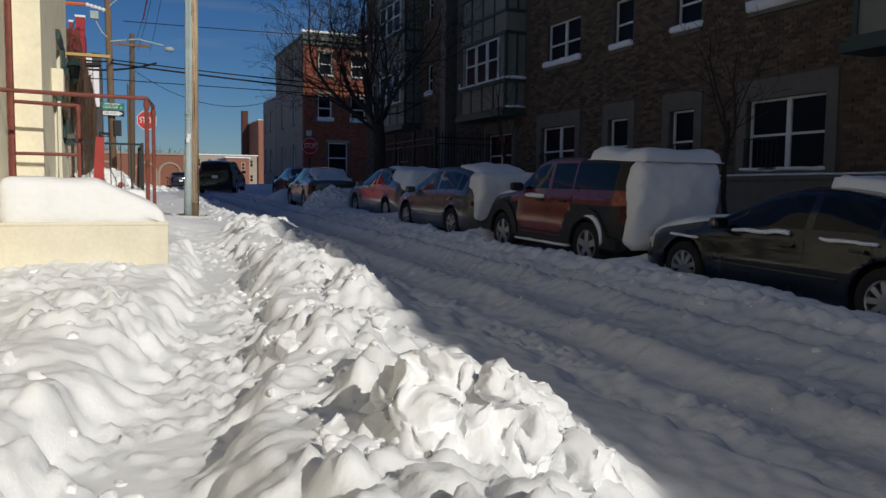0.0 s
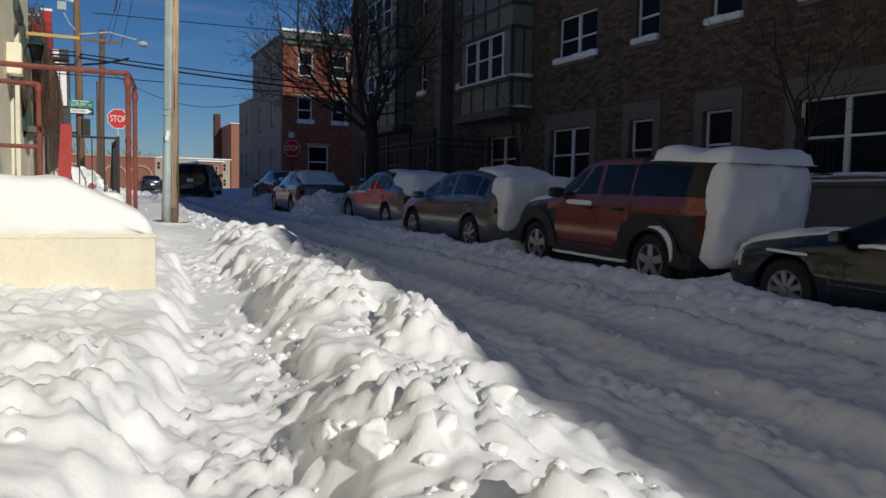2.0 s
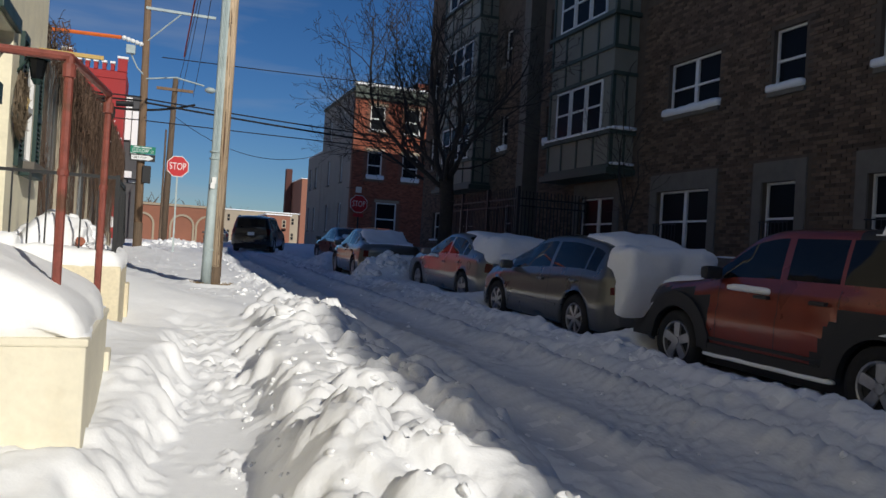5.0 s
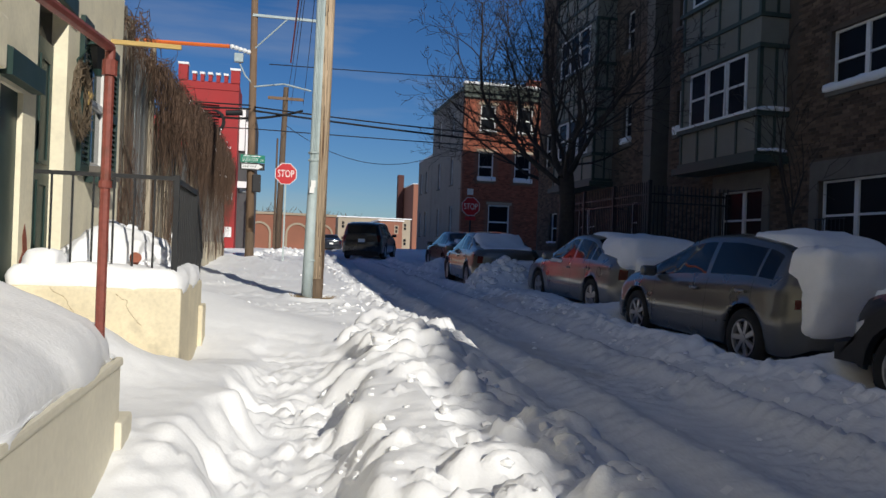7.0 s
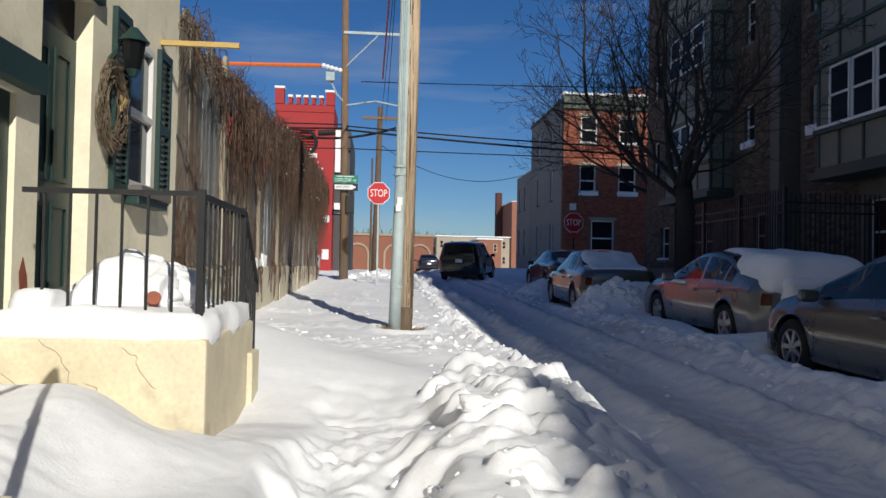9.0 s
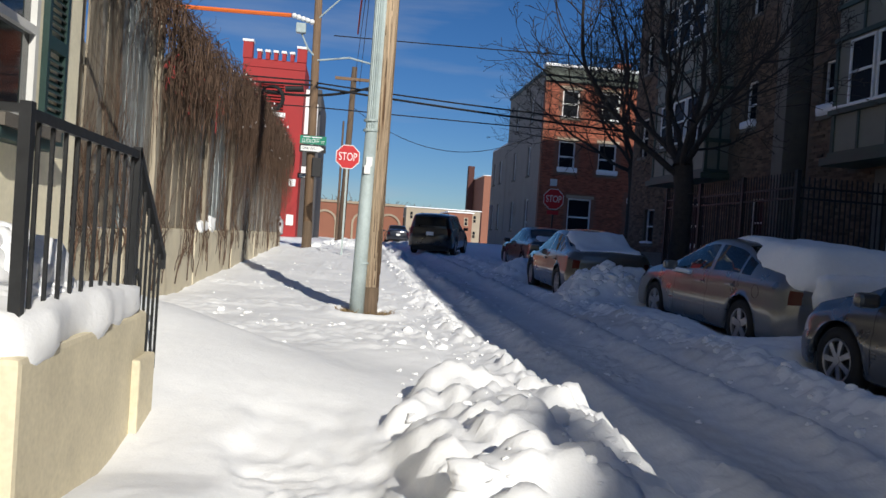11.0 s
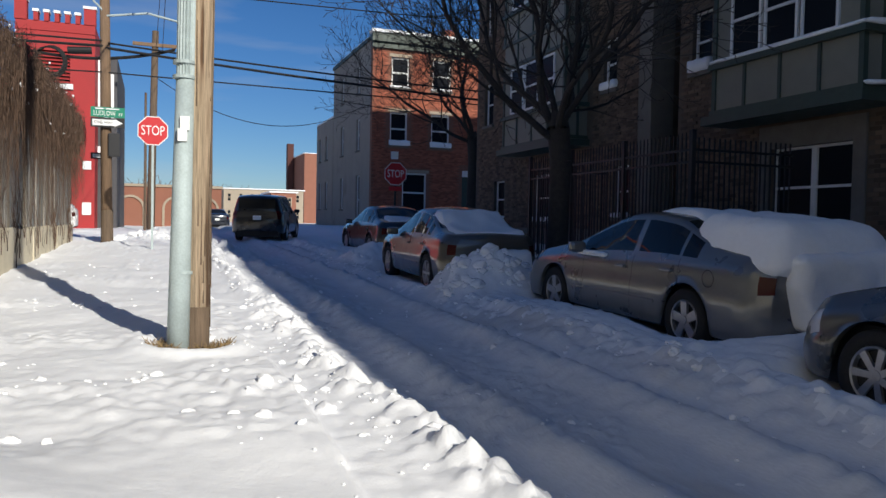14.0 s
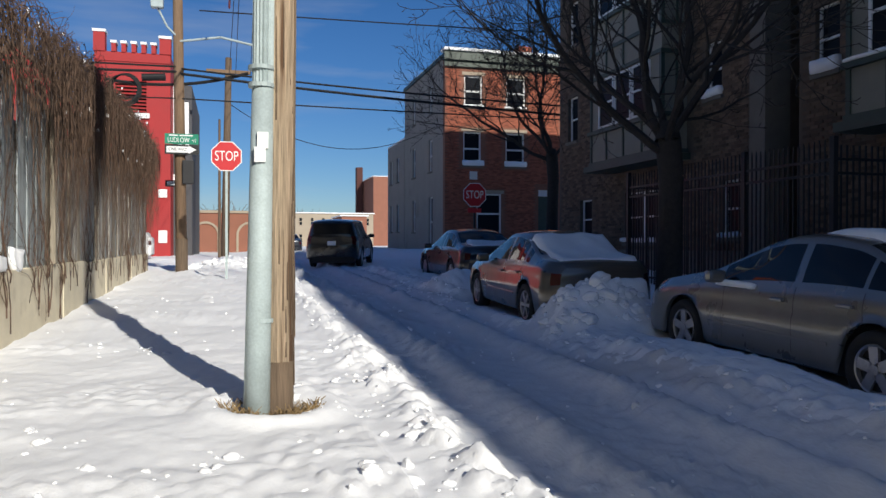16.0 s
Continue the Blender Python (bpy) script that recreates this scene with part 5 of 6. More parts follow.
BLACK = car_paint("black_car_paint", (0.010, 0.011, 0.014))
ORANGE_RED = car_paint("burnt_orange_car_paint", (0.21, 0.030, 0.013))
GREY_CAR = car_paint("warm_grey_car_paint", (0.095, 0.094, 0.09))
SILVER = car_paint("champagne_silver_car_paint", (0.175, 0.175, 0.17))
TAN_CAR = car_paint("taupe_car_paint", (0.10, 0.09, 0.078))
DARK_BLUE = car_paint("dark_blue_car_paint", (0.02, 0.024, 0.034))

SEDAN_TOP = [(-1.2, 0.96), (-0.95, 1.03), (-0.45, 1.07), (-0.2, 1.14), (0.35, 1.40), (0.8, 1.46), (1.25, 1.45), (1.6, 1.37), (2.35, 1.02), (2.7, 0.97), (3.3, 0.86), (3.6, 0.74), (3.9, 0.58)]
SEDAN_BELT = [(-1.2, 0.86), (-0.6, 0.95), (0.5, 0.94), (1.8, 0.90), (2.4, 0.88), (3.2, 0.78), (3.9, 0.55)]
SEDAN_PANES = [(-0.12, 0.12), (0.17, 0.93), (1.02, 2.18)]


def shift(line, k=1.0, dz=0.0, s=0.0):
    return [(y * k + s, z + dz) for y, z in line]


c1 = put(car("black_sedan", "black sedan with snow on bonnet and roof, parked in snow", BLACK, 4.85, 1.84, 2.75, 0.95, shift(SEDAN_TOP, 1.0, -0.05), shift(SEDAN_BELT, 1.0, -0.03), SEDAN_PANES, (1.58, 2.3), (-0.3, 0.35), spokes=9), 6.47, 4.87, sink=0.08)
c2 = put(car("orange_suv", "burnt-orange boxy sport utility car with black cladding", ORANGE_RED, 4.25, 1.82, 2.60, 0.82,
             [(-0.9, 1.62), (-0.8, 1.66), (0.0, 1.69), (1.3, 1.68), (1.65, 1.60), (2.25, 1.10), (2.45, 1.06), (3.0, 1.01), (3.3, 0.92), (3.5, 0.76)],
             [(-0.9, 1.12), (2.0, 1.09), (2.7, 0.99), (3.4, 0.74)], [(-0.74, 0.44), (0.52, 1.10), (1.20, 2.08)], (1.68, 2.3), None, wheel_r=0.35, clad=PLASTIC, suv=True, spin=0.3, tumble=0.12), 6.26, 9.46)
c3 = put(car("grey_hatchback", "warm grey five-door hatchback caked with snow behind", GREY_CAR, 4.3, 1.70, 2.60, 0.86,
             [(-0.9, 0.98), (-0.78, 1.06), (-0.55, 1.30), (-0.25, 1.44), (0.4, 1.52), (1.1, 1.52), (1.5, 1.45), (2.45, 1.03), (2.7, 0.98), (3.2, 0.85), (3.5, 0.66)],
             [(-0.9, 0.96), (0.0, 0.99), (1.0, 0.95), (2.4, 0.88), (3.1, 0.76), (3.5, 0.55)], [(-0.42, -0.14), (-0.08, 0.80), (0.90, 2.22)], (1.5, 2.4), (-0.72, -0.4), spokes=7), 6.25, 14.3)
c4 = put(car("silver_sedan", "champagne silver sedan with a deep snow blanket behind", SILVER, 4.87, 1.85, 2.81, 1.02, shift(SEDAN_TOP, 1.02, 0.03), shift(SEDAN_BELT, 1.02, 0.02), shift(SEDAN_PANES, 1.02), (1.6, 2.34), (-0.3, 0.35), spin=0.2), 6.66, 19.54)
c5 = put(car("taupe_sedan", "taupe sedan half dug out with snow on its boot", TAN_CAR, 4.5, 1.72, 2.72, 0.85, shift(SEDAN_TOP, 0.97, 0.0, 0.08), shift(SEDAN_BELT, 0.97, 0.0, 0.08), [(-0.04, 0.18), (0.23, 0.96), (1.05, 2.16)], (1.6, 2.3), (-0.2, 0.4), spokes=6), 5.76, 25.17, yaw=-2.6)
c6 = put(car("blue_sedan", "dark blue sedan parked by the crossing", DARK_BLUE, 4.6, 1.75, 2.7, 0.9, shift(SEDAN_TOP, 0.98), shift(SEDAN_BELT, 0.98), SEDAN_PANES, (1.55, 2.25), (-0.3, 0.35)), 6.9, 33.2)
put(car("black_suv", "black sport utility car turning at the crossing", BLACK, 4.75, 1.9, 2.8, 0.9,
             [(-1.1, 1.52), (-0.95, 1.66), (-0.5, 1.72), (1.2, 1.73), (1.6, 1.66), (2.4, 1.18), (2.7, 1.12), (3.4, 0.98), (3.75, 0.72)],
             [(-1.1, 1.08), (2.3, 1.04), (2.8, 1.0), (3.6, 0.72)], [(-0.75, -0.1), (0.0, 0.85), (0.95, 2.25)], (1.65, 2.4), None, wheel_r=0.37, suv=True, group="traffic", tumble=0.15), 4.3, 42.6, yaw=-17)
put(car("far_car", "dark parked car far along the street", DARK_BLUE, 4.6, 1.75, 2.7, 0.9, SEDAN_TOP, SEDAN_BELT, SEDAN_PANES, (1.55, 2.25), (-0.3, 0.35)), 4.6, 70.0, pitch=0)
c9 = put(car("white_car", "pale car parked by the church", SIGN_WHITE, 4.6, 1.75, 2.7, 0.9, SEDAN_TOP, SEDAN_BELT, SEDAN_PANES, (1.55, 2.25), (-0.3, 0.35)), -2.5, 46.0, yaw=90, pitch=0)


def car_snow(c, label, x0, x1, y0, y1, z0, z1, r=0.12, amp=0.05, seed=0, taper=None):
    lump("car_snow", label, x0, x1, y0, y1, z0, z1, r, amp, seed, "snow on cars", matrix=c.matrix_basis.copy(), taper=taper, res=0.06)


def blanket(c, label, x0, x1, y0, y1, thick, seed, edge=0.14, back=0.0):
    """Settled snow that follows a car's top line between y0 and y1, thinning out to its edges."""
    top_at, rear, nose, W = CAR_TOP[c]
    nx2, ny2 = max(6, int((x1 - x0) / 0.06)), max(6, int((y1 - y0) / 0.06))
    bm = bmesh.new()
    grid = {}
    for lower in (0, 1):
        for i in range(nx2 + 1):
            for j in range(ny2 + 1):
                x, y = x0 + (x1 - x0) * i / nx2, y0 + (y1 - y0) * j / ny2
                d = min(x - x0, x1 - x, y - y0, y1 - y)
                f = math.sqrt(max(0.0, 1 - (1 - min(1.0, d / edge)) ** 2))
                z = float(top_at(max(y, rear + 0.12)))
                n1 = noise.noise(Vector((x * 2.2, y * 2.2, seed * 3.1))) * 0.06 + noise.noise(Vector((x * 6, y * 6, seed))) * 0.015
                zz = z - 0.09 if lower else z - 0.08 + (thick + 0.08 + n1) * f
                jit = 0.05 * noise.noise(Vector((x * 3, y * 3, seed + 9.0)))
                grid[lower, i, j] = bm.verts.new((x + jit, y + jit, zz))
    for lower in (0, 1):
        for i in range(nx2):
            for j in range(ny2):
                bm.faces.new((grid[lower, i, j], grid[lower, i + 1, j], grid[lower, i + 1, j + 1], grid[lower, i, j + 1]))
    rim = [(i, 0) for i in range(nx2)] + [(nx2, j) for j in range(ny2)] + [(i, ny2) for i in range(nx2, 0, -1)] + [(0, j) for j in range(ny2, 0, -1)]
    for a, b in zip(rim, rim[1:] + rim[:1]):
        bm.faces.new((grid[0, a[0], a[1]], grid[0, b[0], b[1]], grid[1, b[0], b[1]], grid[1, a[0], a[1]]))
    bm.transform(c.matrix_basis)
    lone("car_snow", bm, SNOW, label, "snow", "snow on cars", smooth=True)


# the silver car's fuel flap
flap = bmesh.new()
for k in range(24):
    a, b = k * math.tau / 24, (k + 1) * math.tau / 24
    rod(flap, (0.0, -0.37 + 0.085 * math.cos(a), 0.80 + 0.085 * math.sin(a)), (0.0, -0.37 + 0.085 * math.cos(b), 0.80 + 0.085 * math.sin(b)), 0.004, n=4, cap=False)
part("fuel_flap", flap, PLASTIC, c4, "round fuel flap seam")
# black sedan: bonnet and roof
blanket(c1, "thin snow cover on the black bonnet", 0.12, 1.72, 2.2, 3.55, 0.06, 1, 0.3)
blanket(c1, "thick snow on the black roof", 0.45, 1.50, -0.1, 1.1, 0.09, 3)
car_snow(c1, "snow ridge along the black door tops", 0.01, 0.085, 1.15, 1.95, 0.845, 0.90, 0.025, 0.04, 2)
car_snow(c1, "snow dusting on the black rear door", 0.01, 0.07, 0.1, 0.8, 0.845, 0.885, 0.02, 0.035, 22)
car_snow(c1, "snow caught round the black front wheel arch", -0.01, 0.05, 2.5, 3.0, 0.715, 0.75, 0.015, 0.02, 23)
# orange car: roof cap and the slab on its tail
blanket(c2, "thick overhanging snow cap on the orange roof", 0.16, 1.52, -1.10, 0.25, 0.09, 4, 0.2)
car_snow(c2, "smooth slab of drifted snow on the orange tail", 0.08, 1.54, -1.08, -0.78, 0.36, 1.62, 0.15, 0.06, 5, taper=lambda p: Vector((p.x + 0.10 * max(0, 0.9 - p.z), p.y + 0.22 * max(0, 1.0 - p.z), p.z)))
asn = bmesh.new()
band = []
for k in range(15):
    t = radians(92 + 82 * k / 14)
    wd = 0.10 * math.sin(math.pi * (k + 0.6) / 15.2) + 0.02 * noise.noise(Vector((k * 0.9, 0, 0)))
    r0 = 0.425
    band.append([asn.verts.new((dx, r * math.cos(t), 0.35 + r * math.sin(t))) for dx, r in ((-0.01, r0), (-0.05, r0 + wd * 0.3), (-0.05, r0 + wd * 0.75), (-0.01, r0 + wd))])
for u, v in zip(band, band[1:]):
    for i in range(4):
        asn.faces.new((u[i], u[(i + 1) % 4], v[(i + 1) % 4], v[i]))
asn.faces.new(band[0])
asn.faces.new(band[-1][::-1])
asn.transform(c2.matrix_basis)
lone("car_snow", asn, SNOW, "snow packed over the orange rear wheel arch", "snow", "snow on cars", smooth=True)
car_snow(c2, "snow ledge under the orange front window", 0.0, 0.10, 1.25, 1.85, 0.98, 1.06, 0.04, 0.02, 7)
car_snow(c2, "snow on the orange sill", -0.04, 0.08, 0.45, 2.1, 0.28, 0.33, 0.025, 0.012, 8)
blanket(c2, "thin snow on the orange bonnet", 0.15, 1.6, 2.4, 3.2, 0.05, 9, 0.2)
# hatchback: blanket from roof over the tail
car_snow(c3, "deep block of snow behind the grey hatchback", 0.14, 1.58, -1.08, -0.50, 0.42, 1.38, 0.13, 0.05, 10, taper=lambda p: Vector((p.x, p.y + 0.35 * max(0, 1.0 - p.z), p.z)))
blanket(c3, "thick snow cap on the grey hatchback roof", 0.36, 1.56, -0.95, 0.45, 0.07, 11, 0.25)
# silver sedan: blanket over rear window and boot
car_snow(c4, "deep smooth snow blanket over the silver boot", 0.12, 1.80, -1.12, 0.20, 0.88, 1.47, 0.22, 0.04, 12, taper=lambda p: Vector((p.x + 0.42 * max(0, p.z - 0.98) * (1 if p.x < 0.9 else -1) * min(1, abs(p.x - 0.9)), p.y + 0.2 * max(0, p.z - 1.1) * (p.y < -0.6), p.z - 0.10 * max(0, -p.y - 0.2))))
car_snow(c4, "drifted snow hanging on the silver bumper", 0.34, 1.80, -1.24, -0.92, 0.34, 1.12, 0.14, 0.06, 14, taper=lambda p: Vector((p.x + 0.25 * max(0, 0.8 - p.z), p.y, p.z)))
blanket(c4, "snow cap on the silver roof", 0.42, 1.6, -0.1, 1.15, 0.05, 13, 0.3)
car_snow(c4, "snow ledge under the silver front window", 0.0, 0.09, 1.55, 2.2, 0.88, 0.95, 0.03, 0.02, 16)
# taupe sedan
blanket(c5, "snow sheet on the taupe rear window and boot", 0.24, 1.50, -0.80, 0.42, 0.05, 17, 0.1)
car_snow(c5, "snow heaped against the taupe bumper", 0.4, 1.5, -1.15, -0.88, 0.3, 0.78, 0.12, 0.06, 24)
blanket(c6, "snow patches on the dark blue roof and boot", 0.3, 1.5, -0.9, -0.2, 0.06, 19, 0.2)
blanket(c9, "snow cover on the pale car", 0.2, 1.6, -0.9, 3.2, 0.15, 20, 0.2)

# ---- poles, signs and wires ----
up = thing("utility_pole", (1.86, 20.25, 0.9), "weathered wooden utility pole with a steel riser pipe", "pole", "utility poles")
wood = rod(bmesh.new(), (1.846, 20.26, 1.25), (1.93, 20.26, 11.5), 0.122, 0.108, n=20)
part("pole", wood, POLE_WOOD, up, smooth=True)
part("pole_foot", rod(bmesh.new(), (1.84, 20.26, 0.5), (1.846, 20.26, 1.25), 0.126, 0.1225, n=20), POLE_DARK, up, smooth=True)
part("riser_pipe", rod(bmesh.new(), (1.684, 20.17, 0.5), (1.735, 20.17, 3.28), 0.102, 0.080, n=16), GALV, up, "galvanised steel riser pipe with rust stains", smooth=True)
flute = bmesh.new()
fl = []
for z, cx in ((3.28, 1.735), (11.0, 1.80)):
    fl.append([flute.verts.new((cx + (0.080 if k % 2 else 0.068) * math.cos(k * math.tau / 36), 20.17 + (0.080 if k % 2 else 0.068) * math.sin(k * math.tau / 36), z)) for k in range(36)])
for k in range(36):
    flute.faces.new((fl[0][k], fl[0][(k + 1) % 36], fl[1][(k + 1) % 36], fl[1][k]))
part("riser_guard", flute, GALV, up, "ribbed grey cable guard")
for z in (3.42, 3.29, 1.55):
    f = (z - 0.5) / 10.5
    part("strap", rod(bmesh.new(), (1.715 + 0.03 * f, 20.17, z), (1.715 + 0.03 * f, 20.17, z + 0.03), 0.096, n=16), GALV, up)
lab = bmesh.new()
box(lab, 1.69, 1.77, 20.070, 20.083, 2.83, 2.95)
box(lab, 1.67, 1.75, 20.068, 20.083, 2.73, 2.84)
part("paper_notice", lab, SIGN_WHITE, up, "torn white paper notice")
spl = bmesh.new()
rs2 = random.Random(6)
for k in range(70):
    a, z = rs2.uniform(-2.6, 0.6), rs2.uniform(1.0, 6.0)
    l2 = rs2.uniform(0.1, 0.6)
    x, y = 1.855 + 0.12 * math.cos(a), 20.26 + 0.12 * math.sin(a)
    rod(spl, (x, y, z), (x, y, z + l2), 0.006, 0.002, n=4)
part("splinter", spl, POLE_DARK, up, "dark splits and splinters in the wood", kind="stuff")

pa = thing("utility_pole", (0.1, 38.3, 1.1), "brown wooden utility pole at the street corner", "pole", "utility poles")
part("pole", rod(bmesh.new(), (0.1, 38.3, 0.7), (-0.06, 38.3, 12.5), 0.17, 0.13, n=14), POLE_FAR, pa, smooth=True)
part("pole_foot", rod(bmesh.new(), (0.1, 38.29, 0.7), (0.09, 38.29, 2.3), 0.182, 0.175, n=14), POLE_DARK, pa)
part("arm_brace", box(rod(bmesh.new(), (0.0, 38.2, 9.6), (1.25, 38.2, 10.9), 0.03, n=6), -0.1, 2.6, 38.15, 38.25, 10.9, 11.0), GALV, pa)
part("lamp_arm", pipe(bmesh.new(), [(0.05, 38.2, 8.1), (1.2, 38.2, 8.3), (2.3, 38.2, 8.1)], 0.035), GALV, pa)
lh2 = bmesh.new()
bmesh.ops.create_uvsphere(lh2, u_segments=14, v_segments=8, radius=0.17, matrix=Matrix.Translation((2.55, 38.2, 7.95)) @ Matrix.Diagonal((1.3, 0.9, 0.75, 1)))
part("lamp_head", lh2, GALV, pa, "round grey street lamp head", smooth=True)
part("floodlight", boxed(-0.75, -0.4, 38.0, 38.25, 9.0, 9.35, bevel=0.04), GALV, pa, "grey floodlight")
part("floodlight_arm", pipe(bmesh.new(), [(-0.55, 38.15, 9.0), (-0.3, 38.2, 8.5), (0.0, 38.2, 8.2)], 0.03), GALV, pa)
part("junction_box", boxed(0.12, 0.45, 38.05, 38.25, 3.9, 4.6, bevel=0.03), PLASTIC, pa, "dark cable box")
pb = thing("utility_pole", (1.33, 53.2, 1.5), "dark wooden utility pole with a timber cross-arm", "pole", "utility poles")
part("pole", rod(bmesh.new(), (1.2, 53.2, 0.9), (1.38, 53.2, 11.2), 0.2, 0.15, n=12), POLE_DARK, pb, smooth=True)
part("cross_arm", boxed(0.35, 2.4, 53.0, 53.12, 10.42, 10.58), POLE_FAR, pb)
pc = thing("utility_pole", (1.0, 50.0, 1.4), "thin dark street pole", "pole", "utility poles")
part("pole", rod(bmesh.new(), (1.0, 50, 0.9), (1.0, 50, 7.7), 0.07, 0.05, n=8), POLE_DARK, pc)


def words(text, size, mat, name, parent, loc, rot=(90, 0, 0), width=None):
    cu = bpy.data.curves.new(name, "FONT")
    cu.body, cu.size, cu.align_x, cu.align_y, cu.extrude = text, size, "CENTER", "CENTER", 0.003
    ob = new(name, cu)
    dg = bpy.context.evaluated_depsgraph_get()
    me = bpy.data.meshes.new_from_object(ob.evaluated_get(dg))
    bpy.data.objects.remove(ob)
    me.materials.clear()
    me.materials.append(mat)
    o = new(name, me)
    sx = 1.0
    if width:
        xs = [v.co.x for v in me.vertices]
        sx = width / (max(xs) - min(xs))
    me.transform(Matrix.Translation(Vector(loc) - ORIGIN[parent]) @ Euler([radians(a) for a in rot]).to_matrix().to_4x4() @ Matrix.Diagonal((sx, 1, 1, 1)))
    o.parent = parent
    ORIGIN[o] = ORIGIN[parent]
    return o


def stop_sign(x, y, z, foot, post_mat, wide=0.76):
    t = thing("stop_sign", (x, y, foot), "red octagonal stop sign on a steel post", "road sign", "stop signs")
    R = wide / 2 / math.cos(math.pi / 8)
    o = [(x + R * math.cos(math.pi / 8 + k * math.pi / 4), z + R * math.sin(math.pi / 8 + k * math.pi / 4)) for k in range(8)]
    part("rim", prism(bmesh.new(), o, "y", y, y + 0.006), SIGN_WHITE, t, "white border")
    o2 = [(x + (a - x) * 0.94, z + (b - z) * 0.94) for a, b in o]
    part("plate", prism(bmesh.new(), o2, "y", y - 0.004, y - 0.0005), SIGN_RED, t, "red plate")
    words("STOP", 0.36, SIGN_WHITE, "lettering", t, (x, y - 0.006, z - 0.005), width=0.58)
    part("post", boxed(x - 0.03, x + 0.03, y + 0.008, y + 0.05, foot - 0.3, z + 0.3), post_mat, t)
    return t


stop_sign(1.39, 34.9, 4.40, 1.15, GALV)
s = stop_sign(9.03, 37.8, 3.73, 1.2, IRON)
part("one_way_plate", boxed(8.86, 9.12, 37.8, 37.81, 4.22, 4.48), SIGN_WHITE, s, "small white plate with an arrow")
part("all_way_plate", boxed(8.8, 9.25, 37.8, 37.81, 3.16, 3.3), SIGN_RED, s, "small red plate under the sign")

ss = thing("street_name_sign", (0.1, 38.05, 5.1), "green street name sign with a one-way plate below", "road sign")
part("plate", boxed(-0.36, 0.58, 38.03, 38.04, 5.06, 5.36), SIGN_GREEN, ss, "green street name plate")
words("LUDLOW", 0.20, SIGN_WHITE, "lettering", ss, (0.02, 38.022, 5.17), width=0.60)
words("ST", 0.11, SIGN_WHITE, "lettering", ss, (0.46, 38.022, 5.15), width=0.12)
bars = bmesh.new()
for x0, x1 in ((-0.24, 0.0), (0.05, 0.42)):
    box(bars, x0, x1, 38.024, 38.029, 5.295, 5.33)
part("small_bars", bars, SIGN_WHITE, ss)
part("one_way_plate", boxed(-0.36, 0.58, 38.03, 38.04, 4.76, 5.04), SIGN_BLACK, ss, "black one-way plate with a white arrow")
part("arrow", prism(bmesh.new(), [(-0.31, 4.81), (0.30, 4.81), (0.30, 4.78), (0.52, 4.90), (0.30, 5.02), (0.30, 4.99), (-0.31, 4.99)], "y", 38.022, 38.029), SIGN_WHITE, ss)
words("ONE WAY", 0.12, SIGN_BLACK, "lettering", ss, (-0.0, 38.019, 4.90), width=0.52)
part("bracket", boxed(0.02, 0.12, 38.04, 38.15, 4.8, 5.3), GALV, ss)
s2 = thing("one_way_sign", (-0.25, 40.0, 1.3), "small black one-way sign on a thin post", "road sign")
part("plate", boxed(-0.50, 0.05, 40.0, 40.01, 3.95, 4.15), SIGN_BLACK, s2)
part("arrow", boxed(-0.44, -0.02, 39.993, 39.999, 3.99, 4.11), SIGN_WHITE, s2)
words("ONE WAY", 0.09, SIGN_BLACK, "lettering", s2, (-0.23, 39.99, 4.05), width=0.36)
part("post", rod(bmesh.new(), (-0.02, 40.03, 1.0), (-0.02, 40.03, 4.2), 0.03, n=8), GALV, s2)


def wire(name, a, b, sag, r, mat=None, label="black overhead cable strung across the street"):
    a, b = Vector(a), Vector(b)
    bm = bmesh.new()
    pts = [a.lerp(b, k / 20) - Vector((0, 0, sag * 4 * (k / 20) * (1 - k / 20))) for k in range(21)]
    q = (b - a).to_track_quat("Z", "Y").to_matrix()
    rings = [[bm.verts.new(p + q @ Vector((r * math.cos(i * math.tau / 6), r * math.sin(i * math.tau / 6), 0))) for i in range(6)] for p in pts]
    for u, v in zip(rings, rings[1:]):
        for i in range(6):
            bm.faces.new((u[i], u[(i + 1) % 6], v[(i + 1) % 6], v[i]))
    return lone(name, bm, mat or CABLE, label, "cable", "overhead cables")


wire("cable", (-30, 38.5, 7.9), (0.0, 38.2, 7.35), 0.2, 0.03)
wire("cable", (0.0, 38.2, 7.3), (34, 38.6, 7.4), 0.55, 0.03)
wire("cable", (0.0, 38.2, 7.15), (34, 38.6, 6.7), 0.5, 0.042)
wire("cable", (0.1, 38.2, 6.42), (34, 38.6, 6.5), 0.1, 0.022)
wire("cable", (-30, 38.5, 7.6), (0.0, 38.2, 7.2), 0.3, 0.042)
wire("cable", (-30, 38.5, 6.6), (0.0, 38.2, 6.42), 0.2, 0.022)
wire("cable", (0.6, 38.2, 9.05), (34, 38.4, 10.2), 0.2, 0.02)
wire("cable", (1.38, 53.2, 9.0), (12.3, 55.0, 8.6), 1.7, 0.02)
wire("cable", (-2, 38.3, 6.9), (2.0, 38.3, 7.3), 0.25, 0.05)
for k, (x0, x1) in enumerate(((1.9, 2.2), (1.85, 1.2), (1.8, 1.5))):
    wire("cable", (x0, 20.3, 10.6), (x1 + 0.2, 53, 10.2), 0.5, 0.012)
wire("cable", (1.8, 20.3, 11.2), (1.45, 38.2, 9.2), 0.0, 0.03, RED_PAINT, "red-brown service cable hanging between poles")
wire("guarded_cable", (-14, 38.6, 9.75), (-0.95, 38.2, 9.62), 0.1, 0.075, ORANGE, "orange guarded power line")
ins = bmesh.new()
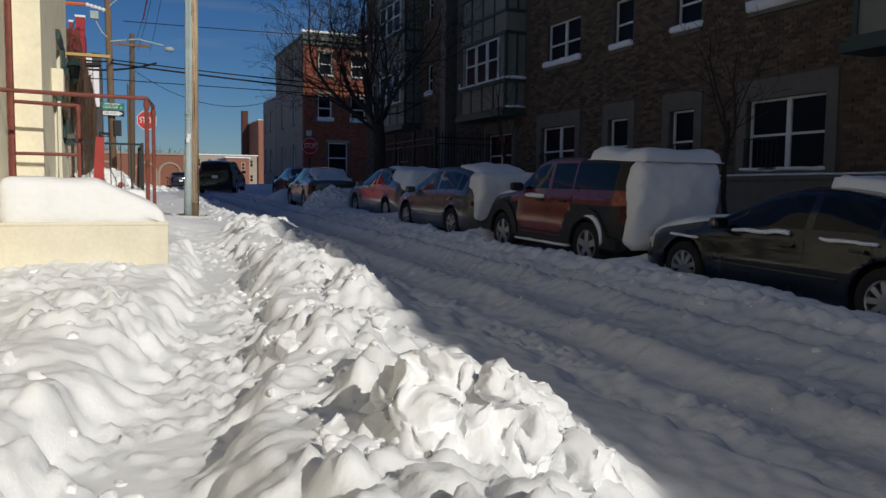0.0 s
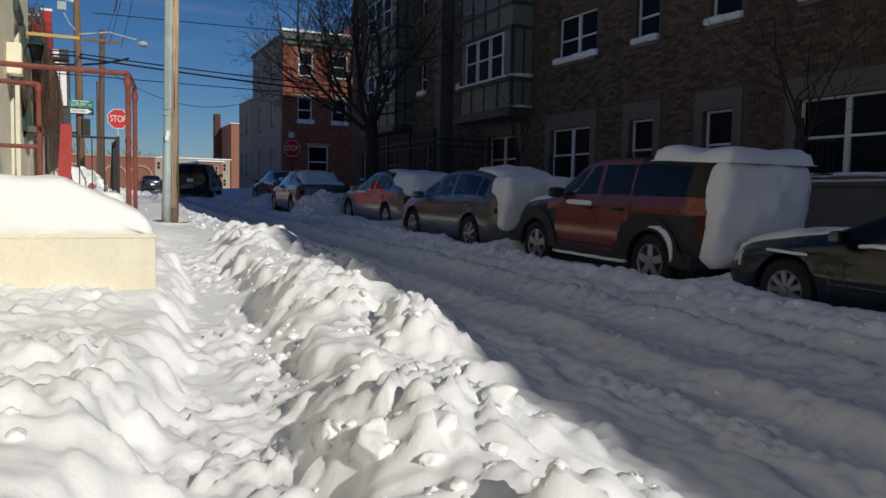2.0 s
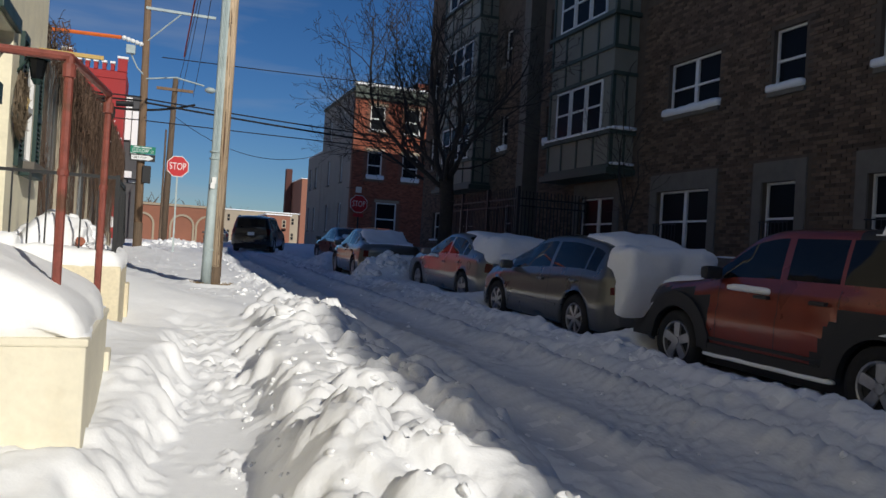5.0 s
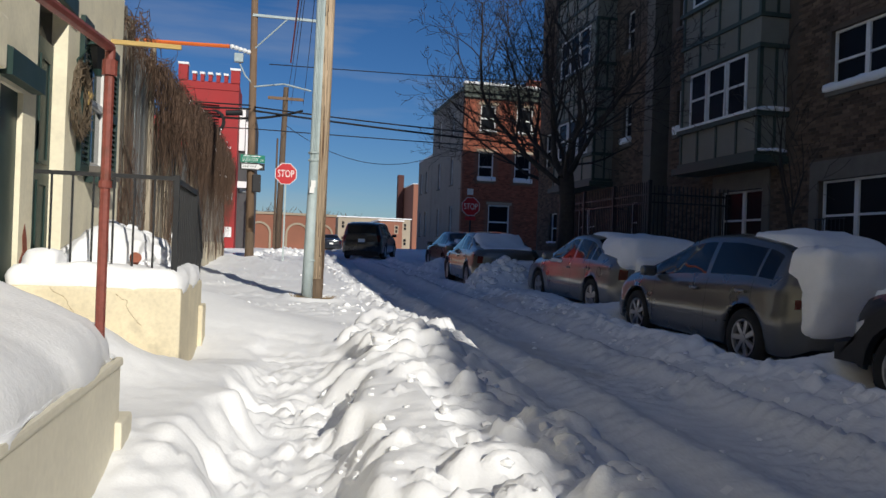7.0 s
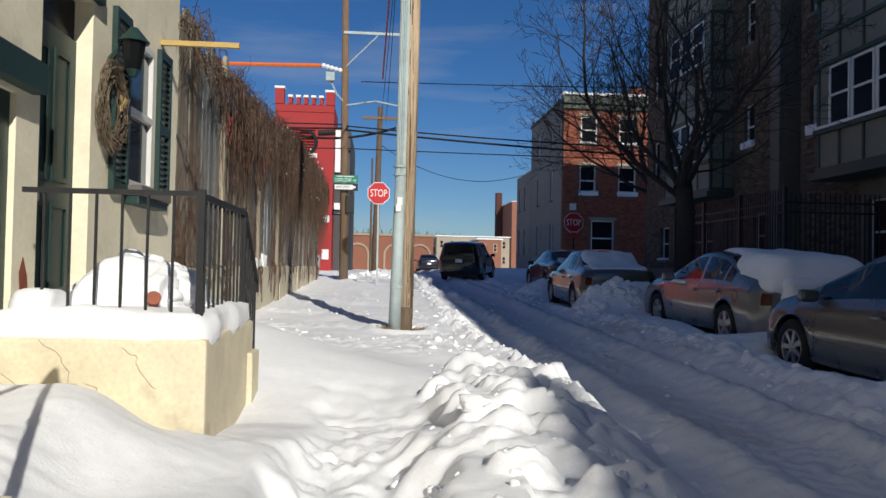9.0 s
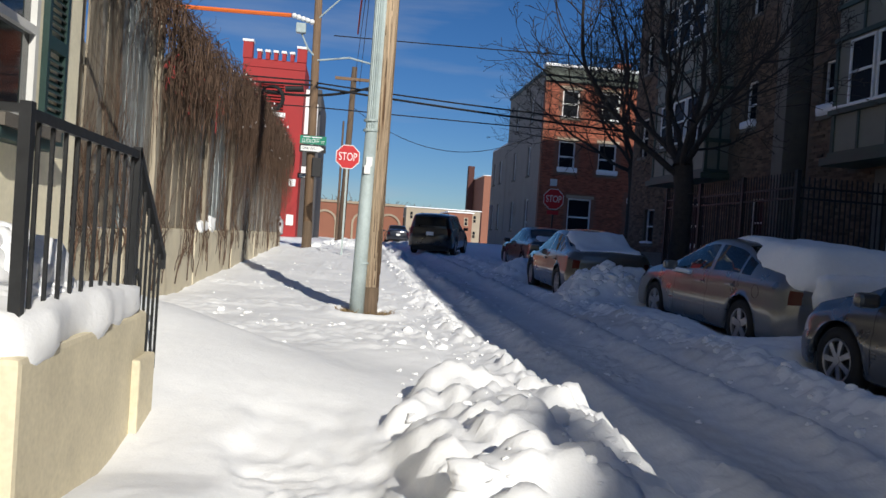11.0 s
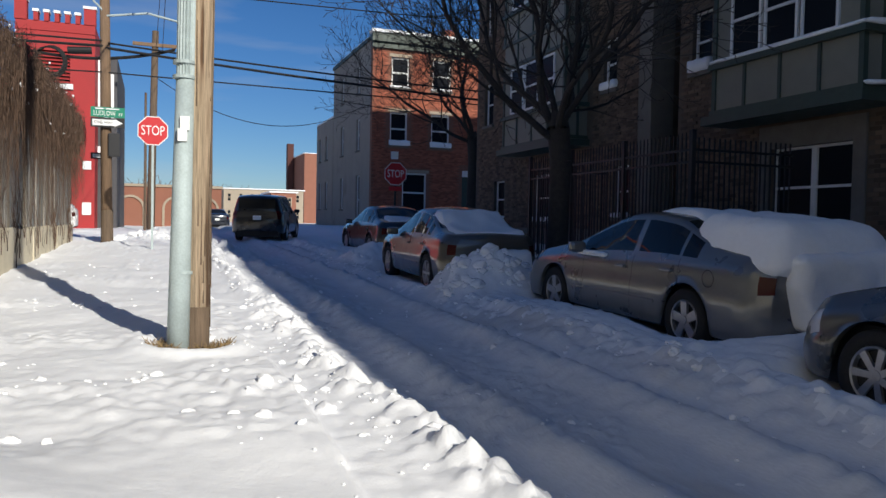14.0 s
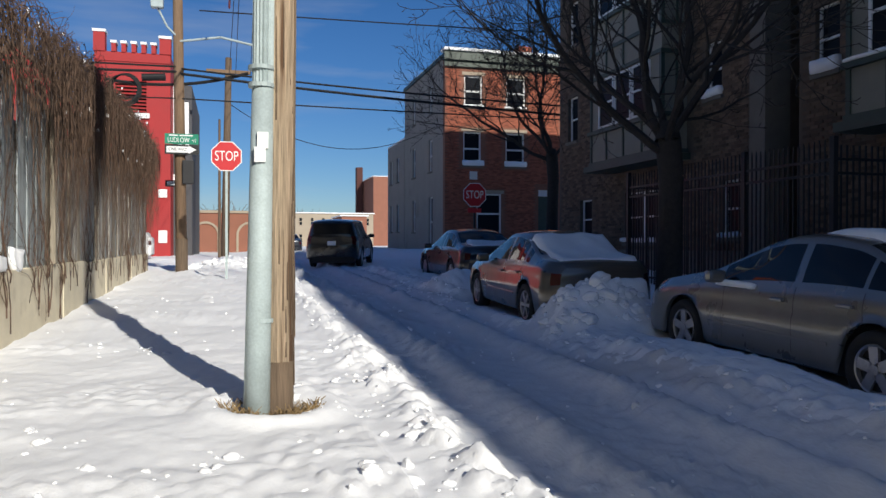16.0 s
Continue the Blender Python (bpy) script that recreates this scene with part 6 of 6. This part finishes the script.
for k in range(5):
    bmesh.ops.create_icosphere(ins, subdivisions=2, radius=0.1, matrix=Matrix.Translation((-0.85 + 0.16 * k, 38.2, 9.62 - 0.04 * k)))
coil = bmesh.new()
for k in range(5):
    pts = [(-1.5 + 0.02 * k + 0.40 * math.cos(a), 38.16 + 0.03 * k, 6.62 + (0.40 + 0.015 * k) * math.sin(a)) for a in [i * math.tau / 18 for i in range(19)]]
    for p, q in zip(pts, pts[1:]):
        rod(coil, p, q, 0.025, n=5, cap=False)
lone("cable_coil", coil, CABLE, "spare loop of black cable hung on the wires", "cable", "overhead cables")
lone("splice_case", rod(bmesh.new(), (-1.0, 38.2, 6.98), (-0.35, 38.2, 7.03), 0.11, n=12), CABLE, "black splice case on the overhead cable", "cable", "overhead cables")
lone("insulator", ins, SIGN_WHITE, "string of white insulators by the pole", "insulator", smooth=True)

# ---- iron fence before the light well ----
ifn = thing("iron_fence", (9.7, 26, 1.3), "tall black iron picket fence before the light well", "fence")
zt, zb = 3.55, 1.2
for y in (23.3, 25.25, 27.2, 29.1):
    part("post", boxed(9.66, 9.74, y - 0.04, y + 0.04, 0.8, zt + 0.12), IRON, ifn)
for z in (zt - 0.22, zt - 0.42, 1.45):
    part("rail", boxed(9.685, 9.715, 23.3, 29.1, z, z + 0.04), IRON, ifn)
    part("rail", boxed(9.74, AX - 0.1, 23.285, 23.315, z, z + 0.04), IRON, ifn)
for k in range(54):
    y = 23.36 + k * 0.107
    part("picket", prism(boxed(9.69, 9.71, y - 0.011, y + 0.011, zb, zt), [(y - 0.015, zt), (y + 0.015, zt), (y, zt + 0.09)], "x", 9.692, 9.708), IRON, ifn)
for k in range(19):
    x = 9.82 + k * 0.107
    part("picket", boxed(x - 0.011, x + 0.011, 23.29, 23.31, zb, zt), IRON, ifn)
part("rail", boxed(9.74, AX - 0.1, 29.085, 29.115, zt - 0.22, zt - 0.18), IRON, ifn)
for k in range(19):
    x = 9.82 + k * 0.107
    part("picket", boxed(x - 0.011, x + 0.011, 29.09, 29.11, zb, zt), IRON, ifn)

# ---- snow on sills, stoops and ledges ----
for k, (a0, a1, z, d) in enumerate(((10.1, 12.2, 5.28, 0.24), (13.5, 14.5, 5.28, 0.16), (15.95, 16.9, 5.28, 0.15), (18.25, 20.2, 5.28, 0.17), (10.15, 12.2, 2.10, 0.07), (18.4, 20.35, 2.1, 0.08), (25.55, 26.25, 5.28, 0.25), (28.95, 29.65, 5.45, 0.2), (31.5, 33.4, 2.2, 0.12), (35.25, 36.15, 2.3, 0.08), (28.3, 29.05, 2.3, 0.12), (18.25, 20.2, 8.28, 0.15), (13.5, 14.5, 8.28, 0.15))):
    lump("sill_snow", "white snow lying on a stone window sill", AX - 0.13, AX + 0.06, a0, a1, z - 0.005, z + d, 0.05, 0.03, 30 + k, "snow on sills")
for k, (a0, a1, z) in enumerate(((13.2, 14.4, 6.3), (15.55, 16.8, 6.3), (13.2, 14.4, 9.4), (15.55, 16.8, 9.4))):
    lump("sill_snow", "white snow lying on a window sill", a0, a1, HY - 0.12, HY + 0.06, z, z + (0.3 if z < 8 else 0.12), 0.05, 0.03, 50 + k, "snow on sills", res=0.15)
lump("ledge_snow", "thin line of snow along the stone ledge", AX - 0.13, AX - 0.01, 5.0, 18.0, 2.0, 2.04, 0.02, 0.01, 60, "snow on sills", res=0.2)
lump("bay_snow", "snow on the ledge of the cream bay", 11.12, 11.2, 21.35, 24.7, 5.1, 5.17, 0.03, 0.02, 61, "snow on sills")
lump("bay_snow", "snow on the ledge of the cream bay", 11.2, 11.9, 21.28, 21.4, 5.1, 5.2, 0.03, 0.03, 62, "snow on sills")
lump("bay_snow", "snow on the ledge of the cream bay", 11.2, 11.9, 21.28, 21.4, 4.22, 4.3, 0.03, 0.03, 63, "snow on sills")
lump("stoop_snow", "thick smooth snow cap on the stoop wall", NX + 0.02, 0.475, 8.67, 10.3, 1.22, 1.72, 0.12, 0.035, 70, "snow on stoops", res=0.06, taper=lambda p: Vector((p.x, p.y, p.z - 0.46 * max(0, p.x + 0.22) * step(1.25, 1.6, p.z))))
lump("stoop_snow", "fresh snow layer on the second stoop", LX + 0.02, 0.455, 12.67, 14.29, 1.38, 1.60, 0.09, 0.055, 72, "snow on stoops", res=0.06)
lump("stoop_snow", "crumbly heap of shovelled snow on the stoop", -0.52, 0.22, 13.05, 13.95, 1.40, 1.82, 0.30, 0.12, 75, "snow on stoops", res=0.04)
lump("stoop_snow", "low spill of snow along the stoop edge", -0.72, -0.42, 12.72, 13.1, 1.44, 1.72, 0.12, 0.06, 76, "snow on stoops", res=0.04)
for k, (a, b, h) in enumerate(((23.2, 24.0, 0.16), (24.3, 24.7, 0.24))):
    lump("ledge_snow", "patch of snow on the ledge below the fence boards", FX - 0.01, FX + 0.08, a, b, 1.80, 1.84 + h, 0.03, 0.05, 90 + k, "snow on ledges", res=0.04)
for k, (x, y, z, r) in enumerate(((1.22, 2.88, 0.56, 0.36), (1.10, 2.80, 0.84, 0.20), (1.38, 2.74, 0.70, 0.24), (0.98, 2.98, 0.48, 0.30), (1.27, 2.58, 0.92, 0.08), (1.58, 2.6, 0.46, 0.24), (0.84, 3.15, 0.40, 0.24), (1.12, 4.75, 0.60, 0.22), (1.34, 5.35, 0.60, 0.20), (0.95, 5.05, 0.52, 0.18))):
    lump("snow_mound", "big rounded mound of shovelled snow", x - r, x + r, y - r, y + r, z - r, z + r * 0.85, r * 0.9, 0.42 * r, 110 + k, "shovelled heaps", res=max(0.016, r * 0.07), freq=1.5 / r)
# ---- loose clods of snow ----
def clod_mesh(seed):
    b = bmesh.new()
    bmesh.ops.create_icosphere(b, subdivisions=3, radius=1.0)
    for v in b.verts:
        v.co += noise.noise_vector(v.co * 1.1 + Vector((seed * 3.7, 0, 0))) * 0.42 + noise.noise_vector(v.co * 2.6 + Vector((0, seed * 2.1, 0))) * 0.16
        v.co.z *= 0.75
    co = np.array([v.co[:] for v in b.verts])
    fa = np.array([[v.index for v in f.verts] for f in b.faces])
    b.free()
    return co, fa


clod_kinds = [clod_mesh(k) for k in range(8)]
rk = np.random.RandomState(12)
hv, hf = [], []
for k in range(170):
    co, fa = clod_kinds[k % 8]
    r, a = 0.46 * rk.rand() ** 0.6, rk.uniform(0, 6.28)
    x, y = -0.14 + r * math.cos(a), 13.45 + r * 0.95 * math.sin(a)
    q = co * (0.025 + 0.075 * rk.rand() ** 2) + np.array([min(x, 0.28), y, 1.50 + 0.42 * max(0.0, 1 - (r / 0.5) ** 1.8) * rk.uniform(0.75, 1.0)])
    hf.append(fa + sum(len(v) for v in hv))
    hv.append(q)
hm = bpy.data.meshes.new("stoop_snow")
hm.from_pydata(np.concatenate(hv).tolist(), [], np.concatenate(hf).tolist())
hm.polygons.foreach_set("use_smooth", [True] * len(hm.polygons))
hm.materials.append(SNOW)
tagged(new("stoop_snow", hm), "crumbled lumps of shovelled snow on the stoop", "snow", "snow on stoops", "stuff")
cv, cf, base_i = [], [], 0


def strew(n, xr, yr, smin, smax, follow=None):
    global base_i
    for _ in range(n):
        y = rk.uniform(*yr)
        x = (follow(y) if follow else 0) + rk.uniform(*xr)
        sz = smin + (smax - smin) * rk.rand() ** 3
        co, fa = clod_kinds[rk.randint(8)]
        a = rk.uniform(0, 6.28)
        c, s_ = math.cos(a), math.sin(a)
        q = co * sz * (1 + 0.35 * rk.uniform(-1, 1, 3))
        q = np.stack([q[:, 0] * c - q[:, 1] * s_, q[:, 0] * s_ + q[:, 1] * c, q[:, 2]], 1)
        q = q + np.array([x, y, ground_z(x, y) - sz * 0.15])
        cv.append(q)
        cf.append(fa + base_i)
        base_i += len(co)


bank_x = lambda y: float(np.interp(y, [0, 2.9, 5.7, 7, 9.9, 14.3, 17], [1.1, 1.28, 1.42, 1.62, 1.98, 2.2, 2.4]))
strew(130, (-0.45, 0.8), (2.0, 14.5), 0.010, 0.045, bank_x)
strew(45, (-0.3, 0.6), (2.6, 14.6), 0.03, 0.10, bank_x)
strew(160, (-0.7, -0.25), (2.4, 12.5), 0.01, 0.045, bank_x)
strew(26, (-0.9, 0.1), (3.0, 8.5), 0.03, 0.08)
strew(60, (-0.8, 2.7), (16.8, 30.0), 0.012, 0.045)
for cx, cy in ((0.0, 17.7), (1.0, 18.8), (0.2, 19.6), (2.3, 18.0), (0.4, 23.5), (2.3, 21.0)):
    strew(14, (cx - 0.45, cx + 0.45), (cy - 0.35, cy + 0.35), 0.012, 0.06)
strew(60, (1.9, 2.75), (14.5, 24.0), 0.012, 0.05)
strew(340, (2.6, 3.05), (13.0, 34.0), 0.010, 0.04)
strew(240, (3.0, 5.6), (3.0, 34.0), 0.01, 0.035)
strew(130, (5.5, 7.2), (23.3, 24.7), 0.03, 0.12)
strew(200, (5.3, 6.0), (3.0, 34.0), 0.015, 0.06)
strew(70, (0.2, 3.2), (39.0, 42.0), 0.05, 0.2)
cm = bpy.data.meshes.new("snow_clods")
cm.from_pydata(np.concatenate(cv).tolist(), [], np.concatenate(cf).tolist())
cm.polygons.foreach_set("use_smooth", [True] * len(cm.polygons))
cm.materials.append(SNOW)
tagged(new("snow_clods", cm), "loose shovelled clods of white snow", "snow", kind="stuff")

# dry stalks at the foot of the pole
tuft = bmesh.new()
rt = random.Random(9)
for k in range(420):
    a, r = rt.choice((rt.uniform(3.0, 4.3), rt.uniform(-1.5, 0.2), rt.uniform(0, 6.28))), rt.uniform(0.14, 0.36)
    x, y = 1.8 + r * math.cos(a), 20.22 + r * math.sin(a) * 0.9
    z = ground_z(x, y) - 0.02
    rod(tuft, (x, y, z), (x + rt.uniform(-0.08, 0.08), y + rt.uniform(-0.08, 0.08), z + rt.uniform(0.03, 0.09)), 0.005, 0.003, n=3, cap=False)
lone("dry_grass", tuft, SHRUB, "dry brown grass round the foot of the pole", "grass", kind="stuff")

# ---- vines over the fence ----
vines = bmesh.new()
rv = random.Random(17)


def strand(p, d, n, seg, r, droop):
    for _ in range(n):
        d = (d + Vector((rv.uniform(-0.35, 0.35) * 0.5, rv.uniform(-0.5, 0.5), rv.uniform(-0.45, 0.3) - droop)) * 0.5).normalized()
        q = p + d * seg
        q.x = min(max(q.x, FX + 0.05), FX + 0.42)
        rod(vines, p, q, r, r * 0.85, n=3, cap=False)
        p, r = q, r * 0.9


def top_of_fence(y):
    return float(np.interp(y, [16.8, 18.4, 19.9, 20.0, 22, 25, 30, 36, 39.3], [5.1, 4.9, 4.8, 3.95, 4.0, 4.3, 4.45, 4.55, 4.6]))


def top_of_vine(y):
    return float(np.interp(y, [16.8, 17.6, 18.6, 20, 23.5, 29, 36, 39.3], [4.9, 4.7, 4.6, 4.9, 5.1, 5.45, 5.5, 5.3])) - 0.25


def mass(y):
    """How thickly the dead vine hangs along the fence."""
    return float(np.interp(y, [16.8, 19.0, 19.8, 20.3, 22.6, 23.6, 25.0, 26.2, 39], [0.14, 0.16, 0.50, 0.9, 0.85, 0.45, 0.6, 1.0, 1.0]))


for k in range(9000):
    y = 16.9 + 22.3 * rv.random() ** 1.25
    if rv.random() > mass(y):
        continue
    lo, hi = top_of_fence(y) - 0.25, top_of_vine(y)
    z = lo + (hi - lo) * rv.random() ** 0.7
    strand(Vector((FX + rv.uniform(0.05, 0.36), y, z)), Vector((rv.uniform(-0.3, 0.6), rv.uniform(-1, 1), rv.uniform(-0.7, 0.6))), rv.randint(4, 9), rv.uniform(0.05, 0.11), rv.uniform(0.003, 0.008), 0.30)
# long hanging tresses
for k in range(1800):
    y = rv.uniform(19.0, 39.1)
    if rv.random() > mass(y) ** 1.5:
        continue
    strand(Vector((FX + rv.uniform(0.08, 0.38), y, top_of_vine(y) - rv.uniform(0.1, 1.3))), Vector((0.1, rv.uniform(-0.3, 0.3), -1)), rv.randint(8, 24) if y > 25.2 else rv.randint(3, 9), 0.1, rv.uniform(0.003, 0.007), 0.55)


def climb(p, d, n, r, forks):
    """A stem that climbs the boards and forks."""
    for _ in range(n):
        d = (d + Vector((0, rv.uniform(-0.55, 0.55), rv.uniform(-0.25, 0.35)))).normalized()
        q = p + d * 0.11
        q.x = FX + (0.045 if q.z > 1.86 else 0.088)
        if q.z > top_of_fence(q.y) + 0.2:
            return
        rod(vines, p, q, r, r * 0.93, n=4 if r > 0.006 else 3, cap=False)
        p, r = q, r * 0.95
        if forks and rv.random() < 0.24:
            climb(p, (d + Vector((0, rv.choice((-1, 1)) * 0.8, 0))).normalized(), rv.randint(3, 9), r * 0.62, forks - 1)


for k in range(130):
    y = 16.9 + 22 * rv.random() ** 1.5
    climb(Vector((FX + 0.088, y, rv.uniform(1.0, 1.7))), Vector((0, rv.uniform(-0.4, 0.4), 1)), rv.randint(10, 26), rv.uniform(0.004, 0.010), 3)
lone("dry_vine", vines, VINE, "tangle of dry brown vine hanging over the plank fence", "vine", kind="stuff")
flecks = bmesh.new()
for k in range(70):
    y = rv.uniform(24.5, 38)
    z = top_of_vine(y) - 1.3 * rv.random() ** 1.5 + 0.1
    bmesh.ops.create_icosphere(flecks, subdivisions=1, radius=rv.uniform(0.008, 0.032), matrix=Matrix.Translation((FX + rv.uniform(0.15, 0.38), y, z)) @ Matrix.Diagonal((1, rv.uniform(0.7, 1.3), rv.uniform(0.8, 2.4), 1)))
lone("vine_snow", flecks, SNOW, "flecks of snow caught in the dry vine", "snow", kind="stuff", smooth=True)

# ---- pieces: fence planks and bricks ----
plank_meshes = []
rp = random.Random(31)
for k in range(7):
    b = bmesh.new()
    wd = 0.19
    tl, tr2 = rp.uniform(-0.03, 0.03), rp.uniform(-0.03, 0.03)
    prism(b, [(0.0, 0.0), (wd, 0.0), (wd + 0.004, 0.5), (wd, 1.0 + tr2 * 0.4), (wd * 0.6, 1.0 + tl * 0.4 + 0.01), (0.0, 1.0 + tl * 0.4)], "x", 0.0, 0.02)
    plank_meshes.append([mesh_of("plank", b.copy(), mt) for mt in (PLANK_TAN, PLANK_BLUE, PLANK)])
    b.free()
y, k = 16.8, 0
while y < 39.1:
    tone = rp.choice((0, 0, 2)) if y < 18.5 else rp.choice((1, 1, 2)) if y < 20.1 else 0 if y < 23.0 else 1 if y < 26.0 else rp.choice((1, 2, 2, 0))
    o = new("plank", plank_meshes[k % 7][tone])
    o.parent = fence
    h = top_of_fence(y) - 1.83 + rp.uniform(-0.25, 0.12)
    ws = rp.uniform(0.85, 1.35)
    o.matrix_basis = Matrix.Translation(Vector((FX - 0.02 + rp.uniform(-0.015, 0.025), y, 1.83)) - ORIGIN[fence]) @ Matrix.Rotation(rp.uniform(-0.018, 0.018), 4, "X") @ Matrix.Diagonal((1, ws, h, 1))
    y += 0.1915 * ws + rp.uniform(0, 0.004)
    k += 1

for y, top in ((16.95, 5.1), (19.9, 4.95), (23.45, 4.5), (26.3, 4.5)):
    part("fence_post", prism(bmesh.new(), [(y, 1.84), (y + 0.11, 1.84), (y + 0.125, top * 0.7), (y + 0.10, top), (y + 0.05, top + 0.05), (y + 0.01, top - 0.03), (y - 0.012, top * 0.6)], "x", FX + 0.03, FX + 0.1), PLANK_TAN, fence, "rough brown fence post")

bw, bh, gap = 0.205, 0.062, 0.011
bmesh_brick = bmesh.new()
box(bmesh_brick, -0.006, 0.02, 0, bw, 0, bh)
bmesh.ops.delete(bmesh_brick, geom=[f for f in bmesh_brick.faces if f.calc_center_median().x > 0.015], context="FACES")
BRICK_MESH = mesh_of("brick", bmesh_brick, BRICK)
zone = [(a - 0.25, b + 0.25, c - 0.12, d + 0.42) for a, b, c, d in [w[:4] for w in ground_wins]] + [(a - 0.02, b + 0.02, 5.16 + FLOOR * k, 6.56 + FLOOR * k) for k in range(3) for a, b, _ in upper_cols] + [(21.2, 24.9, 3.95, 20), (5.4, 9.4, 3.95, 20)]
zone2 = [(a - 0.03, b + 0.03, c - 0.12, d + 0.05) for a, b, c, d in holes2] + [(30.1, 34.2, 4.1, 20), (27.3, 27.98, 0, 20)]
rbk = random.Random(77)
joined_v, joined_f = [], []
count = 0


def lay(y0, y1, z0, z1, zones, singles):
    global count
    row = 0
    z = z0
    while z + bh < z1:
        y = y0 + (0.108 if row % 2 else 0.0)
        while y + bw < y1:
            if not any(a < y + bw and y < b and c < z + bh and z < d for a, b, c, d in zones):
                proud = rbk.choice((0.0, 0.002, 0.004, 0.012, 0.016)) if rbk.random() < 0.5 else rbk.uniform(0, 0.005)
                if singles and 12.2 < y < 13.4 and 2.1 < z < 5.1 and count < 300:
                    o = new("brick", BRICK_MESH)
                    o.parent = apt
                    o.matrix_basis = Matrix.Translation(Vector((AX - 0.004 - proud, y, z)) - ORIGIN[apt])
                    count += 1
                else:
                    n0 = len(joined_v)
                    xa, xb = AX - 0.010 - proud, AX + 0.004
                    joined_v.extend([(xa, y, z), (xa, y + bw, z), (xa, y + bw, z + bh), (xa, y, z + bh), (xb, y, z), (xb, y + bw, z), (xb, y + bw, z + bh), (xb, y, z + bh)])
                    joined_f.extend([(n0, n0 + 3, n0 + 2, n0 + 1), (n0, n0 + 1, n0 + 5, n0 + 4), (n0 + 3, n0 + 7, n0 + 6, n0 + 2), (n0, n0 + 4, n0 + 7, n0 + 3), (n0 + 1, n0 + 2, n0 + 6, n0 + 5)])
            y += bw + gap
        z += bh + gap
        row += 1


lay(2.0, 26.55, 2.02, 8.2, zone, True)
lay(28.0, 37.6, 2.02, 8.5, zone2, False)
jm = bpy.data.meshes.new("bricks")
jm.from_pydata([tuple(Vector(v) - ORIGIN[apt]) for v in joined_v], [], joined_f)
jm.materials.append(BRICK)
jb = new("bricks", jm)
jb.parent = apt
tagged(jb, "uneven courses of tan-brown brick", kind="stuff")

# red bricks of the corner house front
joined_v, joined_f = [], []
rowz, row = 1.6, 0
hz = [(a - 0.14, b + 0.14, c - 0.12, d + 0.26) for a, b, c, d in h_holes]
while rowz < 11.3:
    x = HX + 0.02 + (0.11 if row % 2 else 0)
    while x < 18.6:
        if not any(a < x + 0.21 and x < b and c < rowz + 0.068 and rowz < d for a, b, c, d in hz):
            n0 = len(joined_v)
            ya, yb = HY - 0.012 - rbk.uniform(0, 0.004), HY + 0.004
            joined_v.extend([(x, ya, rowz), (x + 0.208, ya, rowz), (x + 0.208, ya, rowz + 0.066), (x, ya, rowz + 0.066), (x, yb, rowz), (x + 0.208, yb, rowz), (x + 0.208, yb, rowz + 0.066), (x, yb, rowz + 0.066)])
            joined_f.extend([(n0, n0 + 1, n0 + 2, n0 + 3), (n0, n0 + 4, n0 + 5, n0 + 1), (n0 + 3, n0 + 2, n0 + 6, n0 + 7), (n0, n0 + 3, n0 + 7, n0 + 4), (n0 + 1, n0 + 5, n0 + 6, n0 + 2)])
        x += 0.22
    rowz += 0.078
    row += 1
jm = bpy.data.meshes.new("bricks")
jm.from_pydata([tuple(Vector(v) - ORIGIN[house]) for v in joined_v], [], joined_f)
jm.materials.append(RED_BRICK)
jb = new("bricks", jm)
jb.parent = house
tagged(jb, "courses of orange-red brick", kind="stuff")
